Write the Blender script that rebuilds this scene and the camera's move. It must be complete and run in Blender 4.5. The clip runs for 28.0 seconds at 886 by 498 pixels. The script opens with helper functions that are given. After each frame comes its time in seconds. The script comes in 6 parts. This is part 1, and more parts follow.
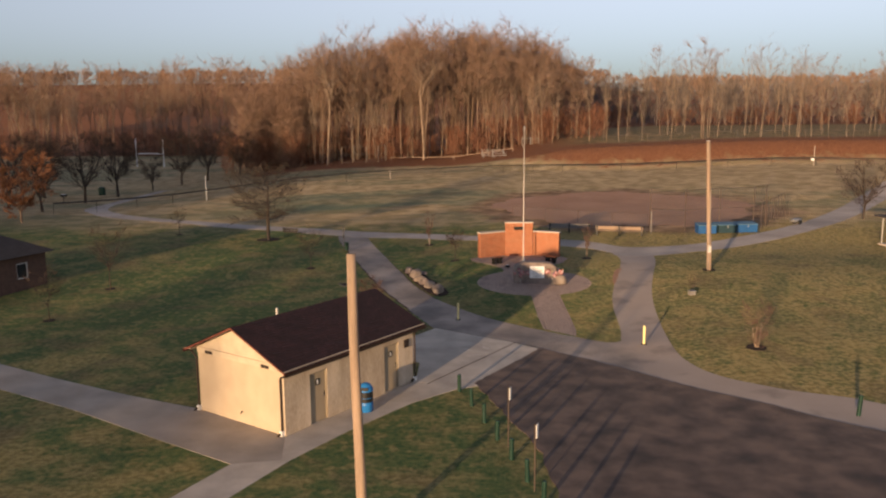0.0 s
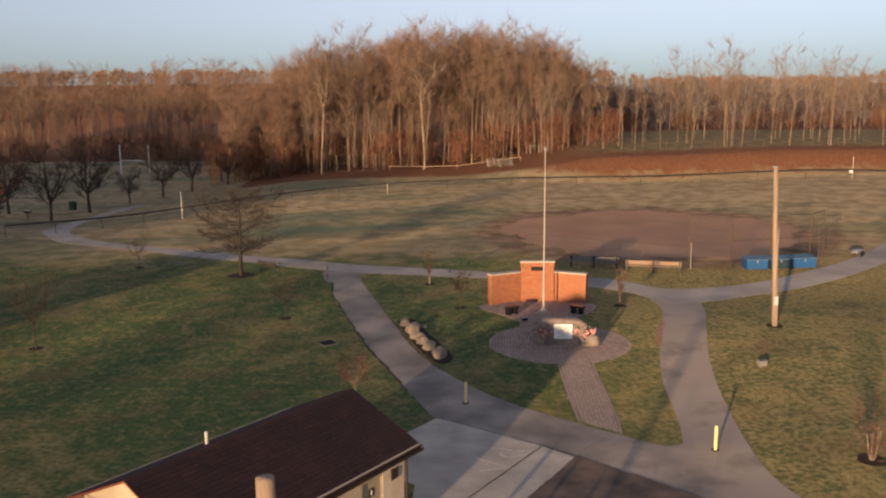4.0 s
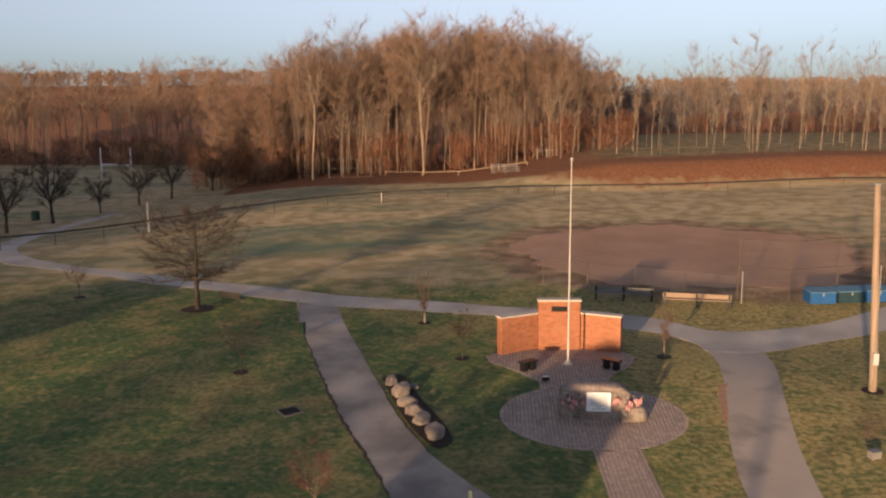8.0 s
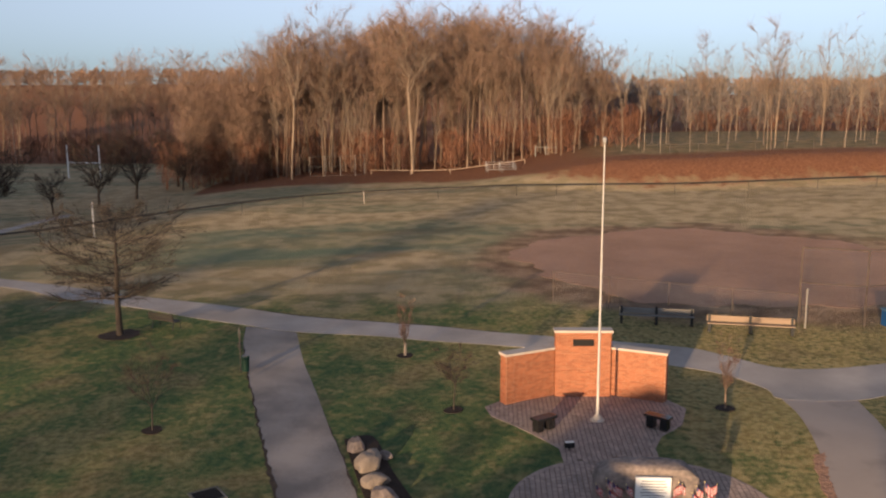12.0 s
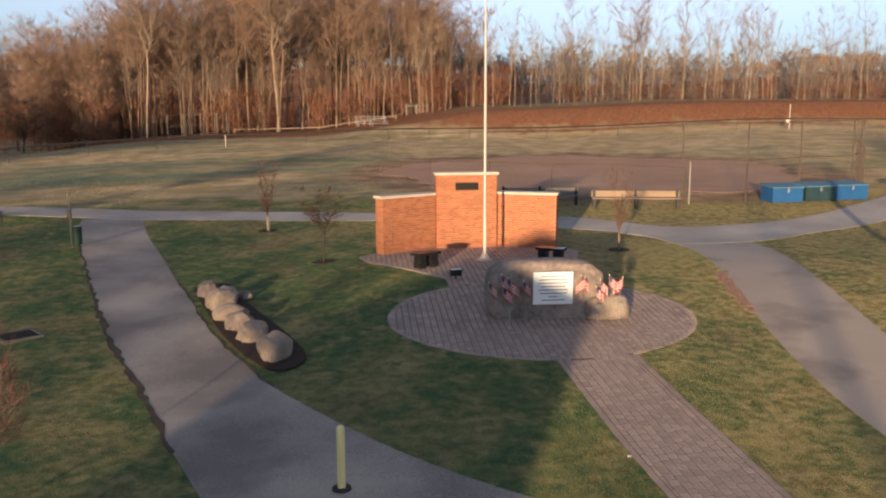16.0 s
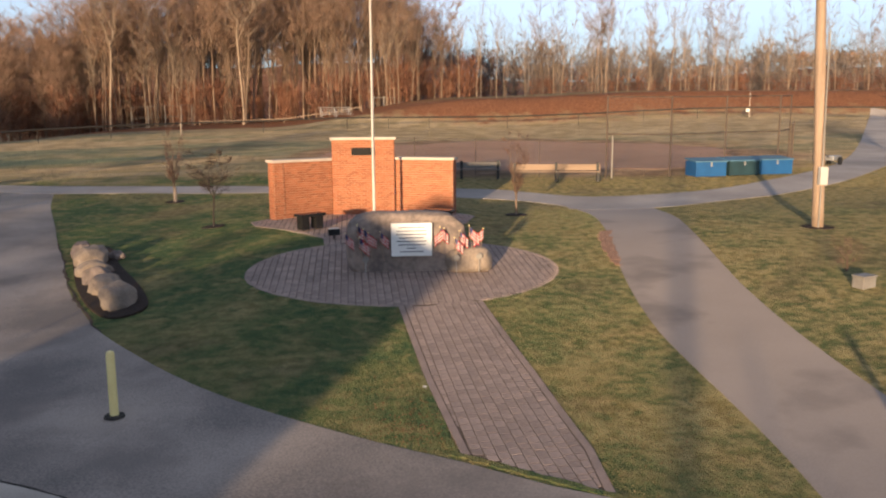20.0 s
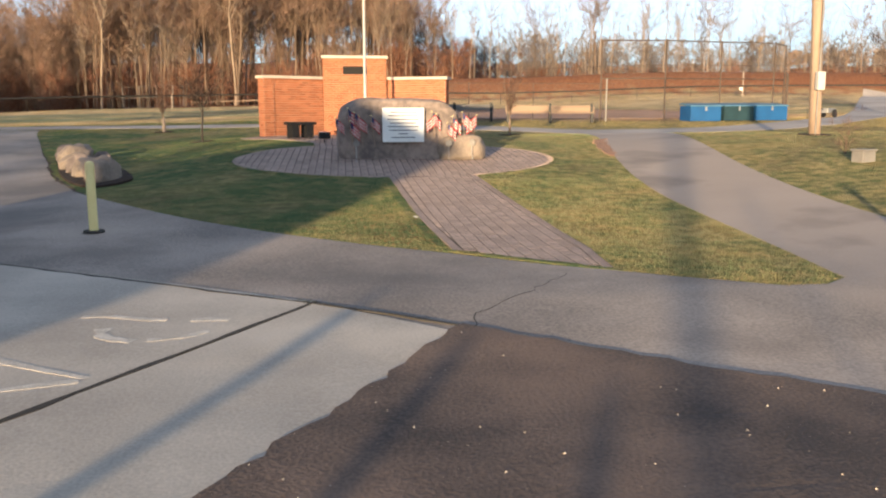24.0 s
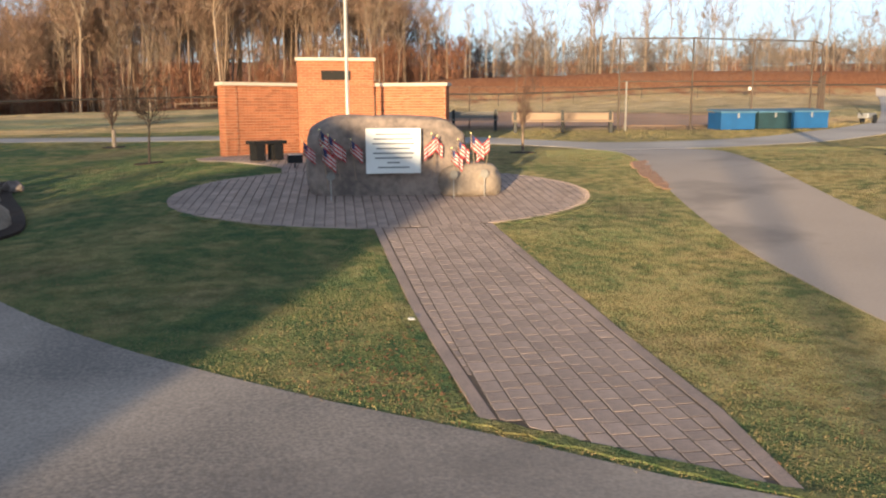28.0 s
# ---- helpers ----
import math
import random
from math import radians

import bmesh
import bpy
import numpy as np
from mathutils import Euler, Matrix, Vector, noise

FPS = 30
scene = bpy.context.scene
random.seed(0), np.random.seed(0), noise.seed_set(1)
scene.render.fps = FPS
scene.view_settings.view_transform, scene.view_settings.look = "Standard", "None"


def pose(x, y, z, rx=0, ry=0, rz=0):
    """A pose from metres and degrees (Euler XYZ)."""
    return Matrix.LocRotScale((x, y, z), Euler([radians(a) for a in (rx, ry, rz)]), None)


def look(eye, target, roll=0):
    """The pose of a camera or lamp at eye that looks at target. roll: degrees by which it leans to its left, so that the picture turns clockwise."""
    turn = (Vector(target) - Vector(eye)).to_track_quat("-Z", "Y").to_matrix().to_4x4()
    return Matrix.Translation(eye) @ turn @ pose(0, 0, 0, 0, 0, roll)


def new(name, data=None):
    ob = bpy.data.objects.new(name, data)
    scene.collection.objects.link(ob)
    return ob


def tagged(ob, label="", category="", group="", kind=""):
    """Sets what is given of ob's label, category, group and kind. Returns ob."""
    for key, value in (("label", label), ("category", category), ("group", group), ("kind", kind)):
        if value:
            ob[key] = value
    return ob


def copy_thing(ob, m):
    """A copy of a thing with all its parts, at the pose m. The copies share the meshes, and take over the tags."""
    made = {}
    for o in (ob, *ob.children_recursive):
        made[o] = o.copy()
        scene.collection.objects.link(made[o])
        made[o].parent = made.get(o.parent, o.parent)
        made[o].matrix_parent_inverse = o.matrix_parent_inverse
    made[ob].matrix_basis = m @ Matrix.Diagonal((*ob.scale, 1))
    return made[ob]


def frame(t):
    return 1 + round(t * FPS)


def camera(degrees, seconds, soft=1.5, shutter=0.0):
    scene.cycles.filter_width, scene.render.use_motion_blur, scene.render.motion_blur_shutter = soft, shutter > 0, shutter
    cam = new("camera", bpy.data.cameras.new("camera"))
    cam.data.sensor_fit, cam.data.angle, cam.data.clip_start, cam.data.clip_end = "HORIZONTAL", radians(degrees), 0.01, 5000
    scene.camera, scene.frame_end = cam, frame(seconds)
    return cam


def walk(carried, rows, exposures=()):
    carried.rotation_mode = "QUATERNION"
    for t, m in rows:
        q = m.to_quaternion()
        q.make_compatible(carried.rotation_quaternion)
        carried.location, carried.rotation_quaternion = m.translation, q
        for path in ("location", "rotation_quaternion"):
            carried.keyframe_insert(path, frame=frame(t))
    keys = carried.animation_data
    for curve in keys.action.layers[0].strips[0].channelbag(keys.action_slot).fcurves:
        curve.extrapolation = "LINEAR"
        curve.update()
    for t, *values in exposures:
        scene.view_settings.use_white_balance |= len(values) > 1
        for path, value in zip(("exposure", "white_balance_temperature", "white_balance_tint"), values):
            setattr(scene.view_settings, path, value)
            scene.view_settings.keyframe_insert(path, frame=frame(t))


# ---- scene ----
cam = camera(56.4, 28.0, soft=2.2)
PATH = [
    (0, (2.938, 2.623, 12.163), (2.81, 4.591, 11.83), -0.5),
    (0.5, (2.778, 4.02, 12.308), (2.65, 5.988, 11.975), -0.5),
    (1, (2.676, 5.389, 12.524), (2.548, 7.357, 12.191), -0.5),
    (1.5, (2.594, 6.806, 12.686), (2.464, 8.774, 12.353), -0.6),
    (2, (2.481, 8.201, 12.851), (2.35, 10.169, 12.518), -0.6),
    (2.5, (2.379, 9.651, 12.981), (2.249, 11.619, 12.647), -0.6),
    (3, (2.289, 10.967, 13.073), (2.158, 12.935, 12.739), -0.6),
    (3.5, (2.23, 12.365, 13.163), (2.098, 14.332, 12.829), -0.5),
    (5.5, (1.979, 17.834, 13.196), (1.845, 19.802, 12.865), -0.5),
    (6, (1.89, 19.168, 13.165), (1.756, 21.136, 12.835), -0.4),
    (6.5, (1.824, 20.538, 13.198), (1.691, 22.506, 12.867), -0.4),
    (7, (1.734, 21.851, 13.176), (1.601, 23.819, 12.844), -0.4),
    (7.5, (1.666, 23.204, 13.1), (1.532, 25.172, 12.771), -0.3),
    (8, (1.647, 24.627, 13.037), (1.511, 26.595, 12.708), -0.4),
    (8.5, (1.551, 25.995, 12.953), (1.417, 27.963, 12.624), -0.3),
    (9, (1.47, 27.338, 12.901), (1.337, 29.307, 12.573), -0.2),
    (9.5, (1.407, 28.719, 12.907), (1.274, 30.688, 12.58), -0.2),
    (10, (1.36, 30.05, 12.94), (1.226, 32.018, 12.612), -0.2),
    (10.5, (1.296, 31.388, 12.949), (1.162, 33.356, 12.622), -0.1),
    (11, (1.269, 32.755, 12.828), (1.133, 34.724, 12.503), -0.1),
    (11.5, (1.173, 33.996, 12.405), (1.039, 35.965, 12.076), -0.1),
    (13.5, (1.329, 37.548, 9.14), (1.374, 39.526, 8.842), -0.6),
    (14, (1.333, 37.694, 8.505), (1.454, 39.666, 8.192), -0.3),
    (14.5, (1.395, 37.593, 7.848), (1.568, 39.559, 7.528), -0.5),
    (15, (1.292, 37.604, 7.212), (1.472, 39.569, 6.884), -0.3),
    (15.5, (1.263, 37.613, 6.465), (1.446, 39.577, 6.134), -0.3),
    (16, (1.153, 37.646, 5.669), (1.343, 39.609, 5.339), -0.2),
    (16.5, (1.01, 37.621, 4.974), (1.206, 39.584, 4.641), -0.1),
    (17, (0.926, 37.604, 4.443), (1.124, 39.566, 4.108), -0.2),
    (17.5, (1.129, 37.646, 4.237), (1.33, 39.608, 3.902), -0.2),
    (18, (2.166, 37.604, 4.124), (2.369, 39.566, 3.791), -0.1),
    (18.5, (3.353, 37.515, 4.043), (3.561, 39.476, 3.711), -0.1),
    (19, (3.999, 37.446, 3.981), (4.212, 39.407, 3.649), -0.1),
    (19.5, (4.227, 37.414, 4.03), (4.446, 39.374, 3.694), -0.1),
    (20, (4.261, 37.404, 4.471), (4.479, 39.365, 4.14), -0.3),
    (20.5, (4.205, 37.421, 4.337), (4.428, 39.382, 4.011), -0.2),
    (21, (4.18, 37.378, 3.869), (4.405, 39.338, 3.538), -0.1),
    (21.5, (4.186, 37.395, 3.3), (4.413, 39.355, 2.97), -0.1),
    (22, (4.19, 37.345, 2.758), (4.418, 39.304, 2.428), -0.1),
    (22.5, (4.206, 37.292, 2.242), (4.434, 39.251, 1.912), 0.0),
    (24.5, (4.264, 37.369, 1.755), (4.503, 39.327, 1.426), -0.1),
    (25, (4.263, 37.399, 1.798), (4.505, 39.357, 1.466), -0.2),
    (25.5, (4.277, 37.368, 1.925), (4.52, 39.325, 1.594), -0.2),
    (26, (4.295, 37.646, 1.919), (4.542, 39.602, 1.584), -0.1),
    (26.5, (4.359, 38.63, 1.994), (4.61, 40.585, 1.656), 0.0),
    (27, (4.417, 39.901, 2.066), (4.672, 41.856, 1.728), -0.0),
    (27.5, (4.626, 41.111, 2.13), (4.869, 43.068, 1.795), -0.1),
    (28, (4.668, 42.121, 2.165), (4.918, 44.077, 1.832), -0.2),
]
EXPOSURES = [(0, 1.25, 6820, 3), (8, 1.37, 6660, 2), (14, 1.44, 6150, -2), (17, 1.60, 6160, -3), (20, 1.63, 6160, -3), (22, 1.86, 6050, -8), (25, 2.04, 6000, -9), (28, 1.98, 6020, -10)]
walk(cam, [(t, look(eye, target, roll)) for t, eye, target, roll in PATH], EXPOSURES)

from mathutils.geometry import tessellate_polygon

# ---- light ----
SUN_AZ = Vector((0.3705, 0.9288, 0.0)).normalized()      # the way the sunlight travels over the ground
SUN_EL = radians(5.0)
world = bpy.data.worlds.new("sky")
scene.world = world
world.use_nodes = True
wn = world.node_tree
wn.nodes.clear()
sky = wn.nodes.new("ShaderNodeTexSky")
sky.sky_type = "NISHITA"
sky.sun_disc = False
sky.sun_elevation = SUN_EL
sky.sun_rotation = math.atan2(-SUN_AZ.x, -SUN_AZ.y)
sky.air_density, sky.dust_density, sky.ozone_density = 1.0, 0.18, 6.0
bg = wn.nodes.new("ShaderNodeBackground")
bg.inputs["Strength"].default_value = 0.120
wout = wn.nodes.new("ShaderNodeOutputWorld")
pale = wn.nodes.new("ShaderNodeHueSaturation")
pale.inputs["Saturation"].default_value = 0.38
thin = wn.nodes.new("ShaderNodeMix")                  # even colour tint on the sky, slightly lavender
thin.data_type = "RGBA"
thin.blend_type = "MULTIPLY"
thin.inputs[0].default_value = 1.0
thin.inputs[7].default_value = (1.052, 0.964, 1.0, 1)
wn.links.new(sky.outputs[0], pale.inputs["Color"])
wn.links.new(pale.outputs[0], thin.inputs[6])
wn.links.new(thin.outputs[2], bg.inputs[0])
wn.links.new(bg.outputs[0], wout.inputs[0])
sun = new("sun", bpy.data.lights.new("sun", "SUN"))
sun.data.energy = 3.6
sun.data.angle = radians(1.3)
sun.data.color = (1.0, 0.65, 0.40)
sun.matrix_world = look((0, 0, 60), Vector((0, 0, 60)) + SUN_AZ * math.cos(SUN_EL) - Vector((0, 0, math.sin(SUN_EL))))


# ---- materials ----
def mat(name, base, dark=None, scale=3.0, fine=40.0, rough=0.8, metal=0.0, bump=0.25, mix=0.5, spec=0.35, rand=0.0, coord="Object", stretch=(1, 1, 1)):
    """A surface with stains at a large scale and grain at a fine one."""
    m = bpy.data.materials.new(name)
    m.use_nodes = True
    nt = m.node_tree
    b = nt.nodes["Principled BSDF"]
    dark = dark or tuple(c * 0.6 for c in base)
    tc = nt.nodes.new("ShaderNodeTexCoord")
    mp = nt.nodes.new("ShaderNodeMapping")
    mp.inputs["Scale"].default_value = stretch
    nt.links.new(tc.outputs[coord], mp.inputs[0])
    n1 = nt.nodes.new("ShaderNodeTexNoise")
    n1.inputs["Scale"].default_value = scale
    n1.inputs["Detail"].default_value = 6
    n2 = nt.nodes.new("ShaderNodeTexNoise")
    n2.inputs["Scale"].default_value = fine
    n2.inputs["Detail"].default_value = 5
    for n in (n1, n2):
        nt.links.new(mp.outputs[0], n.inputs["Vector"])
    add = nt.nodes.new("ShaderNodeMath")
    add.operation = "MULTIPLY_ADD"
    nt.links.new(n2.outputs[0], add.inputs[0])
    add.inputs[1].default_value = 0.6
    nt.links.new(n1.outputs[0], add.inputs[2])
    ramp = nt.nodes.new("ShaderNodeMapRange")
    ramp.inputs[1].default_value, ramp.inputs[2].default_value = 0.8 - 0.45 * mix, 0.8 + 0.45 * mix
    nt.links.new(add.outputs[0], ramp.inputs[0])
    col = nt.nodes.new("ShaderNodeMix")
    col.data_type = "RGBA"
    col.inputs[6].default_value, col.inputs[7].default_value = (*dark, 1), (*base, 1)
    nt.links.new(ramp.outputs[0], col.inputs[0])
    last = col.outputs[2]
    if rand:
        info = nt.nodes.new("ShaderNodeObjectInfo")
        geo = nt.nodes.new("ShaderNodeNewGeometry")
        sm = nt.nodes.new("ShaderNodeMath")
        sm.operation = "ADD"
        nt.links.new(info.outputs["Random"], sm.inputs[0])
        nt.links.new(geo.outputs["Random Per Island"], sm.inputs[1])
        fr = nt.nodes.new("ShaderNodeMath")
        fr.operation = "FRACT"
        nt.links.new(sm.outputs[0], fr.inputs[0])
        mr = nt.nodes.new("ShaderNodeMapRange")
        mr.inputs[3].default_value, mr.inputs[4].default_value = 1 - rand, 1 + rand
        nt.links.new(fr.outputs[0], mr.inputs[0])
        hs = nt.nodes.new("ShaderNodeHueSaturation")
        nt.links.new(mr.outputs[0], hs.inputs["Value"])
        nt.links.new(last, hs.inputs["Color"])
        last = hs.outputs[0]
    nt.links.new(last, b.inputs["Base Color"])
    b.inputs["Roughness"].default_value = rough
    b.inputs["Metallic"].default_value = metal
    b.inputs["Specular IOR Level"].default_value = spec
    if bump:
        bp = nt.nodes.new("ShaderNodeBump")
        bp.inputs["Strength"].default_value = bump
        bp.inputs["Distance"].default_value = 0.02
        nt.links.new(n2.outputs[0], bp.inputs["Height"])
        nt.links.new(bp.outputs[0], b.inputs["Normal"])
    return m


def ground_material():
    """Lawn, dry field and leaf litter, told apart by where on the plan they lie."""
    m = bpy.data.materials.new("grassland")
    m.use_nodes = True
    nt = m.node_tree
    b = nt.nodes["Principled BSDF"]
    geo = nt.nodes.new("ShaderNodeNewGeometry")
    sep = nt.nodes.new("ShaderNodeSeparateXYZ")
    nt.links.new(geo.outputs["Position"], sep.inputs[0])

    def noise_tex(scale, detail=6, stretch=None):
        n = nt.nodes.new("ShaderNodeTexNoise")
        n.inputs["Scale"].default_value, n.inputs["Detail"].default_value = scale, detail
        if stretch:
            mp = nt.nodes.new("ShaderNodeMapping")
            mp.inputs["Scale"].default_value = stretch
            nt.links.new(geo.outputs["Position"], mp.inputs[0])
            nt.links.new(mp.outputs[0], n.inputs["Vector"])
        else:
            nt.links.new(geo.outputs["Position"], n.inputs["Vector"])
        return n.outputs[0]

    def rng(src, a, c, lo=0.0, hi=1.0):
        r = nt.nodes.new("ShaderNodeMapRange")
        r.interpolation_type = "SMOOTHSTEP"
        for i, v in enumerate((a, c, lo, hi)):
            r.inputs[i + 1].default_value = v
        nt.links.new(src, r.inputs[0])
        return r.outputs[0]

    def math2(op, a, c):
        n = nt.nodes.new("ShaderNodeMath")
        n.operation = op
        for i, v in enumerate((a, c)):
            if isinstance(v, (int, float)):
                n.inputs[i].default_value = v
            else:
                nt.links.new(v, n.inputs[i])
        return n.outputs[0]

    def mixc(f, a, c):
        n = nt.nodes.new("ShaderNodeMix")
        n.data_type = "RGBA"
        nt.links.new(f, n.inputs[0])
        for i, v in ((6, a), (7, c)):
            if isinstance(v, tuple):
                n.inputs[i].default_value = (*v, 1)
            else:
                nt.links.new(v, n.inputs[i])
        return n.outputs[2]

    big, mid, fine, blade = noise_tex(0.09), noise_tex(0.55), noise_tex(4.0), noise_tex(28.0, 4)
    wob = math2("MULTIPLY", math2("SUBTRACT", mid, 0.5), 9.0)
    ywob = math2("ADD", sep.outputs[1], wob)
    green = mixc(rng(fine, 0.35, 0.65), (0.068, 0.126, 0.054), (0.146, 0.178, 0.068))
    dry = mixc(rng(fine, 0.35, 0.65), (0.27, 0.21, 0.085), (0.43, 0.345, 0.16))
    patch = rng(math2("ADD", math2("MULTIPLY", big, 0.55), math2("MULTIPLY", mid, 0.5)), 0.49, 0.62, 0.0, 0.72)
    # drier tone to the right stands partly for the sun on that lawn
    patch = math2("ADD", patch, math2("MULTIPLY", rng(sep.outputs[0], 5.5, 11.0, 0.0, 1.0), rng(fine, 0.35, 0.6, 0.34, 0.75)))
    patch = math2("ADD", patch, math2("MULTIPLY", math2("MULTIPLY", rng(ywob, 62.0, 68.0), rng(sep.outputs[0], 0.0, 5.0)), rng(fine, 0.35, 0.6, 0.3, 0.6)))
    speck = rng(blade, 0.55, 0.72, 0.0, 0.30)
    clump = rng(noise_tex(1.7, 5), 0.50, 0.64, 0.0, 0.55)
    lawn = mixc(math2("MAXIMUM", math2("MAXIMUM", patch, speck), clump), green, dry)
    tuft = rng(noise_tex(2.6, 5), 0.56, 0.68, 0.0, 0.6)
    lawn = mixc(tuft, lawn, (0.052, 0.100, 0.040))
    bare = rng(noise_tex(0.33, 7), 0.54, 0.66, 0.0, 0.55)
    lawn = mixc(bare, lawn, mixc(rng(fine, 0.35, 0.65), (0.15, 0.115, 0.06), (0.25, 0.20, 0.11)))
    streak = rng(noise_tex(0.055, 6, (0.55, 1.5, 1.0)), 0.42, 0.56)
    # a greener patch left of the infield, bleached towards the outfield
    teal_patch = math2("MULTIPLY", math2("MULTIPLY", rng(ywob, 82.0, 92.0), rng(ywob, 112.0, 102.0)), math2("MULTIPLY", rng(sep.outputs[0], -32.0, -18.0), rng(sep.outputs[0], 8.0, -4.0)))
    teal_patch = math2("MULTIPLY", teal_patch, rng(noise_tex(0.12, 6, (0.5, 1.6, 1.0)), 0.42, 0.56))
    bleached = math2("MULTIPLY", rng(ywob, 100.0, 112.0), rng(sep.outputs[0], -12.0, 6.0))
    soft_green = mixc(rng(mid, 0.4, 0.6), (0.14, 0.175, 0.11), (0.235, 0.235, 0.14))
    straw = mixc(rng(mid, 0.4, 0.6), (0.34, 0.265, 0.15), (0.50, 0.39, 0.24))
    turf = mixc(math2("MAXIMUM", rng(streak, 0.0, 1.0, 0.45, 1.0), bleached), soft_green, straw)
    turf = mixc(math2("MULTIPLY", teal_patch, 0.7), turf, (0.12, 0.175, 0.13))
    turf = mixc(rng(noise_tex(0.2, 7, (0.45, 1.5, 1.0)), 0.58, 0.68, 0.0, 0.4), turf, (0.19, 0.14, 0.08))
    base = mixc(rng(ywob, 76.0, 86.0), lawn, turf)
    vx = math2("MULTIPLY", math2("SUBTRACT", sep.outputs[0], 16.6), 1 / 14.6)
    vy = math2("MULTIPLY", math2("SUBTRACT", sep.outputs[1], 92.2), 1 / 14.2)
    rad = math2("ADD", math2("ADD", math2("MULTIPLY", vx, vx), math2("MULTIPLY", vy, vy)), math2("MULTIPLY", math2("SUBTRACT", noise_tex(0.28), 0.5), 1.3))
    base = mixc(rng(rad, 1.55, 1.0), base, mixc(rng(mid, 0.35, 0.65), (0.19, 0.12, 0.078), (0.36, 0.25, 0.165)))
    litter = mixc(rng(fine, 0.3, 0.7), (0.16, 0.070, 0.040), (0.29, 0.135, 0.072))
    bank = math2("ADD", ywob, math2("ADD", rng(sep.outputs[0], -12.0, 20.0, 0.0, 13.0), rng(sep.outputs[0], -56.0, -40.0, -88.0, 0.0)))
    base = mixc(rng(bank, 147.0, 151.0), base, litter)
    meadow = mixc(rng(mid, 0.4, 0.6), (0.17, 0.165, 0.085), (0.36, 0.27, 0.145))
    base = mixc(math2("MULTIPLY", rng(ywob, 148.0, 153.0), math2("MULTIPLY", rng(sep.outputs[1], 236.0, 226.0), rng(sep.outputs[0], 10.0, 24.0, 0.0, 0.8))), base, meadow)
    shade = rng(blade, 0.3, 0.75, 0.75, 1.14)
    hs = nt.nodes.new("ShaderNodeHueSaturation")
    nt.links.new(shade, hs.inputs["Value"])
    nt.links.new(base, hs.inputs["Color"])
    nt.links.new(hs.outputs[0], b.inputs["Base Color"])
    b.inputs["Roughness"].default_value = 0.95
    b.inputs["Specular IOR Level"].default_value = 0.1
    bp = nt.nodes.new("ShaderNodeBump")
    bp.inputs["Strength"].default_value, bp.inputs["Distance"].default_value = 1.0, 0.09
    nt.links.new(math2("ADD", fine, blade), bp.inputs["Height"])
    nt.links.new(bp.outputs[0], b.inputs["Normal"])
    return m


M_GROUND = ground_material()
M_ASPHALT = mat("old_asphalt", (0.185, 0.128, 0.098), (0.058, 0.045, 0.04), 0.8, 38, 0.92, bump=0.5, mix=0.42)
M_PATH = mat("worn_path_asphalt", (0.385, 0.322, 0.275), (0.16, 0.139, 0.126), 0.35, 34, 0.9, bump=0.14, mix=0.40)


def pale_branch(m):
    """The branch past the lawn is paler: wear, and sunlight put into its colour."""
    nt = m.node_tree
    b = nt.nodes["Principled BSDF"]
    src = b.inputs["Base Color"].links[0].from_socket
    geo = nt.nodes.new("ShaderNodeNewGeometry")
    sep = nt.nodes.new("ShaderNodeSeparateXYZ")
    nt.links.new(geo.outputs["Position"], sep.inputs[0])
    n = nt.nodes.new("ShaderNodeTexNoise")
    n.inputs["Scale"].default_value, n.inputs["Detail"].default_value = 0.8, 6
    nt.links.new(geo.outputs["Position"], n.inputs["Vector"])
    add = nt.nodes.new("ShaderNodeMath")
    add.operation = "MULTIPLY_ADD"
    nt.links.new(n.outputs[0], add.inputs[0])
    add.inputs[1].default_value = 3.0
    nt.links.new(sep.outputs[0], add.inputs[2])
    r = nt.nodes.new("ShaderNodeMapRange")
    r.inputs[1].default_value, r.inputs[2].default_value = 10.2, 11.6
    r.inputs[4].default_value = 0.75
    nt.links.new(add.outputs[0], r.inputs[0])
    mx = nt.nodes.new("ShaderNodeMix")
    mx.data_type = "RGBA"
    nt.links.new(r.outputs[0], mx.inputs[0])
    nt.links.new(src, mx.inputs[6])
    mx.inputs[7].default_value = (0.37, 0.30, 0.25, 1)
    # dark weathering stains with shapes of their own
    st = nt.nodes.new("ShaderNodeTexNoise")
    st.inputs["Scale"].default_value, st.inputs["Detail"].default_value = 0.42, 8
    nt.links.new(geo.outputs["Position"], st.inputs["Vector"])
    sr = nt.nodes.new("ShaderNodeMapRange")
    sr.inputs[1].default_value, sr.inputs[2].default_value, sr.inputs[4].default_value = 0.54, 0.66, 0.55
    nt.links.new(st.outputs[0], sr.inputs[0])
    sm = nt.nodes.new("ShaderNodeMix")
    sm.data_type = "RGBA"
    nt.links.new(sr.outputs[0], sm.inputs[0])
    nt.links.new(mx.outputs[2], sm.inputs[6])
    sm.inputs[7].default_value = (0.135, 0.115, 0.105, 1)
    nt.links.new(sm.outputs[2], b.inputs["Base Color"])
    return m


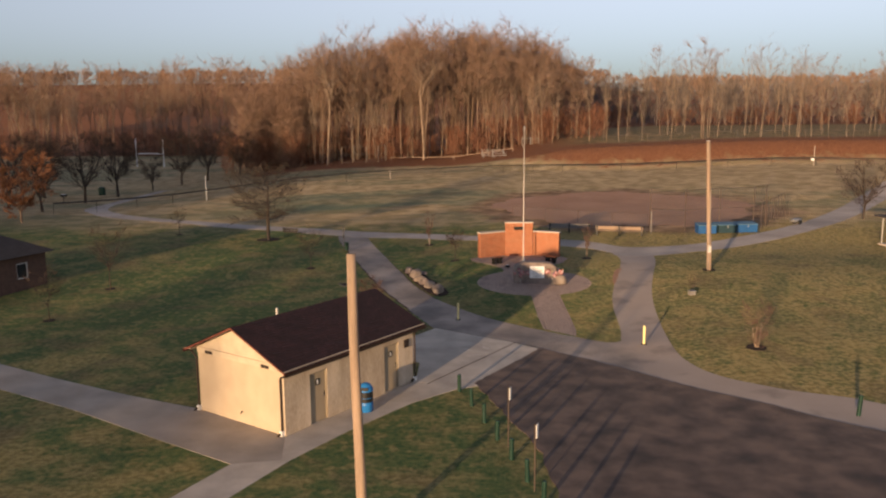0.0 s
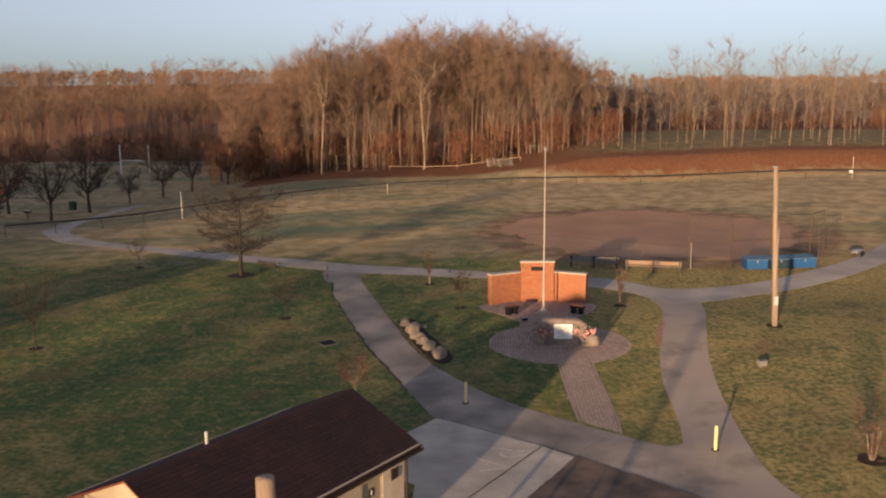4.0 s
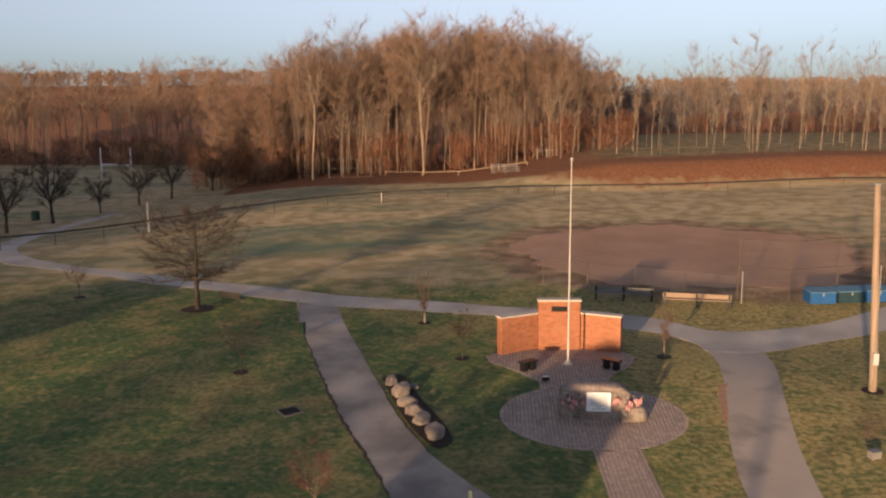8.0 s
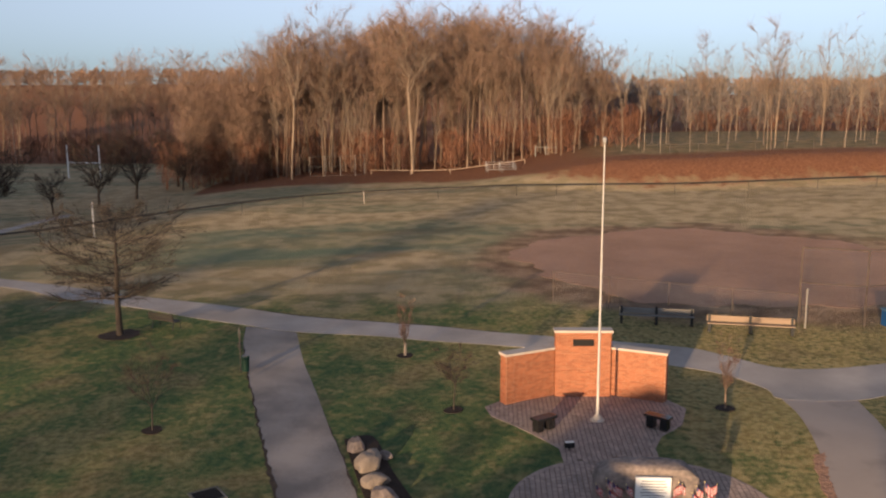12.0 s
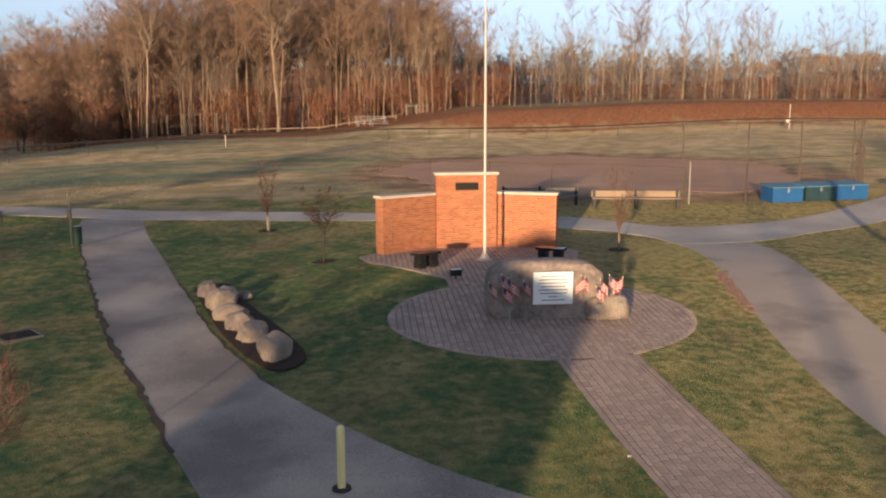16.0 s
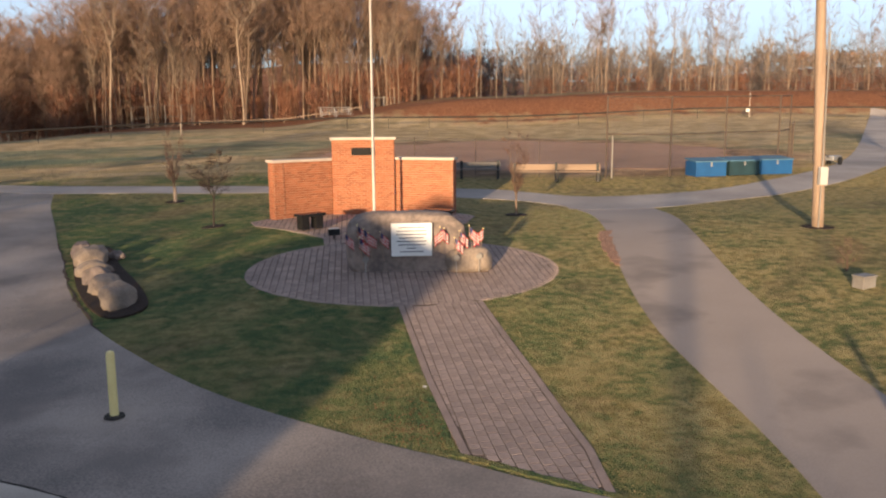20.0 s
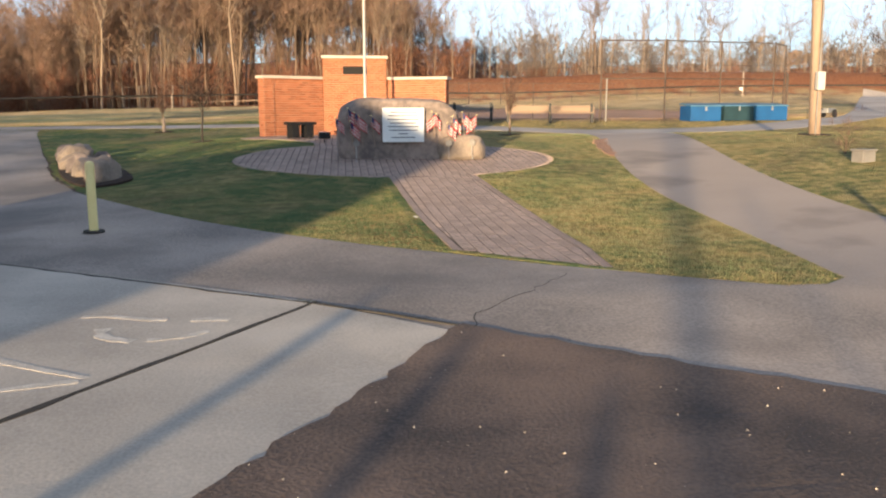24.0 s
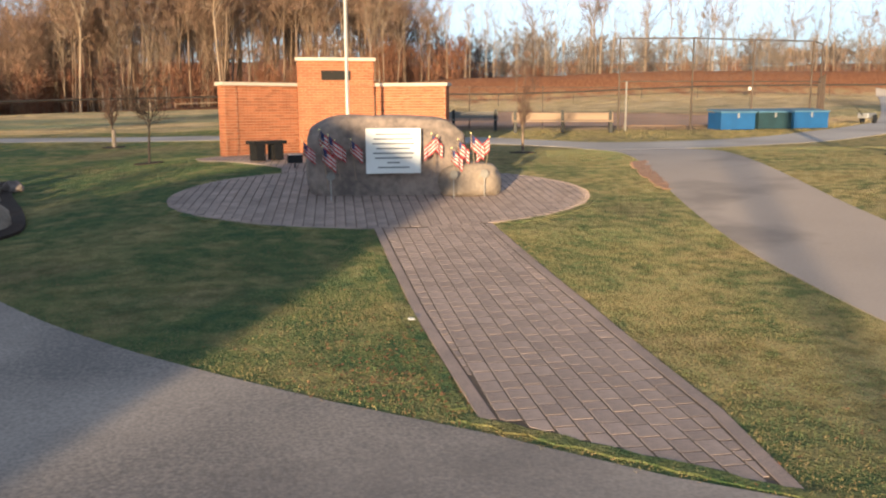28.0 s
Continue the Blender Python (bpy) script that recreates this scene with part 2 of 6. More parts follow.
M_PATH = pale_branch(M_PATH)
M_OLDPATH = mat("bleached_path_asphalt", (0.47, 0.405, 0.355), (0.27, 0.238, 0.215), 0.3, 30, 0.9, bump=0.1, mix=0.45)
M_CONCRETE = mat("broom_concrete", (0.53, 0.467, 0.395), (0.33, 0.29, 0.248), 0.7, 45, 0.85, bump=0.1, mix=0.45)
M_WALKCONC = mat("darker_grey_concrete", (0.37, 0.325, 0.28), (0.23, 0.205, 0.178), 0.6, 45, 0.85, bump=0.18, mix=0.5)
M_JOINT = mat("joint_dirt", (0.05, 0.045, 0.04), None, 3, 30, 1.0)
M_PAINTLINE = mat("worn_pavement_paint", (0.64, 0.58, 0.50), (0.42, 0.375, 0.32), 5, 50, 0.8, mix=0.3)
M_STUCCO = mat("cream_block_paint", (0.46, 0.372, 0.27), (0.385, 0.308, 0.22), 1.2, 30, 0.75, bump=0.2, mix=0.6)
M_STAINED = mat("stained_cream_paint", (0.56, 0.465, 0.36), (0.33, 0.262, 0.19), 1.2, 18, 0.8, bump=0.3, mix=0.45, stretch=(1, 1, 0.25))
M_SOFFIT = mat("cream_trim", (0.56, 0.46, 0.34), None, 2, 40, 0.6, mix=1.0)
M_ROOF = mat("maroon_shingle", (0.034, 0.013, 0.015), (0.018, 0.008, 0.010), 1.0, 30, 0.9, bump=0.4, rand=0.25)
M_FASCIA = mat("maroon_fascia", (0.16, 0.05, 0.035), None, 2, 30, 0.5)
M_BROWNMETAL = mat("dark_brown_metal", (0.035, 0.022, 0.016), None, 3, 30, 0.6)
M_DOOR = mat("tan_steel_door", (0.36, 0.29, 0.20), (0.30, 0.24, 0.165), 1.5, 30, 0.5, bump=0.05, mix=0.9)
M_DOORFRAME = mat("grey_tan_steel", (0.30, 0.25, 0.18), None, 2, 30, 0.5)
M_BLACK = mat("black_plastic", (0.015, 0.015, 0.016), None, 3, 40, 0.5)
M_WHITE = mat("white_paint", (0.78, 0.77, 0.74), (0.62, 0.60, 0.57), 3, 40, 0.55, mix=1.0)
M_BLUE = mat("blue_plastic", (0.02, 0.16, 0.42), (0.015, 0.11, 0.32), 2, 30, 0.45, bump=0.05)
M_BLUE2 = mat("faded_blue_board", (0.014, 0.086, 0.235), (0.010, 0.058, 0.17), 1.5, 25, 0.7, mix=0.6)
M_TEAL = mat("dark_teal_board", (0.016, 0.045, 0.058), None, 1.5, 25, 0.7)
M_WOODPOLE = mat("weathered_pole_wood", (0.38, 0.275, 0.20), (0.20, 0.145, 0.105), 1.5, 20, 0.85, bump=0.5, stretch=(4, 4, 0.3), mix=0.55)
M_GALV = mat("galvanised_steel", (0.46, 0.45, 0.44), (0.34, 0.33, 0.32), 3, 40, 0.45, 0.7, bump=0.05)
M_RUSTPOST = mat("weathered_fence_post", (0.10, 0.072, 0.056), (0.055, 0.04, 0.032), 3, 40, 0.75, 0.1)
M_YELLOW = mat("yellow_bollard_paint", (0.90, 0.76, 0.36), (0.78, 0.63, 0.27), 3, 30, 0.5, mix=0.8)
M_GREENPOST = mat("dark_green_paint", (0.006, 0.036, 0.022), (0.004, 0.022, 0.014), 3, 30, 0.6)
M_BRICK = mat("orange_red_brick", (0.335, 0.122, 0.060), (0.255, 0.088, 0.043), 4, 50, 0.85, bump=0.3, rand=0.20, mix=1.3)
M_MORTAR = mat("pale_mortar", (0.44, 0.28, 0.185), (0.35, 0.22, 0.145), 4, 60, 0.95)
M_STONECAP = mat("limestone_cap", (0.50, 0.43, 0.365), (0.40, 0.335, 0.28), 3, 40, 0.8)
M_PAVER = mat("mauve_concrete_paver", (0.385, 0.288, 0.24), (0.245, 0.19, 0.166), 2, 40, 0.9, bump=0.15, rand=0.14)
M_SAND = mat("joint_sand", (0.12, 0.088, 0.066), None, 5, 60, 1.0)
M_BOULDER = mat("granite_boulder", (0.30, 0.235, 0.20), (0.12, 0.098, 0.09), 1.3, 9, 0.9, bump=1.0, mix=0.42)
M_FIELDSTONE = mat("tan_fieldstone", (0.31, 0.25, 0.20), (0.17, 0.135, 0.11), 1.8, 16, 0.9, bump=0.8, mix=0.6)
M_SOIL = mat("bare_brown_soil", (0.085, 0.060, 0.042), (0.04, 0.029, 0.022), 2, 25, 1.0, bump=0.8)
M_OLDCONC = mat("mossy_old_concrete", (0.17, 0.155, 0.13), (0.09, 0.085, 0.07), 3, 30, 0.9)
M_MULCH = mat("dark_mulch", (0.045, 0.028, 0.02), (0.02, 0.013, 0.01), 6, 30, 1.0, bump=1.0)
M_BRONZE = mat("dark_bronze", (0.010, 0.008, 0.007), None, 5, 40, 0.75)
M_DARKTWIG = mat("dark_russet_twigs", (0.062, 0.040, 0.030), (0.04, 0.026, 0.02), 0.5, 6, 0.95, bump=0.0, rand=0.25)
M_INK = mat("engraved_lettering", (0.16, 0.17, 0.19), None, 5, 50, 0.7)
M_MARBLE = mat("white_engraved_stone", (0.74, 0.74, 0.73), (0.62, 0.62, 0.62), 2, 30, 0.5, mix=1.0)
M_RED = mat("red_flag_cloth", (0.46, 0.055, 0.065), None, 5, 60, 0.8)
M_NAVY = mat("navy_flag_cloth", (0.05, 0.06, 0.17), None, 5, 60, 0.8)
M_CLOTH = mat("white_flag_cloth", (0.56, 0.51, 0.49), (0.46, 0.42, 0.40), 5, 60, 0.8, mix=1.2)
M_DIRT = mat("infield_clay", (0.44, 0.255, 0.165), (0.26, 0.145, 0.092), 0.17, 6, 0.95, bump=1.0, mix=0.6)
M_DIRT.node_tree.nodes["Bump"].inputs["Distance"].default_value = 0.10
M_BARK = mat("brown_bark", (0.19, 0.132, 0.095), (0.11, 0.078, 0.057), 1.0, 12, 0.9, bump=0.4, stretch=(2, 2, 0.4), rand=0.35)
M_PALEBARK = mat("pale_sycamore_bark", (0.31, 0.235, 0.17), (0.17, 0.124, 0.09), 0.8, 8, 0.85, bump=0.3, mix=0.5, rand=0.25)
M_TWIG = mat("reddish_twigs", (0.255, 0.160, 0.114), (0.155, 0.099, 0.073), 0.12, 5, 0.95, bump=0.0, rand=0.4)
M_TWIGGREY = mat("greyish_twigs", (0.175, 0.142, 0.124), (0.11, 0.09, 0.079), 0.3, 5, 0.95, bump=0.0, rand=0.4)
M_DARKBARK = mat("dark_grey_bark", (0.055, 0.042, 0.034), (0.032, 0.025, 0.02), 2, 20, 0.9, bump=0.4, rand=0.15)
M_DARKRAIL = mat("dark_fence_tube", (0.03, 0.025, 0.022), None, 3, 30, 0.6)
M_DULLSTEEL = mat("dull_grey_steel", (0.27, 0.25, 0.23), (0.19, 0.175, 0.16), 3, 30, 0.65, 0.3)
M_WIRE = mat("dull_fence_wire", (0.16, 0.145, 0.13), None, 3, 30, 0.7, 0.2)
M_BLADE = mat("spring_grass_blade", (0.215, 0.20, 0.08), (0.105, 0.168, 0.072), 0.7, 6, 0.9, bump=0.0, rand=0.2, mix=0.5)
M_STRAW = mat("dead_straw_blade", (0.33, 0.25, 0.13), (0.21, 0.15, 0.075), 0.9, 6, 0.95, bump=0.0, rand=0.35, mix=0.5)
M_EDGING = mat("mauve_concrete_edging", (0.36, 0.265, 0.22), (0.24, 0.185, 0.16), 2, 40, 0.9, bump=0.3)
M_BRUSH = mat("rust_brown_brush", (0.20, 0.092, 0.055), (0.12, 0.056, 0.036), 0.4, 5, 0.95, bump=0.0, rand=0.35)
M_DULLRED = mat("dull_red_twigs", (0.135, 0.072, 0.052), (0.08, 0.044, 0.034), 0.6, 6, 0.95, bump=0.0, rand=0.3)
M_ORANGE = mat("dead_orange_oak_leaves", (0.34, 0.15, 0.07), (0.20, 0.085, 0.04), 0.6, 6, 0.9, bump=0.0, rand=0.35)


# ---- builders ----
def thing(name, at, label, category, group="", kind="", rz=0.0):
    ob = new(name)
    ob.empty_display_size = 0.2
    ob.matrix_world = pose(*at, 0, 0, rz)
    return tagged(ob, label, category, group, kind)


def part(name, bm, material, parent=None, label="", smooth=False):
    """Links a bmesh as one mesh object, in its parent's own coordinates."""
    me = bpy.data.meshes.new(name)
    bm.to_mesh(me)
    bm.free()
    me.materials.append(material)
    if smooth:
        me.shade_smooth()
    ob = new(name, me)
    if parent is not None:
        ob.parent = parent
    return tagged(ob, label)


def raw(name, verts, faces, material, parent=None, label=""):
    me = bpy.data.meshes.new(name)
    me.from_pydata(verts, [], faces)
    me.materials.append(material)
    ob = new(name, me)
    if parent is not None:
        ob.parent = parent
    return tagged(ob, label)


def box(bm, lo, hi, bevel=0.0, m=None):
    r = bmesh.ops.create_cube(bm, size=1.0)
    lo, hi = Vector(lo), Vector(hi)
    c, s = (lo + hi) / 2, hi - lo
    bmesh.ops.transform(bm, matrix=Matrix.Translation(c) @ Matrix.Diagonal((*s, 1)), verts=r["verts"])
    if bevel:
        es = list({e for v in r["verts"] for e in v.link_edges})
        out = bmesh.ops.bevel(bm, geom=es, offset=bevel, segments=2, affect="EDGES", profile=0.6)
        vs = list({v for f in out["faces"] for v in f.verts} | {v for v in r["verts"] if v.is_valid})
    else:
        vs = r["verts"]
    if m is not None:
        bmesh.ops.transform(bm, matrix=m, verts=vs)
    return bm


def abox(lo, hi, bevel=0.0, m=None):
    return box(bmesh.new(), lo, hi, bevel, m)


def tube(bm, pts, radii, n=8, cap=True):
    """A tapered tube along points."""
    pts = [Vector(p) for p in pts]
    if isinstance(radii, (int, float)):
        radii = [radii] * len(pts)
    rings = []
    for i, p in enumerate(pts):
        d = (pts[min(i + 1, len(pts) - 1)] - pts[max(i - 1, 0)]).normalized()
        a = d.orthogonal().normalized() if abs(d.z) < 0.99 else Vector((1, 0, 0))
        a = (a - d * a.dot(d)).normalized()
        c = d.cross(a)
        rings.append([bm.verts.new(p + (a * math.cos(k * math.tau / n) + c * math.sin(k * math.tau / n)) * radii[i]) for k in range(n)])
    for r0, r1 in zip(rings, rings[1:]):
        for k in range(n):
            bm.faces.new((r0[k], r0[(k + 1) % n], r1[(k + 1) % n], r1[k]))
    if cap:
        bm.faces.new(rings[0][::-1])
        bm.faces.new(rings[-1])
    return bm


def atube(pts, radii, n=8, cap=True):
    return tube(bmesh.new(), pts, radii, n, cap)


def sstep(a, b, x):
    t = np.clip((x - a) / (b - a), 0, 1)
    return t * t * (3 - 2 * t)


def G(x, y):
    """The lie of the land."""
    m = sstep(-4, 3, x)
    z = m * 0.97 * sstep(46, 64, y) + (1 - m) * 0.85 * sstep(52, 72, y)
    z = z + 0.42 * sstep(66, 80, y) * sstep(-25, 5, x)
    z = z + 0.38 * sstep(9, 16, x) * sstep(34, 44, y) * (1 - sstep(55, 68, y))
    z = z + 1.1 * sstep(84, 130, y) * sstep(-45, -20, x) + 0.9 * sstep(20, 50, x) * sstep(70, 125, y)
    z = z - 1.2 * sstep(-30, -52, x) * sstep(90, 115, y)
    z = z - 0.13 * sstep(45.5, 42.0, y) * sstep(2, 7, x)
    z = z + 3.4 * sstep(133, 143, y) * sstep(-8, 22, x) + 0.6 * sstep(140, 170, y) * sstep(-60, 0, x)
    z = z + 33.0 * sstep(270, 620, y) * (1 - 0.52 * sstep(-20, 120, x) + 0.30 * sstep(235, 320, x))
    return z


def drape(poly, dz, step=1.0, depth=0.12):
    """A thin slab over the land with the outline poly."""
    bm = bmesh.new()
    vs = [bm.verts.new((x, y, 0)) for x, y in poly]
    for tri in tessellate_polygon([[Vector((x, y, 0)) for x, y in poly]]):
        bm.faces.new([vs[i] for i in tri])
    for ax in (0, 1):
        lo, hi = min(p[ax] for p in poly), max(p[ax] for p in poly)
        v = math.floor(lo / step) * step + step
        while v < hi:
            no = (1, 0, 0) if ax == 0 else (0, 1, 0)
            bmesh.ops.bisect_plane(bm, geom=bm.verts[:] + bm.edges[:] + bm.faces[:], plane_co=[v * c for c in no], plane_no=no, dist=1e-5)
            v += step
    rim = [e for e in bm.edges if e.is_boundary]
    for v in bm.verts:
        v.co.z = float(G(v.co.x, v.co.y)) + dz
    out = bmesh.ops.extrude_edge_only(bm, edges=rim)
    for v in [g for g in out["geom"] if isinstance(g, bmesh.types.BMVert)]:
        v.co.z -= depth
    bmesh.ops.recalc_face_normals(bm, faces=bm.faces[:])
    return bm


def smooth_line(pts, n=6):
    """A Catmull-Rom curve through points of the plan."""
    p = [Vector(q) for q in pts]
    p = [2 * p[0] - p[1]] + p + [2 * p[-1] - p[-2]]
    out = []
    for i in range(1, len(p) - 2):
        a, b, c, d = p[i - 1:i + 3]
        for k in range(n):
            t = k / n
            out.append(tuple(0.5 * ((2 * b) + (c - a) * t + (2 * a - 5 * b + 4 * c - d) * t * t + (3 * b - a - 3 * c + d) * t ** 3)))
    out.append(tuple(p[-2]))
    return out


# ---- ground and paving ----
def axis_steps(lo, hi, fine, far):
    s = list(np.arange(lo, hi + 0.01, fine))
    d, v = fine, hi
    while v < far:
        d *= 1.25
        v += d
        s.append(v)
    d, v = fine, lo
    while v > -far:
        d *= 1.25
        v -= d
        s.insert(0, v)
    return s


gx, gy = axis_steps(-66, 66, 1.0, 2600), axis_steps(-8, 176, 1.0, 2600)
gy = sorted(set(gy + list(np.arange(190.0, 700.0, 18.0))))
GX, GY = np.meshgrid(gx, gy)
GZ = G(GX, GY)
nx, ny = len(gx), len(gy)
ids = np.arange(nx * ny).reshape(ny, nx)
quads = np.stack([ids[:-1, :-1], ids[:-1, 1:], ids[1:, 1:], ids[1:, :-1]], -1).reshape(-1, 4)
ground = raw("ground", np.stack([GX, GY, GZ], -1).reshape(-1, 3).tolist(), quads.tolist(), M_GROUND)
ground.data.shade_smooth()
tagged(ground, "patchy green and straw-coloured early spring grass", "ground", kind="structure")


def paving(name, poly, dz, material, label, step=1.0, category="path"):
    return tagged(part(name, drape(poly, dz, step), material), label, category, kind="structure")


MAIN_L = [(-11.3, 75.6), (-10.5, 72.4), (-9.15, 68.5), (-7.85, 65.0), (-6.8, 62.2), (-5.9, 59.9), (-4.9, 57.5), (-3.75, 55.0), (-2.9, 53.0), (-2.1, 51.1), (-0.6, 47.75)]
MAIN_R = [(4.6, 48.0), (3.6, 48.76), (2.65, 49.55), (1.6, 50.6), (0.5, 52.0), (-0.75, 53.9), (-1.7, 55.85), (-2.65, 58.0), (-3.7, 61.0), (-4.65, 63.4), (-5.8, 66.6), (-7.2, 70.4), (-8.4, 74.4)]
FRONT_UP = [(9.2, 45.15), (8.7, 45.15), (7.8, 45.7), (7.2, 46.15), (6.6, 46.52), (5.6, 47.32), (4.6, 48.0)]
FRONT_LOW = [(0.4, 47.2), (2.5, 45.95), (4.0, 44.95), (5.2, 43.8), (6.1, 43.0), (7.2, 42.0), (9.8, 39.4), (12.7, 36.6), (15.6, 34.3), (17.6, 32.9), (26.0, 26.3)]
RIGHT_R = [(28.5, 31.0), (20.0, 35.9), (18.0, 37.1), (15.8, 37.85), (14.5, 38.6), (13.5, 39.35), (12.65, 40.55), (12.15, 42.2), (11.98, 44.0), (12.05, 46.6), (12.22, 49.2), (12.42, 51.6), (12.65, 53.5), (12.88, 55.0), (13.3, 57.1), (13.9, 59.8), (14.55, 62.7), (14.95, 65.7)]
RIGHT_L = [(12.2, 65.8), (12.2, 64.0), (11.85, 61.6), (11.25, 58.7), (10.72, 56.5), (10.3, 54.2), (10.05, 52.2), (9.97, 50.6), (9.92, 49.0), (9.8, 47.2), (9.55, 45.4)]
walk_poly = (smooth_line(MAIN_L) + FRONT_LOW + smooth_line(RIGHT_R) + smooth_line(RIGHT_L) + FRONT_UP + smooth_line(MAIN_R)[1:])
paving("path_1", walk_poly, 0.008, M_PATH, "worn grey asphalt footpath with a dark patched edge")
UP_IN = [(-45.5, 103.0), (-42.8, 97.0), (-39.0, 92.4), (-35.1, 89.6), (-31.0, 87.5), (-26.2, 85.6), (-20.4, 82.9), (-14.9, 80.6), (-12.0, 79.1), (-8.6, 77.4), (-2.0, 75.5), (1.6, 74.1), (6.0, 73.1), (10.1, 72.1), (11.6, 71.0), (13.9, 69.4), (18.6, 70.5), (23.2, 73.5), (29.8, 79.3), (38.2, 90.2), (52.2, 110.5), (70.0, 137.0)]
UP_LOW = [(73.0, 135.5), (55.0, 108.8), (46.4, 97.0), (35.5, 82.1), (28.1, 74.2), (22.2, 69.6), (18.4, 67.6), (14.95, 65.7), (12.2, 65.8), (12.0, 66.9), (10.8, 68.6), (8.8, 69.7), (5.0, 71.2), (-1.7, 73.0), (-4.2, 73.8), (-8.4, 74.5), (-11.6, 75.9), (-15.0, 77.5), (-17.8, 79.2), (-20.8, 80.6), (-24.8, 82.3), (-28.0, 84.3), (-34.4, 87.1), (-39.9, 89.8), (-43.6, 94.0), (-46.8, 99.0), (-50.4, 110.0), (-51.0, 122.0), (-50.8, 132.0)]
paving("path_2", smooth_line(UP_IN, 4) + smooth_line(UP_LOW, 4) + [(-49.4, 132.0), (-49.4, 122.0), (-48.6, 111.0)], 0.012, M_OLDPATH, "long pale asphalt footpath curving round the ball field", 1.0)
def ragged(line, step, amount, seed):
    """The line cut into short pieces with an uneven edge."""
    rnd = random.Random(seed)
    out = []
    for (x0, y0), (x1, y1) in zip(line, line[1:]):
        n = max(1, int(math.hypot(x1 - x0, y1 - y0) / step))
        for k in range(n):
            t = k / n
            out.append((x0 + (x1 - x0) * t + rnd.uniform(-amount, amount), y0 + (y1 - y0) * t + rnd.uniform(-amount, amount)))
    return out + [line[-1]]


ASPH = ragged([(2.0, 38.3), (5.2, 44.05), (6.2, 43.4), (7.5, 42.5), (8.9, 41.25), (10.05, 40.0), (11.8, 38.15), (13.1, 37.2), (14.65, 36.05), (15.9, 34.9), (17.85, 33.55), (26.0, 26.9)], 0.16, 0.035, 4) + [(26.0, -6.0), (3.0, -6.0)] + ragged([(5.2, 20.0), (5.0, 27.3), (4.6, 30.8), (3.9, 33.0), (3.0, 35.4), (2.0, 38.3)], 0.4, 0.08, 5)[:-1]
paving("parking_lot", ASPH, 0.026, M_ASPHALT, "dark worn asphalt parking lot with loose grit", 1.0, "parking lot")
# concrete round the small building
paving("sidewalk_1", [(-21.4, 40.3), (-17.4, 38.2), (-13.0, 36.1), (-9.1, 34.5), (-5.0, 31.8), (-4.6, 29.7), (-6.3, 29.3), (-10.0, 31.5), (-14.6, 34.3), (-19.1, 36.6), (-30.0, 42.4), (-31.5, 46.0)], 0.012, M_WALKCONC, "pale concrete sidewalk", 1.0, "sidewalk")
SIDEWALK = [(-7.9, 25.6), (-6.3, 29.3), (-4.6, 29.7), (-5.0, 31.8), (-0.75, 38.5), (-0.1, 38.1), (3.98, 44.9), (5.3, 43.75), (2.3, 38.0), (1.2, 37.4), (-0.6, 35.6), (-2.7, 32.5), (-4.3, 29.7), (-5.9, 26.0)]
paving("sidewalk_2", SIDEWALK, 0.014, M_CONCRETE, "broom-finished concrete sidewalk beside the building", 1.0, "sidewalk")
SLAB = [(-0.7, 38.5), (-0.14, 38.15), (3.95, 44.93), (2.5, 45.93), (0.4, 47.18), (-0.45, 47.64), (-1.3, 46.36), (-3.4, 43.1), (-0.75, 41.2)]
paving("slab", SLAB, 0.016, M_CONCRETE, "concrete slab with worn white painted marks", 1.0, "slab")
INFIELD = [(16.6 + (13.4 + 1.0 * math.sin(3 * a) + 0.6 * math.sin(11 * a) + 0.35 * math.sin(29 * a)) * math.cos(a), 92.2 + (13.3 + 0.7 * math.sin(5 * a) + 0.4 * math.sin(23 * a)) * math.sin(a)) for a in [k * math.tau / 120 for k in range(120)]]
paving("infield", INFIELD, 0.012, M_DIRT, "bare brown clay baseball infield", 2.0, "infield")


def strip(line, w, dz, seed=0, wob=0.0):
    """The outline of a thin band along a line of the plan."""
    rnd = random.Random(seed)
    a, b = [], []
    for i, p in enumerate(line):
        p0, p1 = line[max(i - 1, 0)], line[min(i + 1, len(line) - 1)]
        d = Vector((p1[0] - p0[0], p1[1] - p0[1])).normalized()
        n = Vector((-d.y, d.x)) * w / 2 * (1 + rnd.uniform(-wob, wob))
        a.append((p[0] + n.x, p[1] + n.y))
        b.append((p[0] - n.x, p[1] - n.y))
    return a + b[::-1]


for line, w in ((ragged([(3.98, 44.95), (-0.12, 38.1)], 0.3, 0.012, 7), 0.045), (ragged([(-0.45, 47.66), (0.4, 47.18), (1.16, 46.7), (2.4, 45.9), (3.14, 45.37), (3.91, 44.9), (4.42, 44.57), (4.91, 44.23), (5.34, 43.99)], 0.22, 0.014, 8), 0.036)):
    tagged(part("joint", drape(strip(line, w, 0, 3, 0.5), 0.020, 2.0, 0.03), M_JOINT), "dark weedy joint between concrete slabs", "joint", kind="structure")
CRACK = ragged([(5.33, 43.98), (5.42, 44.41), (5.67, 44.69), (6.11, 45.23), (6.67, 46.01)], 0.12, 0.03, 12)
tagged(part("crack", drape(strip(CRACK, 0.007, 0, 5, 0.9), 0.0105, 2.0, 0.02), M_JOINT), "jagged dark crack across the path", "crack", kind="structure")
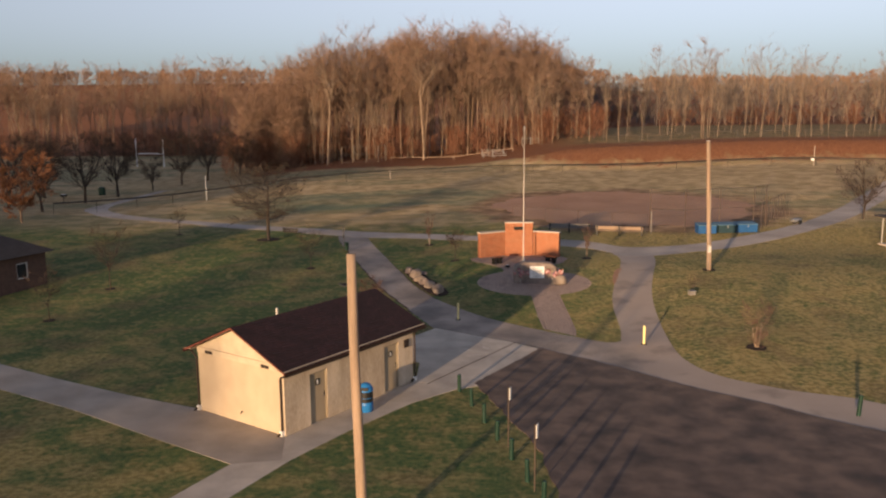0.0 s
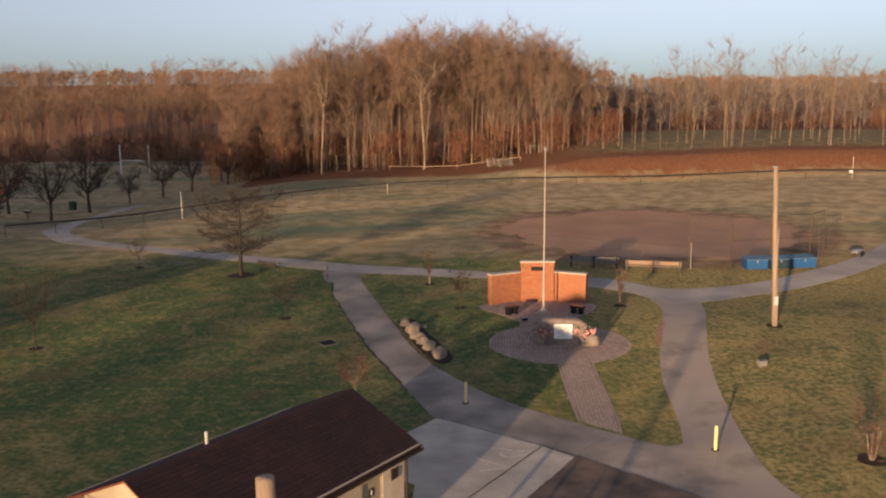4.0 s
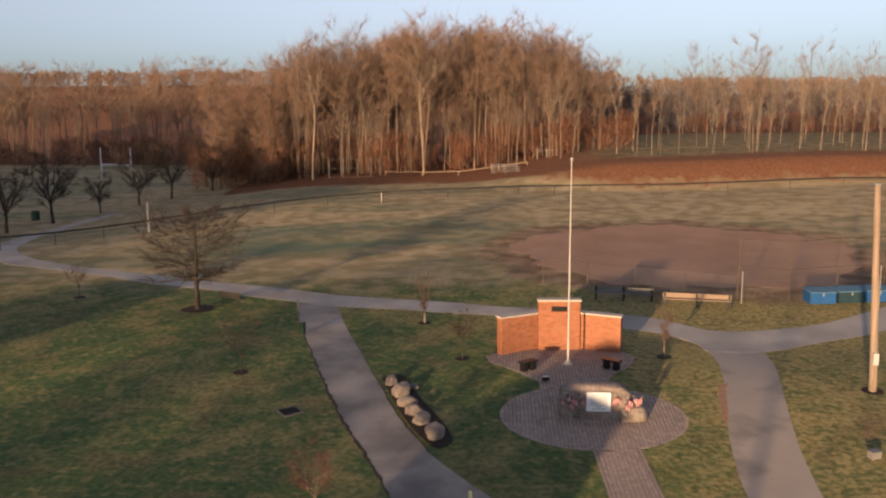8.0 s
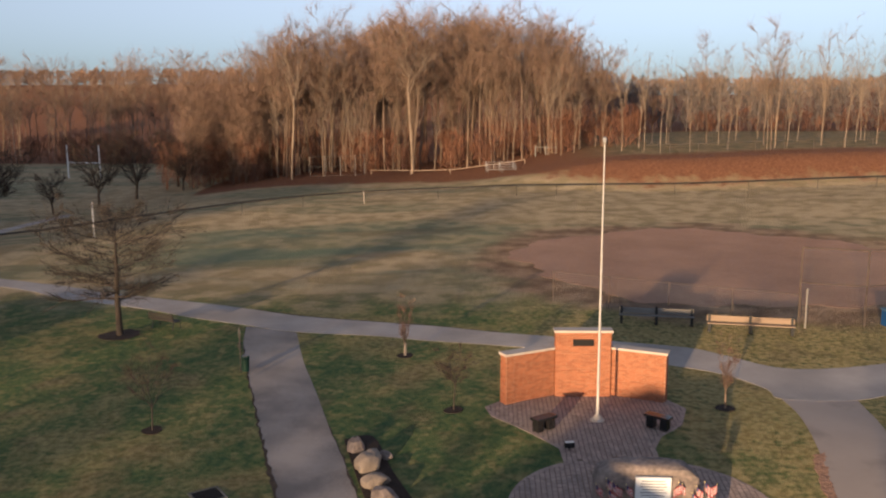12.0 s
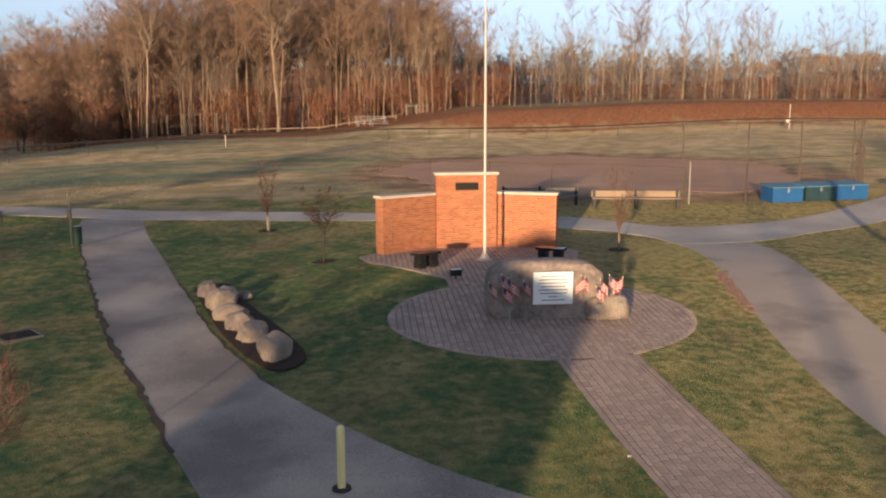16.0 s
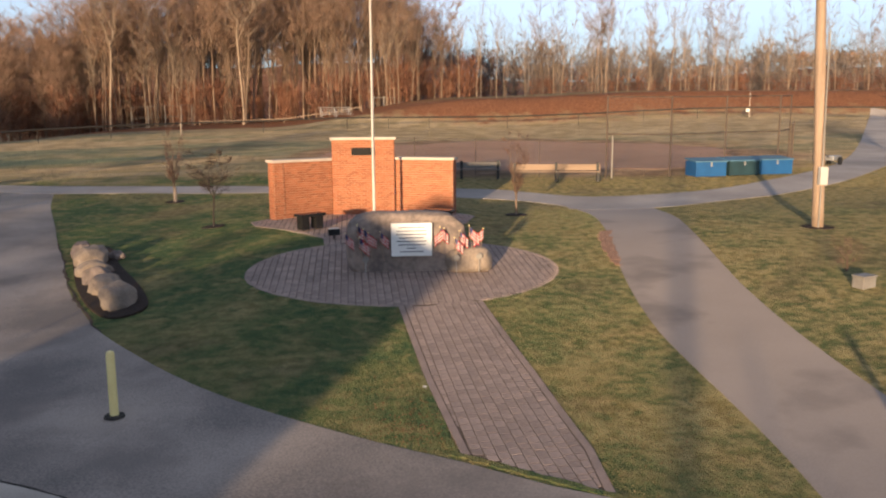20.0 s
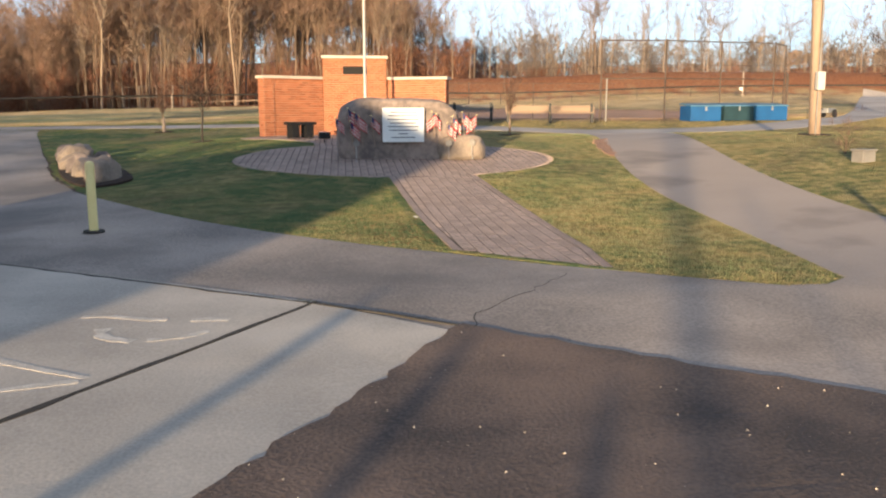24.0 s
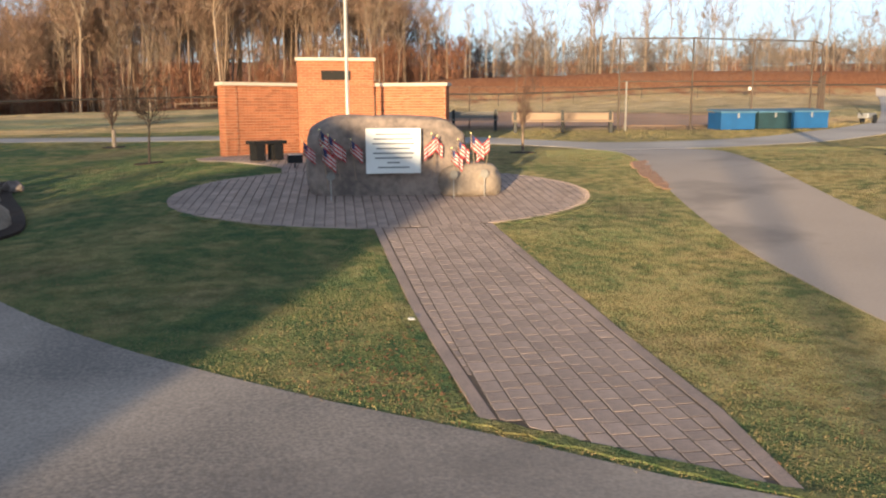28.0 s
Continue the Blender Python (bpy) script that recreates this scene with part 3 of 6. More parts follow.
for line, w in ((smooth_line([(2.0, 44.58), (2.26, 44.55), (2.57, 44.42), (2.75, 44.40)], 5), 0.075), ([(2.95, 44.36), (3.1, 44.38), (3.27, 44.35)], 0.08), (smooth_line([(2.29, 44.14), (2.33, 43.95), (2.42, 43.83), (2.62, 43.74)], 5), 0.10), (smooth_line([(2.72, 43.76), (2.96, 43.82), (3.14, 44.0)], 5), 0.075), ([(1.3, 43.65), (1.88, 43.27), (2.17, 43.07), (2.53, 42.86)], 0.07), ([(2.5, 42.80), (2.29, 42.73), (2.0, 42.63), (1.5, 42.45)], 0.07)):
    tagged(part("painted_mark", drape(strip(line, w, 0, 6, 0.5), 0.0180, 2.0, 0.002), M_PAINTLINE), "worn white painted parking mark on concrete", "painted mark", kind="structure")
DIRTPATCH = ragged([(11.45, 60.6), (11.9, 60.8), (11.6, 60.1), (11.35, 59.1), (11.05, 57.7), (10.8, 56.7), (10.68, 57.2), (10.92, 58.6), (11.2, 59.9), (11.45, 60.6)], 0.10, 0.06, 14)[:-1]
tagged(part("worn_edge", drape(DIRTPATCH, 0.014, 1.0, 0.05), M_DIRT), "eroded dark edge beside the path", "worn edge", kind="structure")
PCX, PCY = 5.5, 57.3


def ring_bed(name, poly, dz, material, label, category="paving"):
    return tagged(part(name, drape(poly, dz, 0.75), material), label, category, kind="structure")


PLAZA = [(PCX + 3.75 * math.cos(a), PCY + 3.0 * math.sin(a)) for a in [k * math.tau / 56 for k in range(56)]]
WALKWAY = [(5.18, 54.6), (5.40, 50.3), (5.62, 47.53), (7.28, 46.22), (7.38, 47.5), (7.26, 50.3), (6.98, 54.7)]
APRON = [(3.6, 59.6), (3.5, 60.9), (2.45, 62.3), (1.3, 63.7), (1.05, 64.6), (1.7, 65.2), (3.7, 66.3), (5.8, 66.3), (7.8, 65.5), (8.3, 64.6), (7.8, 63.0), (6.9, 62.0), (6.5, 61.0), (6.5, 59.6)]
plaza = ring_bed("plaza", PLAZA, 0.0082, M_SAND, "round plaza of mauve concrete pavers")
walkway = ring_bed("walkway", WALKWAY, 0.0079, M_SAND, "straight walkway of mauve concrete pavers")
apron = ring_bed("apron", APRON, 0.0075, M_SAND, "paver apron before the brick wall")


# turf grown up to the edge of the pavers
def turf_lip(line, w):
    tagged(part("turf_edge", drape(strip(line, w, 0, 9, 0.35), 0.0125, 0.5, 0.02), M_GROUND), "turf grown up against the pavers", "turf edge", kind="structure")


turf_lip(ragged([(5.50, 47.60), (6.0, 47.20), (6.6, 46.72), (7.36, 46.11)], 0.12, 0.012, 40), 0.13)
turf_lip([(PCX + 3.90 * math.cos(k), PCY + 3.15 * math.sin(k)) for k in np.arange(3.2, 4.58, 0.06).tolist()], 0.16)
turf_lip([(PCX + 3.90 * math.cos(k), PCY + 3.15 * math.sin(k)) for k in np.arange(5.18, 6.5, 0.06).tolist()], 0.16)
turf_lip(ragged([(5.10, 54.2), (5.31, 50.3), (5.50, 47.75)], 0.2, 0.01, 41), 0.15)


# ---- restroom building ----
B0, BL, BW, BH = (-4.98, 31.85), 7.85, 5.0, 2.72
BROT = 57.8
house = thing("restroom_building", (*B0, 0.0), "small cream block restroom building with maroon shingle roof", "building", rz=BROT)
T = 0.2


def wall_with_holes(x0, x1, h, holes, thick, axis):
    """A wall from x0 to x1 with rectangular holes (a, b, z0, z1), outer face on zero, growing inwards."""
    bm = bmesh.new()
    xs = sorted({x0, x1, *[v for q in holes for v in q[:2]]})
    zs = sorted({0.0, h, *[v for q in holes for v in q[2:]]})
    for a, b in zip(xs, xs[1:]):
        for c, d in zip(zs, zs[1:]):
            if any(q[0] <= a and b <= q[1] and q[2] <= c and d <= q[3] for q in holes):
                continue
            if axis == "x":
                box(bm, (a, 0, c), (b, thick, d))
            else:
                box(bm, (0, a, c), (thick, b, d))
    bmesh.ops.remove_doubles(bm, verts=bm.verts[:], dist=1e-4)
    return bm


DOORS = [(1.35, 2.30), (5.85, 6.80)]
part("front_wall", wall_with_holes(0, BL, BH, [(a, b, 0.02, 2.08) for a, b in DOORS], T, "x"), M_STAINED, house, "water-stained cream painted wall")
part("gable_wall", wall_with_holes(T, BW - T, BH, [], T, "y"), M_STUCCO, house)
far = part("gable_wall", wall_with_holes(T, BW - T, BH, [], T, "y"), M_STUCCO, house)
far.location = (BL - T, 0, 0)
back = part("back_wall", wall_with_holes(0, BL, BH, [], T, "x"), M_STUCCO, house)
back.location = (0, BW - T, 0)
RISE, OV, OVG = 1.12, 0.42, 0.35
for u in (0.02, BL - 0.17):
    bm = bmesh.new()
    tri = [(u, 0.0, BH), (u, BW, BH), (u, BW / 2, BH + RISE)]
    vs = [bm.verts.new(p) for p in tri] + [bm.verts.new((p[0] + 0.15, p[1], p[2])) for p in tri]
    bm.faces.new((vs[0], vs[2], vs[1]))
    bm.faces.new((vs[3], vs[4], vs[5]))
    for i in range(3):
        j = (i + 1) % 3
        bm.faces.new((vs[i], vs[j], vs[3 + j], vs[3 + i]))
    bmesh.ops.recalc_face_normals(bm, faces=bm.faces[:])
    part("gable", bm, M_SOFFIT, house, "smooth cream gable panel")
part("gable_band", abox((-0.03, -0.02, BH - 0.22), (0.0, BW + 0.02, BH + 0.02), 0.008), M_SOFFIT, house, "projecting cream band below the gable")
pitch = math.atan2(RISE, BW / 2)
slope_len = (BW / 2 + OV) / math.cos(pitch)
for side in (0, 1):
    sgn = 1 if side == 0 else -1
    m = Matrix.Translation((0, BW / 2, BH + RISE + 0.04)) @ pose(0, 0, 0, 0, 0, 0 if side == 0 else 180) @ pose(0, 0, 0, math.degrees(pitch), 0, 0)
    x0, x1 = (-OVG, BL + OVG) if side == 0 else (-BL - OVG, OVG)
    roof = part("roof", abox((x0, -slope_len, 0), (x1, 0.02, 0.06), 0.0, m), M_FASCIA, house, "maroon roof deck")
    bm = bmesh.new()
    rnd = random.Random(5 + side)
    rows = 20
    for r in range(rows):
        y0 = -slope_len - 0.03 + r * (slope_len / rows)
        x = x0 - 0.02 - rnd.random() * 0.3
        while x < x1 + 0.02:
            w = rnd.choice((0.25, 0.30, 0.36))
            a, b = max(x, x0 - 0.02), min(x + w - 0.008, x1 + 0.02)
            if b > a:
                h = 0.074 + rnd.random() * 0.006
                q = [bm.verts.new(m @ Vector(p)) for p in ((a, y0, h + 0.014), (b, y0, h + 0.014), (b, y0 + 0.19, h), (a, y0 + 0.19, h), (a, y0, h - 0.012), (b, y0, h - 0.012))]
                bm.faces.new(q[:4])
                bm.faces.new((q[4], q[5], q[1], q[0]))
            x += w
    tagged(part("shingles", bm, M_ROOF, roof, "dark maroon asphalt shingles"), kind="stuff")
for side, y in ((0, -OV), (1, BW + OV)):
    z = BH + RISE + 0.04 - (BW / 2 + OV) * math.tan(pitch)
    g = bmesh.new()
    s = -1 if side == 0 else 1
    box(g, (-OVG, min(y, y + s * 0.11), z - 0.07), (BL + OVG, max(y, y + s * 0.11), z - 0.055))
    box(g, (-OVG, y + s * 0.11 - 0.006, z - 0.07), (BL + OVG, y + s * 0.11 + 0.006, z + 0.035))
    box(g, (-OVG, y - 0.006, z - 0.07), (BL + OVG, y + 0.006, z + 0.03))
    part("gutter", g, M_BROWNMETAL, house, "dark brown metal gutter")
    soff = abox((-OVG + 0.02, min(0 if side == 0 else BW, y), BH - 0.05), (BL + OVG - 0.02, max(0 if side == 0 else BW, y), BH - 0.03))
    part("soffit", soff, M_SOFFIT, house)
for (dx, dy), leg in {(-0.07, 0.12): 1, (-0.06, BW + 0.03): 1, (BL + 0.06, -0.05): 1}.items():
    yy = -OV if dy < BW / 2 else BW + OV
    part("downspout", atube([(dx, yy, BH - 0.18), (dx, dy - (0.02 if dy < BW / 2 else -0.02), BH - 0.42), (dx, dy, BH - 0.5), (dx, dy, 0.25), (dx - 0.06, dy, 0.12), (dx - 0.25, dy, 0.08)], 0.042, 8), M_BROWNMETAL, house, "brown downspout")
    part("downspout_shoe", abox((dx - 0.09, dy - 0.07, 0.02), (dx + 0.07, dy + 0.07, 0.22), 0.015), M_WHITE, house, "white drain boot")
for a, b in DOORS:
    part("door_frame", abox((a, 0.02, 0.02), (a + 0.05, 0.14, 2.08), 0.004), M_DOORFRAME, house)
    part("door_frame", abox((b - 0.05, 0.02, 0.02), (b, 0.14, 2.08), 0.004), M_DOORFRAME, house)
    part("door_frame", abox((a + 0.05, 0.02, 2.03), (b - 0.05, 0.14, 2.08), 0.004), M_DOORFRAME, house)
    door = part("door", abox((a + 0.052, 0.06, 0.03), (b - 0.052, 0.11, 2.028), 0.006), M_DOOR, house, "closed tan steel door")
    part("handle", atube([(b - 0.13, 0.06, 1.05), (b - 0.13, 0.015, 1.05), (b - 0.24, 0.015, 1.05)], 0.012, 6), M_GALV, door, "steel lever handle")
    part("lock_plate", abox((b - 0.16, 0.05, 0.95), (b - 0.10, 0.059, 1.18), 0.004), M_BLACK, door)
    sign = part("door_sign", abox((a + 0.34, 0.044, 1.52), (a + 0.58, 0.056, 1.78), 0.003), M_BLACK, door, "small dark square restroom sign")
    part("pictogram", abox((a + 0.42, 0.040, 1.57), (a + 0.50, 0.0435, 1.73), 0.0), M_WHITE, sign)
    part("threshold", abox((a + 0.052, 0.0, 0.022), (b - 0.052, 0.14, 0.029)), M_GALV, door)
part("wall_sign", abox((7.18, -0.05, 1.72), (7.50, -0.004, 2.08), 0.01), M_BROWNMETAL, house, "dark brown wall sign")
part("spigot", atube([(0.0, 2.4, 0.5), (-0.09, 2.4, 0.5), (-0.11, 2.4, 0.42)], 0.02, 6), M_BRONZE, house, "brass wall spigot")
for v in (0.75, 4.05):
    part("gable_vent", abox((-0.045, v, BH - 0.20), (-0.031, v + 0.45, BH - 0.07), 0.004), M_BROWNMETAL, house, "small louvred vent")
M_POLEWHITE = mat("weathered_white_plastic", (0.50, 0.48, 0.45), (0.36, 0.34, 0.32), 3, 40, 0.6)
part("vent_pipe", atube([(3.0, BW / 2 + 1.0, BH + 0.4), (3.0, BW / 2 + 1.0, BH + RISE + 0.08)], 0.05, 10), M_POLEWHITE, house, "white plastic vent pipe")


# ---- brick memorial wall ----
WZ = 0.95
memorial = thing("memorial_wall", (0, 0, 0), "orange brick memorial wall with angled wings and pale caps", "wall")
rb = random.Random(3)
LBR, HBR, JT = 0.20, 0.062, 0.012
brick_me = None


def brick_mesh():
    bm = abox((-LBR / 2, -0.018, -HBR / 2), (LBR / 2, 0.012, HBR / 2), 0.004)
    me = bpy.data.meshes.new("brick")
    bm.to_mesh(me)
    bm.free()
    me.materials.append(M_BRICK)
    return me


brick_me = brick_mesh()
brick_places = []
joined_v, joined_f = [], []


def brick_face(p, q, z0, h, single):
    """Courses of brick on the vertical face from p to q, facing to the right of that way."""
    p, q = Vector((*p, 0)), Vector((*q, 0))
    d = (q - p)
    L = d.length
    d.normalize()
    rz = math.atan2(d.y, d.x)
    rows = int(h / (HBR + JT))
    step = LBR + JT
    for r in range(rows):
        z = z0 + 0.01 + r * (h - 0.01) / rows + HBR / 2
        x = -step / 2 if r % 2 else 0.0
        while x < L - 0.03:
            a, b = max(x, 0.0), min(x + LBR, L)
            if b - a > 0.04:
                c = p + d * ((a + b) / 2)
                m = Matrix.Translation((c.x, c.y, z)) @ Matrix.Rotation(rz, 4, "Z") @ Matrix.Translation((0, rb.uniform(-0.0025, 0.0025), 0)) @ Matrix.Diagonal(((b - a) / LBR, 1, 1, 1))
                if single and len(brick_places) < 300:
                    brick_places.append(m)
                else:
                    o = len(joined_v)
                    for sx, sy, sz in ((-1, -0.018, -1), (1, -0.018, -1), (1, -0.018, 1), (-1, -0.018, 1), (-1, 0.012, -1), (1, 0.012, -1), (1, 0.012, 1), (-1, 0.012, 1)):
                        joined_v.append(tuple(m @ Vector((sx * LBR / 2, sy, sz * HBR / 2))))
                    joined_f.extend([(o, o + 1, o + 2, o + 3), (o + 1, o + 5, o + 6, o + 2), (o + 4, o, o + 3, o + 7), (o + 3, o + 2, o + 6, o + 7), (o, o + 4, o + 5, o + 1)])
            x += step


def wall_block(p, q, z0, h, thick, name):
    """A mortar core from p to q with thickness to the back."""
    p, q = Vector((*p, 0)), Vector((*q, 0))
    L = (q - p).length
    m = Matrix.Translation((p.x, p.y, z0)) @ Matrix.Rotation(math.atan2(q.y - p.y, q.x - p.x), 4, "Z")
    core = part(name, abox((0, 0.0, -0.3), (L, thick, h), 0.0, m), M_MORTAR, memorial)
    return core, m, L


WL0, WL1, WC0, WC1, WR0, WR1 = (1.77, 64.78), (3.62, 65.86), (3.66, 65.72), (5.74, 65.78), (5.80, 65.95), (7.70, 65.2)
TH = 0.38
for p, q, h, nm in ((WL0, WL1, 1.86, "left_wing"), (WR0, WR1, 1.86, "right_wing"), (WC0, WC1, 2.55, "centre_pier")):
    core, m, L = wall_block(p, q, WZ, h, TH, "wing_core" if "wing" in nm else "pier_core")
    a = Vector((*p, 0))
    b = Vector((*q, 0))
    n = Vector((-(b - a).y, (b - a).x, 0)).normalized()
    single = nm == "centre_pier"
    brick_face(p, q, WZ - 0.05, h + 0.05, single)
    brick_face(tuple((b + n * 0.0)[:2]), tuple((b + n * TH)[:2]), WZ - 0.05, h + 0.05, False)
    brick_face(tuple((a + n * TH)[:2]), tuple(a[:2]), WZ - 0.05, h + 0.05, False)
    brick_face(tuple((b + n * TH)[:2]), tuple((a + n * TH)[:2]), WZ - 0.05, h + 0.05, False)
    if nm != "centre_pier":
        # a pier of plain brick closes the outer end
        u = (b - a).normalized()
        e0, e1 = (a, a + u * 0.34) if nm == "left_wing" else (b - u * 0.34, b)
        off = -n * 0.030
        e0, e1 = e0 + off, e1 + off
        wall_block(tuple(e0[:2]), tuple(e1[:2]), WZ, h - 0.002, 0.028, "end_pier")
        brick_face(tuple(e0[:2]), tuple(e1[:2]), WZ - 0.05, h + 0.05, False)
    part("cap", abox((-0.07, -0.09, h), (L + 0.07, TH + 0.07, h + 0.09), 0.012, m), M_STONECAP, memorial, "pale limestone coping")
    if nm == "centre_pier":
        pl = part("plaque", abox((L / 2 - 0.40, -0.045, 2.03), (L / 2 + 0.40, -0.02, 2.29), 0.006, m), M_BRONZE, memorial, "dark bronze plaque")
        for k in range(3):
            part("lettering_bar", abox((L / 2 - 0.30, -0.0475, 2.09 + k * 0.06), (L / 2 + 0.30, -0.0455, 2.11 + k * 0.06), 0.0, m), M_BRONZE, pl)

# ---- poles ----
M_POLE = mat("dull_white_enamel", (0.48, 0.45, 0.41), (0.46, 0.43, 0.40), 3, 30, 0.5, mix=1.0)
flagpole = thing("flagpole", (4.97, 63.3, float(G(4.97, 63.3))), "tall white tapered metal flagpole without a flag", "flagpole")
part("base_collar", atube([(0, 0, 0), (0, 0, 0.04), (0, 0, 0.08), (0, 0, 0.22)], [0.26, 0.26, 0.17, 0.09], 14), M_STONECAP, flagpole, "flared white base collar")
part("shaft", atube([(0, 0, 0.1), (0, 0, 5.0), (0, 0, 9.75)], [0.048, 0.037, 0.022], 12), M_POLE, flagpole)
part("truck", atube([(0, 0, 9.75), (0, 0, 9.80)], [0.06, 0.06], 10), M_GALV, flagpole)
bm = bmesh.new()
bmesh.ops.create_uvsphere(bm, u_segments=12, v_segments=8, radius=0.075, matrix=Matrix.Translation((0, 0, 9.86)))
part("finial", bm, M_GALV, flagpole, "", True)
part("cleat", abox((-0.02, -0.10, 1.3), (0.02, -0.06, 1.48), 0.006), M_GALV, flagpole)
part("halyard", atube([(0.0, -0.085, 1.4), (0.0, -0.06, 5.0), (0, -0.05, 9.7)], 0.006, 5), M_CLOTH, flagpole, "white rope")


def wood_pole(at, top, r0, r1, label):
    p = thing("utility_pole", at, label, "pole")
    hgt = top[2] - at[2]
    d = Vector((top[0] - at[0], top[1] - at[1], 0))
    pts, rad = [], []
    for k in range(13):
        t = k / 12
        pts.append(tuple(d * t + Vector((0.012 * math.sin(7 * t), 0.012 * math.cos(5 * t) - 0.012, hgt * t - (0.1 if k == 0 else 0)))))
        rad.append(r0 + (r1 - r0) * t)
    part("shaft", atube(pts, rad, 16), M_WOODPOLE, p, "", True)
    return p, d, hgt


p2, d2, h2 = wood_pole((17.6, 59.65, float(G(17.6, 59.65))), (17.25, 59.9, 9.9), 0.165, 0.125, "tall pale weathered wooden light pole")
part("meter_box", abox((-0.2, -0.32, 1.25), (0.02, -0.17, 1.75), 0.012), M_POLEWHITE, p2, "white electrical box")
part("conduit", atube([(-0.1, -0.20, 0.0), (-0.1, -0.20, 1.2)], 0.022, 8), M_DULLSTEEL, p2)
part("conduit", atube([(-0.1, -0.20, 1.7), (-0.13, -0.17, 5.5)], 0.022, 8), M_DULLSTEEL, p2)
part("pole_cap", abox((d2.x - 0.16, d2.y - 0.12, h2), (d2.x + 0.10, d2.y + 0.12, h2 + 0.05), 0.01), M_GALV, p2)
ring = drape([(17.6 + 0.45 * math.cos(k * math.tau / 14), 59.65 + 0.45 * math.sin(k * math.tau / 14)) for k in range(14)], 0.02, 1.0, 0.05)
tagged(part("mulch_ring", ring, M_MULCH), "dark mulch ring at the pole's foot", "mulch", kind="stuff")
p1, d1, h1 = wood_pole((-0.76, 23.9, 0.0), (-0.86, 23.75, 8.45), 0.155, 0.125, "tall brown weathered wooden utility pole beside the lot")


def bollard(at):
    b = thing("bollard", at, "round yellow-painted steel bollard standing in the path", "bollard", "yellow bollards")
    part("post", atube([(0, 0, -0.05), (0, 0, 0.94), (0, 0, 0.985), (0, 0, 1.0)], [0.062, 0.062, 0.05, 0.02], 16), M_YELLOW, b)
    part("base_ring", atube([(0, 0, 0.0), (0, 0, 0.03), (0, 0, 0.032)], [0.15, 0.14, 0.06], 14), M_JOINT, b, "dark cracked base patch")
    return b


b1 = bollard((0.75, 49.37, float(G(0.75, 49.37)) + 0.012))
copy_thing(b1, pose(10.62, 44.7, float(G(10.62, 44.7)) + 0.012))


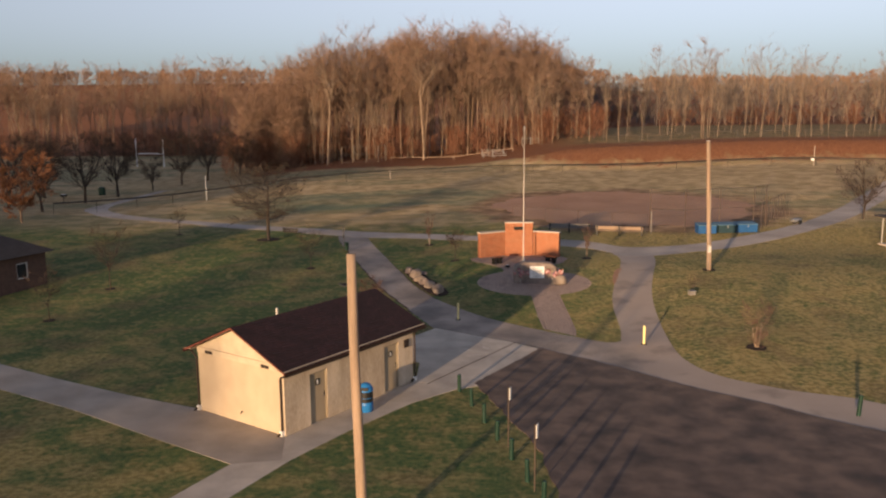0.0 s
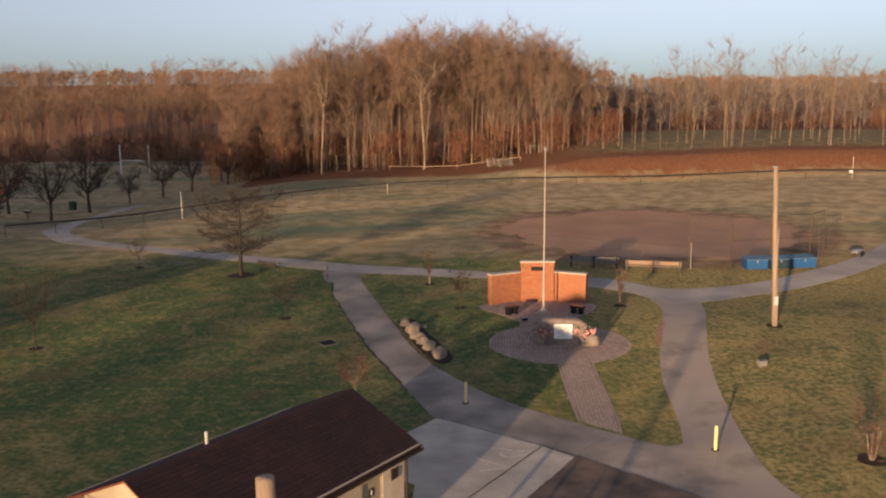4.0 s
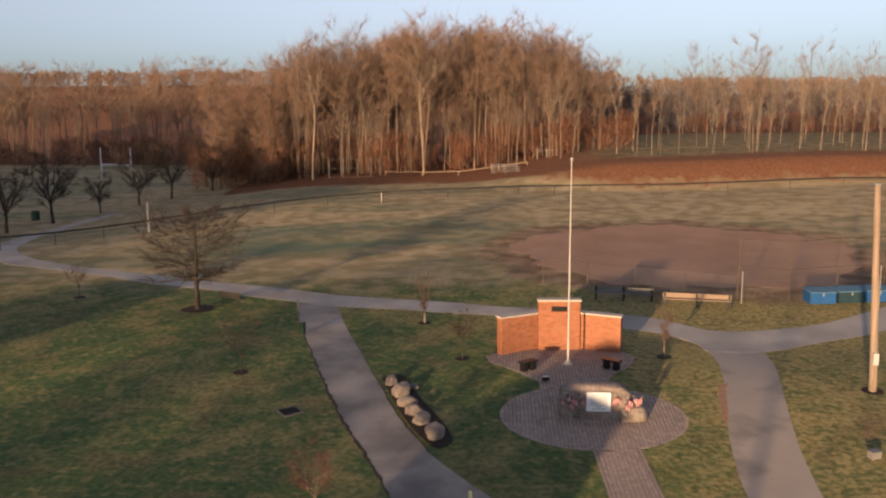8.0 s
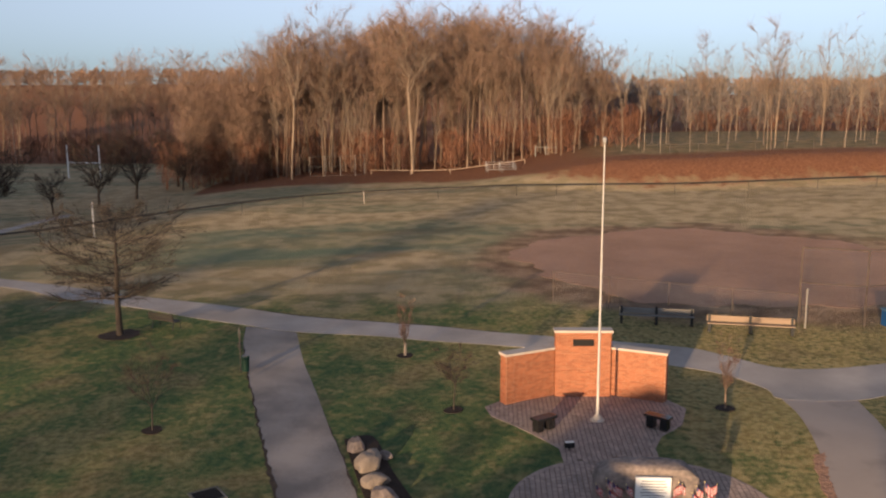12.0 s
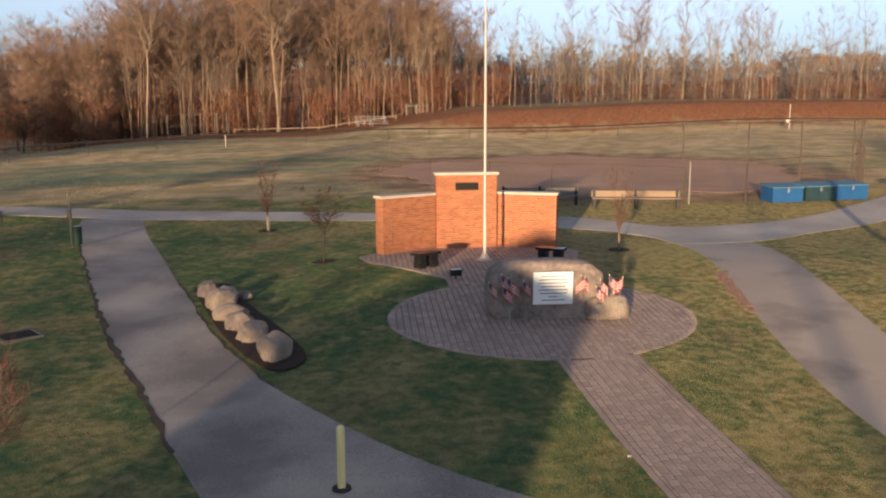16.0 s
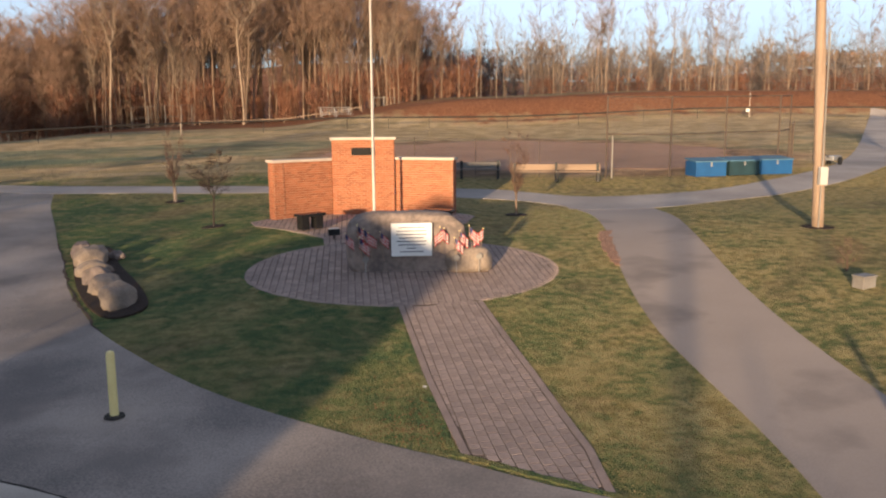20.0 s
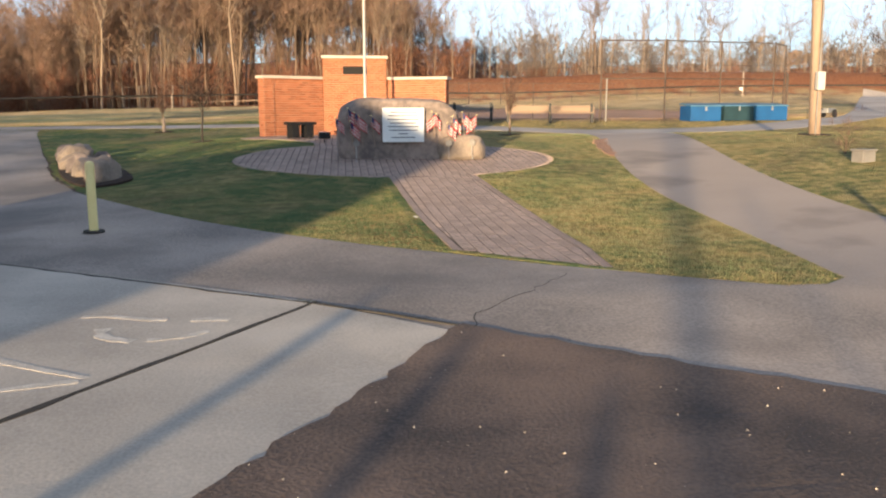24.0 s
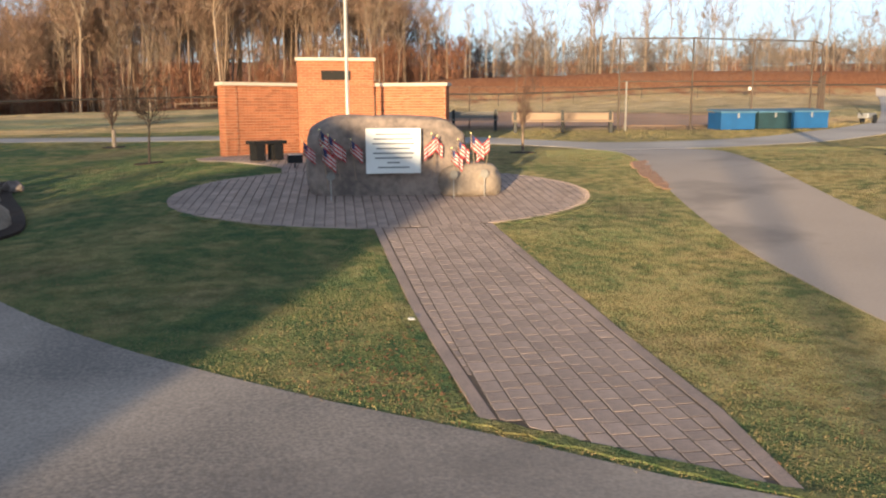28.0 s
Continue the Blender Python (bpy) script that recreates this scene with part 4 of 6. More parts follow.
# ---- trees ----
def branchy(seed, height, trunk_r, spread, n1, n2, n3, twig_len, twig_w, bare=0.35, lean=0.03, up=0.55, fork=False):
    """A bare tree: (trunk and limbs, twigs) as vertex and face lists."""
    rnd = random.Random(seed)
    wv, wf, tv, tf = [], [], [], []

    def limb(p, q, r0, r1, n):
        d = (q - p)
        if d.length < 1e-4:
            return
        d.normalize()
        a = d.orthogonal().normalized()
        c = d.cross(a)
        o = len(wv)
        for pt, r in ((p, r0), (q, r1)):
            for k in range(n):
                ang = k * math.tau / n
                wv.append(tuple(pt + (a * math.cos(ang) + c * math.sin(ang)) * r))
        for k in range(n):
            wf.append((o + k, o + (k + 1) % n, o + n + (k + 1) % n, o + n + k))

    def twig(p, d, l, w):
        a = d.orthogonal().normalized()
        a = (Matrix.Rotation(rnd.random() * math.tau, 3, d) @ a)
        o = len(tv)
        tv.extend([tuple(p + a * w * 0.5), tuple(p - a * w * 0.5), tuple(p + d * l)])
        tf.append((o, o + 1, o + 2))

    def bend(d, amount):
        return (d + Vector((rnd.gauss(0, amount), rnd.gauss(0, amount), rnd.gauss(0, amount * 0.6)))).normalized()

    stems = [(Vector((0, 0, -0.2)), Vector((rnd.gauss(0, lean), rnd.gauss(0, lean), 1)).normalized(), trunk_r, height)]
    segs = []
    for p, d, r, h in stems:
        n = 8
        for i in range(n):
            t0, t1 = i / n, (i + 1) / n
            q = p + d * (h * 0.93 / n)
            ra, rc = r * (1 - t0) ** 0.8 + 0.012, r * (1 - t1) ** 0.8 + 0.012
            limb(p, q, ra, rc, 7 if trunk_r > 0.1 else 4)
            segs.append((p.copy(), q.copy(), t0, ra))
            p, d = q, bend(d, 0.05)
            d = (d + Vector((0, 0, 0.08))).normalized()
    for i in range(n1):
        t = bare + (1 - bare) * (i + rnd.random() * 0.8) / n1
        k = min(int(t * 8), 7)
        a, c, t0, r = segs[k]
        p = a.lerp(c, (t * 8) % 1 if t < 1 else 1.0)
        ang = i * 2.4 + rnd.random()
        q0 = (t - bare) / (1 - bare)
        l = spread * (0.45 + 0.70 * math.sin(math.pi * min(1.0, 0.12 + 0.80 * q0))) * rnd.uniform(0.7, 1.2)
        d = Vector((math.cos(ang), math.sin(ang), up * rnd.uniform(0.6, 1.4) + 0.5 * (t - bare))).normalized()
        rr = max(r * 0.36, 0.009)
        for s in range(3):
            q = p + d * l / 3
            limb(p, q, rr * (1 - s / 3.4), rr * (1 - (s + 1) / 3.4), 4 if trunk_r > 0.13 else 3)
            for j in range(n2):
                pp = p.lerp(q, rnd.random())
                dd = bend(d, 0.55)
                dd = (dd + Vector((0, 0, 0.10 + 0.18 * up))).normalized()
                ll = l * rnd.uniform(0.22, 0.55) * (1.1 - 0.2 * s)
                qq = pp + dd * ll
                side = dd.orthogonal().normalized() * rr * 0.3
                o = len(wv)
                wv.extend([tuple(pp + side), tuple(pp - side), tuple(qq)])
                wf.append((o, o + 1, o + 2))
                for w in range(n3):
                    twig(pp.lerp(qq, rnd.uniform(0.2, 1.0)), bend((dd + Vector((0, 0, 0.10 + 0.15 * up))).normalized(), 0.55), twig_len * rnd.uniform(0.6, 1.3), twig_w)
            p, d = q, bend((d + Vector((0, 0, 0.10))).normalized(), 0.20)
    return wv, wf, tv, tf


def crowned(seed, height, trunk_r, spread, fork=0.5, leaders=4, n1=7, n2=5, n3=8, twig_len=1.2, twig_w=0.03, low=0, up=0.7, flat=0.9):
    """A bare tree whose trunk divides into leaders under a rounded crown: (trunk and limbs, twigs)."""
    rnd = random.Random(seed)
    wv, wf, tv, tf = [], [], [], []

    def limb(p, q, r0, r1, n):
        d = q - p
        if d.length < 1e-4:
            return
        d.normalize()
        a = d.orthogonal().normalized()
        c = d.cross(a)
        o = len(wv)
        for pt, r in ((p, r0), (q, r1)):
            for k in range(n):
                ang = k * math.tau / n
                wv.append(tuple(pt + (a * math.cos(ang) + c * math.sin(ang)) * r))
        wf.extend((o + k, o + (k + 1) % n, o + n + (k + 1) % n, o + n + k) for k in range(n))

    def jitter(d, amount):
        return (d + Vector((rnd.gauss(0, amount), rnd.gauss(0, amount), rnd.gauss(0, amount * 0.7)))).normalized()

    def spray(p, d, l, r, m2, m3):
        """A side branch with its twigs."""
        q = p + d * l
        r = max(r, 0.0018 * height)
        mid = p.lerp(q, 0.5) + Vector((rnd.gauss(0, 0.05), rnd.gauss(0, 0.05), 0.03)) * l
        limb(p, mid, r, r * 0.65, 3)
        limb(mid, q, r * 0.65, r * 0.25, 3)
        for j in range(m2):
            pp = p.lerp(q, rnd.uniform(0.25, 1.0))
            dd = (jitter(d, 0.5) + Vector((0, 0, 0.25))).normalized()
            qq = pp + dd * l * rnd.uniform(0.25, 0.7)
            side = dd.orthogonal().normalized() * r * 0.5
            o = len(wv)
            wv.extend([tuple(pp + side), tuple(pp - side), tuple(qq)])
            wf.append((o, o + 1, o + 2))
            for w in range(m3):
                a = pp.lerp(qq, rnd.uniform(0.15, 1.0))
                td = (jitter(dd, 0.6) + Vector((0, 0, 0.15))).normalized()
                sd = td.orthogonal().normalized()
                sd = (Matrix.Rotation(rnd.random() * math.tau, 3, td) @ sd) * twig_w * 0.5
                o = len(tv)
                tv.extend([tuple(a + sd), tuple(a - sd), tuple(a + td * twig_len * rnd.uniform(0.6, 1.3))])
                tf.append((o, o + 1, o + 2))

    sides = 7 if trunk_r > 0.1 else 5
    p, d = Vector((0, 0, -0.02 * height)), jitter(Vector((0, 0, 1)), 0.03)
    for i in range(5):
        q = p + d * (height * (fork + 0.02) / 5)
        limb(p, q, trunk_r * (1 - 0.09 * i), trunk_r * (1 - 0.09 * (i + 1)), sides)
        if i and low:
            for k in range(low):
                ang = rnd.random() * math.tau
                spray(p.lerp(q, rnd.random()), Vector((math.cos(ang), math.sin(ang), rnd.uniform(0.1, 0.7))).normalized(), spread * rnd.uniform(0.2, 0.45), trunk_r * 0.16, 2, n3)
        p, d = q, (jitter(d, 0.035) + Vector((0, 0, 0.06))).normalized()
    base = p
    for k in range(leaders):
        ang = (k + rnd.uniform(-0.3, 0.3)) * math.tau / leaders
        reach = spread * rnd.uniform(0.28, 0.62) * (0.25 if k == 0 else 1.0)
        top = Vector((math.cos(ang) * reach, math.sin(ang) * reach, height * rnd.uniform(flat - 0.08, 1.0) if k else height))
        p, r = base - Vector((0, 0, rnd.uniform(0.0, 0.10) * height * (k > 0))), trunk_r * (0.5 if k == 0 else rnd.uniform(0.3, 0.45))
        n = 4
        for i in range(n):
            t = (i + 1) / n
            q = base.lerp(top, t) + Vector((math.cos(ang), math.sin(ang), 0)) * reach * 0.25 * math.sin(math.pi * t) + Vector((rnd.gauss(0, 0.02), rnd.gauss(0, 0.02), 0)) * height
            if i == n - 1:
                q = top
            limb(p, q, r * (1 - 0.22 * i), r * (1 - 0.22 * (i + 1)), 5 if trunk_r > 0.1 else 3)
            for b in range(max(1, round(n1 / n + 0.35 * (1.5 - i)))):
                sa = ang + rnd.gauss(0, 1.1)
                spray(p.lerp(q, rnd.random()), Vector((math.cos(sa), math.sin(sa), up * rnd.uniform(0.5, 1.5))).normalized(), spread * rnd.uniform(0.26, 0.5) * (1.0 if i < 3 else 0.7), r * (1 - 0.2 * i) * 0.45, n2, n3)
            p = q
    return wv, wf, tv, tf


def crown_data(key, bark, twigs, **kw):
    wv, wf, tv, tf = crowned(**kw)
    return mesh_of(key + "_wood", wv, wf, bark), mesh_of(key + "_twigs", tv, tf, twigs)


def mesh_of(name, v, f, material):
    me = bpy.data.meshes.new(name)
    me.from_pydata(v, [], f)
    me.materials.append(material)
    me.shade_smooth()
    return me


def tree(name, at, data, bark, twigs, label, group="", rz=0.0, s=1.0):
    e = thing(name, at, label, "tree", group, rz=rz)
    for nm, me in (("trunk", data[0]), ("crown", data[1])):
        o = new(nm, me)
        o.parent = e
    e.scale = (s, s, s)
    return e


def tree_data(key, bark, twigs, **kw):
    wv, wf, tv, tf = branchy(**kw)
    return mesh_of(key + "_wood", wv, wf, bark), mesh_of(key + "_twigs", tv, tf, twigs)


WOOD = [crown_data("forest%d" % i, M_BARK, M_TWIG, seed=20 + i, height=21, trunk_r=0.15, spread=6.0, fork=0.42 + 0.03 * i, leaders=4, n1=9, n2=8, n3=3, twig_len=1.6, twig_w=0.032, low=1) for i in range(5)]
SLIM = [crown_data("slim%d" % i, M_PALEBARK, M_TWIGGREY, seed=40 + i, height=19, trunk_r=0.085, spread=3.4, fork=0.32 + 0.08 * i, leaders=4, n1=12, n2=4, n3=3, twig_len=0.95, twig_w=0.014, low=1, up=1.2, flat=0.80) for i in range(3)]
FAR = [tree_data("far%d" % i, M_TWIGGREY, M_TWIGGREY, seed=140 + i, height=20, trunk_r=0.22, spread=5.5, n1=11, n2=2, n3=6, twig_len=2.6, twig_w=0.16, bare=0.02, up=0.7) for i in range(3)]
SYC = [crown_data("sycamore%d" % i, M_PALEBARK, M_TWIGGREY, seed=60 + i, height=25, trunk_r=0.22, spread=7.5, fork=0.60, leaders=5, n1=6, n2=4, n3=5, twig_len=1.4, twig_w=0.024, up=0.6) for i in range(2)]
FRINGE = [crown_data("fringe%d" % i, M_BARK, M_TWIG, seed=160 + i, height=17, trunk_r=0.10, spread=4.4, fork=0.3, leaders=5, n1=8, n2=4, n3=8, twig_len=1.4, twig_w=0.03, low=4) for i in range(2)]
PARK = [crown_data("park%d" % i, M_DARKBARK, M_DARKTWIG, seed=80 + i, height=8.8, trunk_r=0.22, spread=4.8, fork=0.26, leaders=6, n1=10, n2=6, n3=10, twig_len=0.8, twig_w=0.026, up=0.6, flat=0.82) for i in range(3)]
BUSH = [tree_data("thicket%d" % i, M_BRUSH, M_BRUSH, seed=90 + i, height=3.0, trunk_r=0.04, spread=2.0, n1=12, n2=2, n3=6, twig_len=0.8, twig_w=0.034, bare=0.03, up=0.6) for i in range(3)]
RIDGE = [tree_data("ridge%d" % i, M_TWIG, M_TWIG, seed=150 + i, height=9, trunk_r=0.2, spread=5.2, n1=7, n2=1, n3=12, twig_len=2.8, twig_w=0.34, bare=0.02, up=0.5) for i in range(3)]
CLUMP = crown_data("clump", M_BARK, M_DULLRED, seed=95, height=2.35, trunk_r=0.026, spread=1.3, fork=0.02, leaders=6, n1=9, n2=5, n3=7, twig_len=0.30, twig_w=0.007, up=1.0, flat=0.85)
SPRIG = crown_data("sprig", M_DULLRED, M_DULLRED, seed=97, height=1.3, trunk_r=0.02, spread=0.8, fork=0.1, leaders=5, n1=6, n2=3, n3=5, twig_len=0.2, twig_w=0.006, up=0.9)
CHERRY = crown_data("cherry", M_PALEBARK, M_DULLRED, seed=98, height=2.5, trunk_r=0.04, spread=1.35, fork=0.36, leaders=7, n1=9, n2=5, n3=9, twig_len=0.24, twig_w=0.0075, up=0.7, flat=0.8)
OAK = tree_data("oak", M_DARKBARK, M_DARKBARK, seed=130, height=6.4, trunk_r=0.17, spread=3.15, n1=34, n2=6, n3=10, twig_len=0.55, twig_w=0.024, bare=0.32, up=0.05)
LEAFY = crown_data("leafy", M_BARK, M_ORANGE, seed=131, height=8.2, trunk_r=0.16, spread=4.6, fork=0.18, leaders=6, n1=11, n2=6, n3=12, twig_len=0.5, twig_w=0.10, low=2, flat=0.8)
SAPL = [crown_data("sapling%d" % i, M_DARKBARK, M_DARKTWIG, seed=100 + i, height=3.4, trunk_r=0.045, spread=1.7, fork=0.34, leaders=5, n1=7, n2=4, n3=6, twig_len=0.35, twig_w=0.012, up=0.9) for i in range(2)]
ROUNDED = crown_data("rounded", M_DARKBARK, M_DARKTWIG, seed=107, height=2.4, trunk_r=0.04, spread=1.1, fork=0.46, leaders=6, n1=10, n2=5, n3=5, twig_len=0.18, twig_w=0.013, up=0.45, flat=0.82)
VASE = crown_data("vase", M_BARK, M_DULLRED, seed=108, height=2.9, trunk_r=0.05, spread=0.75, fork=0.26, leaders=6, n1=8, n2=4, n3=5, twig_len=0.26, twig_w=0.009, up=1.8)
rf = random.Random(11)


def gz(x, y):
    return float(G(x, y))


# single trees of the wood's edge
for i, (x, y, h) in enumerate([(-11.0, 162, 0.86), (-29.3, 160, 0.82)]):
    tree("sycamore_tree", (x, y, gz(x, y)), SYC[i % 2], 0, 0, "tall pale-barked bare sycamore tree at the wood's edge", "edge trees", rf.random() * 360, h)


for i, (x, y, h) in enumerate([(-24.8, 162, 1.02), (-21.5, 168, 0.95), (-15.0, 170, 0.8), (-8.0, 168, 0.9), (4.5, 165, 0.8), (11.5, 160, 0.85), (13.5, 161, 0.8), (20.0, 157, 0.8), (23.0, 156, 0.75), (29.0, 154, 0.66), (34.0, 153, 0.6), (40.0, 152, 0.85), (42.0, 153, 0.8), (49.0, 151, 0.9), (55.0, 150, 0.85), (57.5, 151, 0.7), (63.0, 150, 0.62), (70.0, 148, 0.75), (-62.0, 238, 1.1), (-85.0, 236, 1.2), (-92.0, 238, 1.1), (-118.0, 237, 1.15), (-126.0, 236, 1.2), (-131.0, 238, 1.1)]):
    tree("edge_tree", (x, y, gz(x, y)), SLIM[i % 3], 0, 0, "slender pale-trunked bare tree at the wood's edge", "slender edge trees", rf.random() * 360, h)


def scatter_wood(name, count, area, kinds, smin, smax, label, seed, shape=None, hfun=None):
    """Woods that nobody could count: trees joined into one mesh of each material."""
    rnd = random.Random(seed)
    packs = []
    for wood, tw in kinds:
        pack = []
        for me in (wood, tw):
            v = np.empty(len(me.vertices) * 3)
            me.vertices.foreach_get("co", v)
            nv = np.empty(len(me.loops), dtype=np.int32)
            me.loops.foreach_get("vertex_index", nv)
            ls = np.empty(len(me.polygons), dtype=np.int32)
            me.polygons.foreach_get("loop_total", ls)
            pack.append((v.reshape(-1, 3), nv, ls, me.materials[0]))
        packs.append(pack)
    out = {}
    made = 0
    while made < count:
        x, y = rnd.uniform(area[0], area[1]), rnd.uniform(area[2], area[3])
        if shape and not shape(x, y, rnd):
            continue
        made += 1
        s = rnd.uniform(smin, smax) * (hfun(x, y) if hfun else 1.0)
        a = rnd.random() * math.tau
        rot = np.array([[math.cos(a), -math.sin(a), 0], [math.sin(a), math.cos(a), 0], [0, 0, 1]])
        for v, nv, ls, m in packs[rnd.randrange(len(packs))]:
            w = (v * (s * 0.9, s * 0.9, s)) @ rot.T + (x, y, gz(x, y))
            d = out.setdefault(m.name, [[], [], [], 0, m])
            d[0].append(w)
            d[1].append(nv + d[3])
            d[2].append(ls)
            d[3] += len(w)
    top = thing(name, (0, 0, 0), label, "woods", kind="stuff")
    for key, (vs, ni, ls, _, m) in out.items():
        v, ni, ls = np.concatenate(vs), np.concatenate(ni), np.concatenate(ls)
        me = bpy.data.meshes.new("trees")
        me.vertices.add(len(v))
        me.vertices.foreach_set("co", v.ravel())
        me.loops.add(len(ni))
        me.loops.foreach_set("vertex_index", ni.astype(np.int32))
        me.polygons.add(len(ls))
        st = np.zeros(len(ls), dtype=np.int32)
        st[1:] = np.cumsum(ls)[:-1]
        me.polygons.foreach_set("loop_start", st)
        me.polygons.foreach_set("loop_total", ls)
        me.update(calc_edges=True)
        me.materials.append(m)
        me.shade_smooth()
        o = new("branches", me)
        o.parent = top
        tagged(o, kind="stuff")
    return top


def dome(x, y):
    """The wood's height over the plan, as a share of one tree's."""
    return float(np.interp(x, (-52, -46, -43, -37, -27, -11, 2.4, 10, 17, 20, 26), (18, 19, 20.5, 24, 25.5, 26.3, 25, 22.5, 18.5, 16, 15))) / 21


scatter_wood("woods", 300, (-50, 22, 166, 212), WOOD + WOOD + SLIM[:1], 0.84, 1.02, "dense bare reddish-brown deciduous wood", 1, hfun=dome)
scatter_wood("woods", 22, (-48, -36, 163, 176), FRINGE, 0.85, 1.2, "dense rust-brown young trees at the wood's corner", 28)
scatter_wood("woods", 150, (-215, -42, 238, 282), WOOD + SLIM[:2], 1.0, 1.36, "bare brown wood beside the far field", 2)
scatter_wood("woods", 64, (22, 130, 150, 178), SLIM + WOOD[:1], 0.55, 0.84, "thin row of slender bare trees on the bank", 3)
scatter_wood("woods", 300, (14, 240, 228, 290), FAR, 0.50, 0.70, "distant bare brown wood", 4)
scatter_wood("woods", 480, (-420, 420, 520, 640), RIDGE, 0.75, 1.05, "wooded far ridge of bare brown trees", 9)
scatter_wood("woods", 40, (-38, 14, 164, 176), SLIM + WOOD[3:], 0.45, 0.8, "slender young trees along the wood's edge", 5)
scatter_wood("woods", 60, (16, 190, 232, 276), SLIM, 0.75, 1.05, "tall thin bare trees standing over the distant wood", 29)
scatter_wood("thickets", 150, (-40, 24, 165, 196), BUSH, 0.5, 1.9, "brown undergrowth along the wood's edge", 25)
scatter_wood("thickets", 60, (-52, -36, 164, 200), BUSH, 0.9, 2.2, "tall rust-brown brush at the wood's corner", 15)
scatter_wood("thickets", 110, (-215, -45, 232, 242), BUSH, 1.2, 2.2, "dark undergrowth before the far wood", 16)
scatter_wood("thickets", 90, (18, 150, 224, 232), BUSH, 0.7, 1.5, "brown brush before the distant wood", 26)
scatter_wood("woods", 14, (24, 120, 152, 190), SLIM, 0.3, 0.55, "young bare trees on the bank", 27)
for i, (x, y, z) in enumerate([(-50.6, 96.5, 0.9), (-54.4, 114.3, 1.05), (-53.5, 122.6, 1.12), (-51.7, 143.3, 1.0), (-49.7, 150.7, 1.1), (-51.7, 171.7, 1.05), (-47.5, 163.0, 0.9), (-60.5, 106.0, 1.05), (-64.0, 121.0, 1.1)]):
    tree("park_tree", (x, y, gz(x, y)), PARK[i % 3], 0, 0, "bare dark round-crowned park tree in a row", "row of park trees", rf.random() * 360, z)
tree("park_tree", (-52.6, 133.1, gz(-52.6, 133.1)), PARK[2], 0, 0, "slight bare dark park tree in a row", "row of park trees", 50, 0.62)
tree("park_tree", (-17.2, 74.0, gz(-17.2, 74.0)), OAK, 0, 0, "bare young oak with spreading limbs in a mulch ring", "", 40, 1.0)
YOUNG = [(-23.65, 56.9, 1.25, SAPL[0]), (-26.5, 77.1, 0.7, SAPL[1]), (-10.95, 62.8, 0.9, SAPL[1]), (-2.64, 70.9, 0.95, VASE), (-0.17, 64.5, 0.98, ROUNDED), (-23.5, 48.7, 0.95, SAPL[1]), (9.8, 64.7, 0.92, VASE)]
for k, (x, y, z, data) in enumerate(YOUNG):
    sap = tree("sapling", (x, y, gz(x, y)), data, 0, 0, "round-headed bare sapling on a straight stem" if data is ROUNDED else "narrow upright bare young tree with reddish twigs" if data is VASE else "thin bare young tree in a ring of mulch on the lawn", "young lawn trees", 70 * k, z)
    if k == 3:
        part("trunk_guard", atube([(0, 0, 0.0), (0, 0, 0.62)], [0.075, 0.07], 10), M_FIELDSTONE, sap, "pale plastic trunk guard")
# unseen woods outside the view, added to shade the lawn and far trees
scatter_wood("woods", 46, (-92, -36, -45, -14), FAR, 0.46, 0.62, "unseen bare wood shading the lawn", 7)
scatter_wood("woods", 64, (-205, -116, 84, 114), FAR, 0.62, 0.82, "unseen bare wood added to shade the far wood's foot", 19)
scatter_wood("woods", 60, (-175, -98, -55, -20), FAR, 0.95, 1.2, "unseen tall bare wood added to shade the park trees", 8)
scatter_wood("woods", 110, (-215, -108, 22, 62), FAR, 1.35, 1.65, "unseen tall bare wood added to shade the far wood", 18)
tree("ornamental_tree", (-4.2, 49.15, gz(-4.2, 49.15)), CHERRY, 0, 0, "small pale-stemmed tree with a rounded russet crown", "", 10, 1.0)
tagged(tree("shrub", (15.95, 43.45, gz(15.95, 43.45)), CLUMP, 0, 0, "many-stemmed shrub with pale stems and reddish twigs on the lawn", "", 80, 0.98), category="shrub")
for k in range(5):
    a = k * 1.3
    st = part("stem", atube([(0.06 * math.cos(a), 0.06 * math.sin(a), 0), (0.16 * math.cos(a), 0.16 * math.sin(a), 0.5), (0.24 * math.cos(a + 0.2), 0.24 * math.sin(a + 0.2), 0.95 + 0.1 * k)], [0.032, 0.026, 0.014], 6), M_PALEBARK, bpy.data.objects["shrub"], "pale lower stem")
tagged(tree("shrub", (15.35, 54.6, gz(15.35, 54.6)), SPRIG, 0, 0, "small reddish bare sprig behind the utility box", "", 10, 0.75), category="shrub")
tree("oak_tree", (-46.6, 85.4, gz(-46.6, 85.4)), LEAFY, 0, 0, "oak holding its dead orange-brown leaves beside the footpath", "", 80, 1.0)
tree("park_tree", (38.0, 83.5, gz(38.0, 83.5)), PARK[1], 0, 0, "bare dark tree beside the rising footpath", "", 120, 0.62)
for x, y, r in [(-17.2, 74.0, 1.0), (15.95, 43.45, 0.5)] + [(q[0], q[1], 0.36) for q in YOUNG]:
    rg = [(x + r * (1 + 0.12 * math.sin(5 * k)) * math.cos(k * math.tau / 16), y + r * (1 + 0.12 * math.cos(3 * k)) * math.sin(k * math.tau / 16)) for k in range(16)]
    tagged(part("mulch_ring", drape(rg, 0.025, 1.0, 0.06), M_MULCH), "dark mulch ring under a young tree", "mulch", kind="stuff")


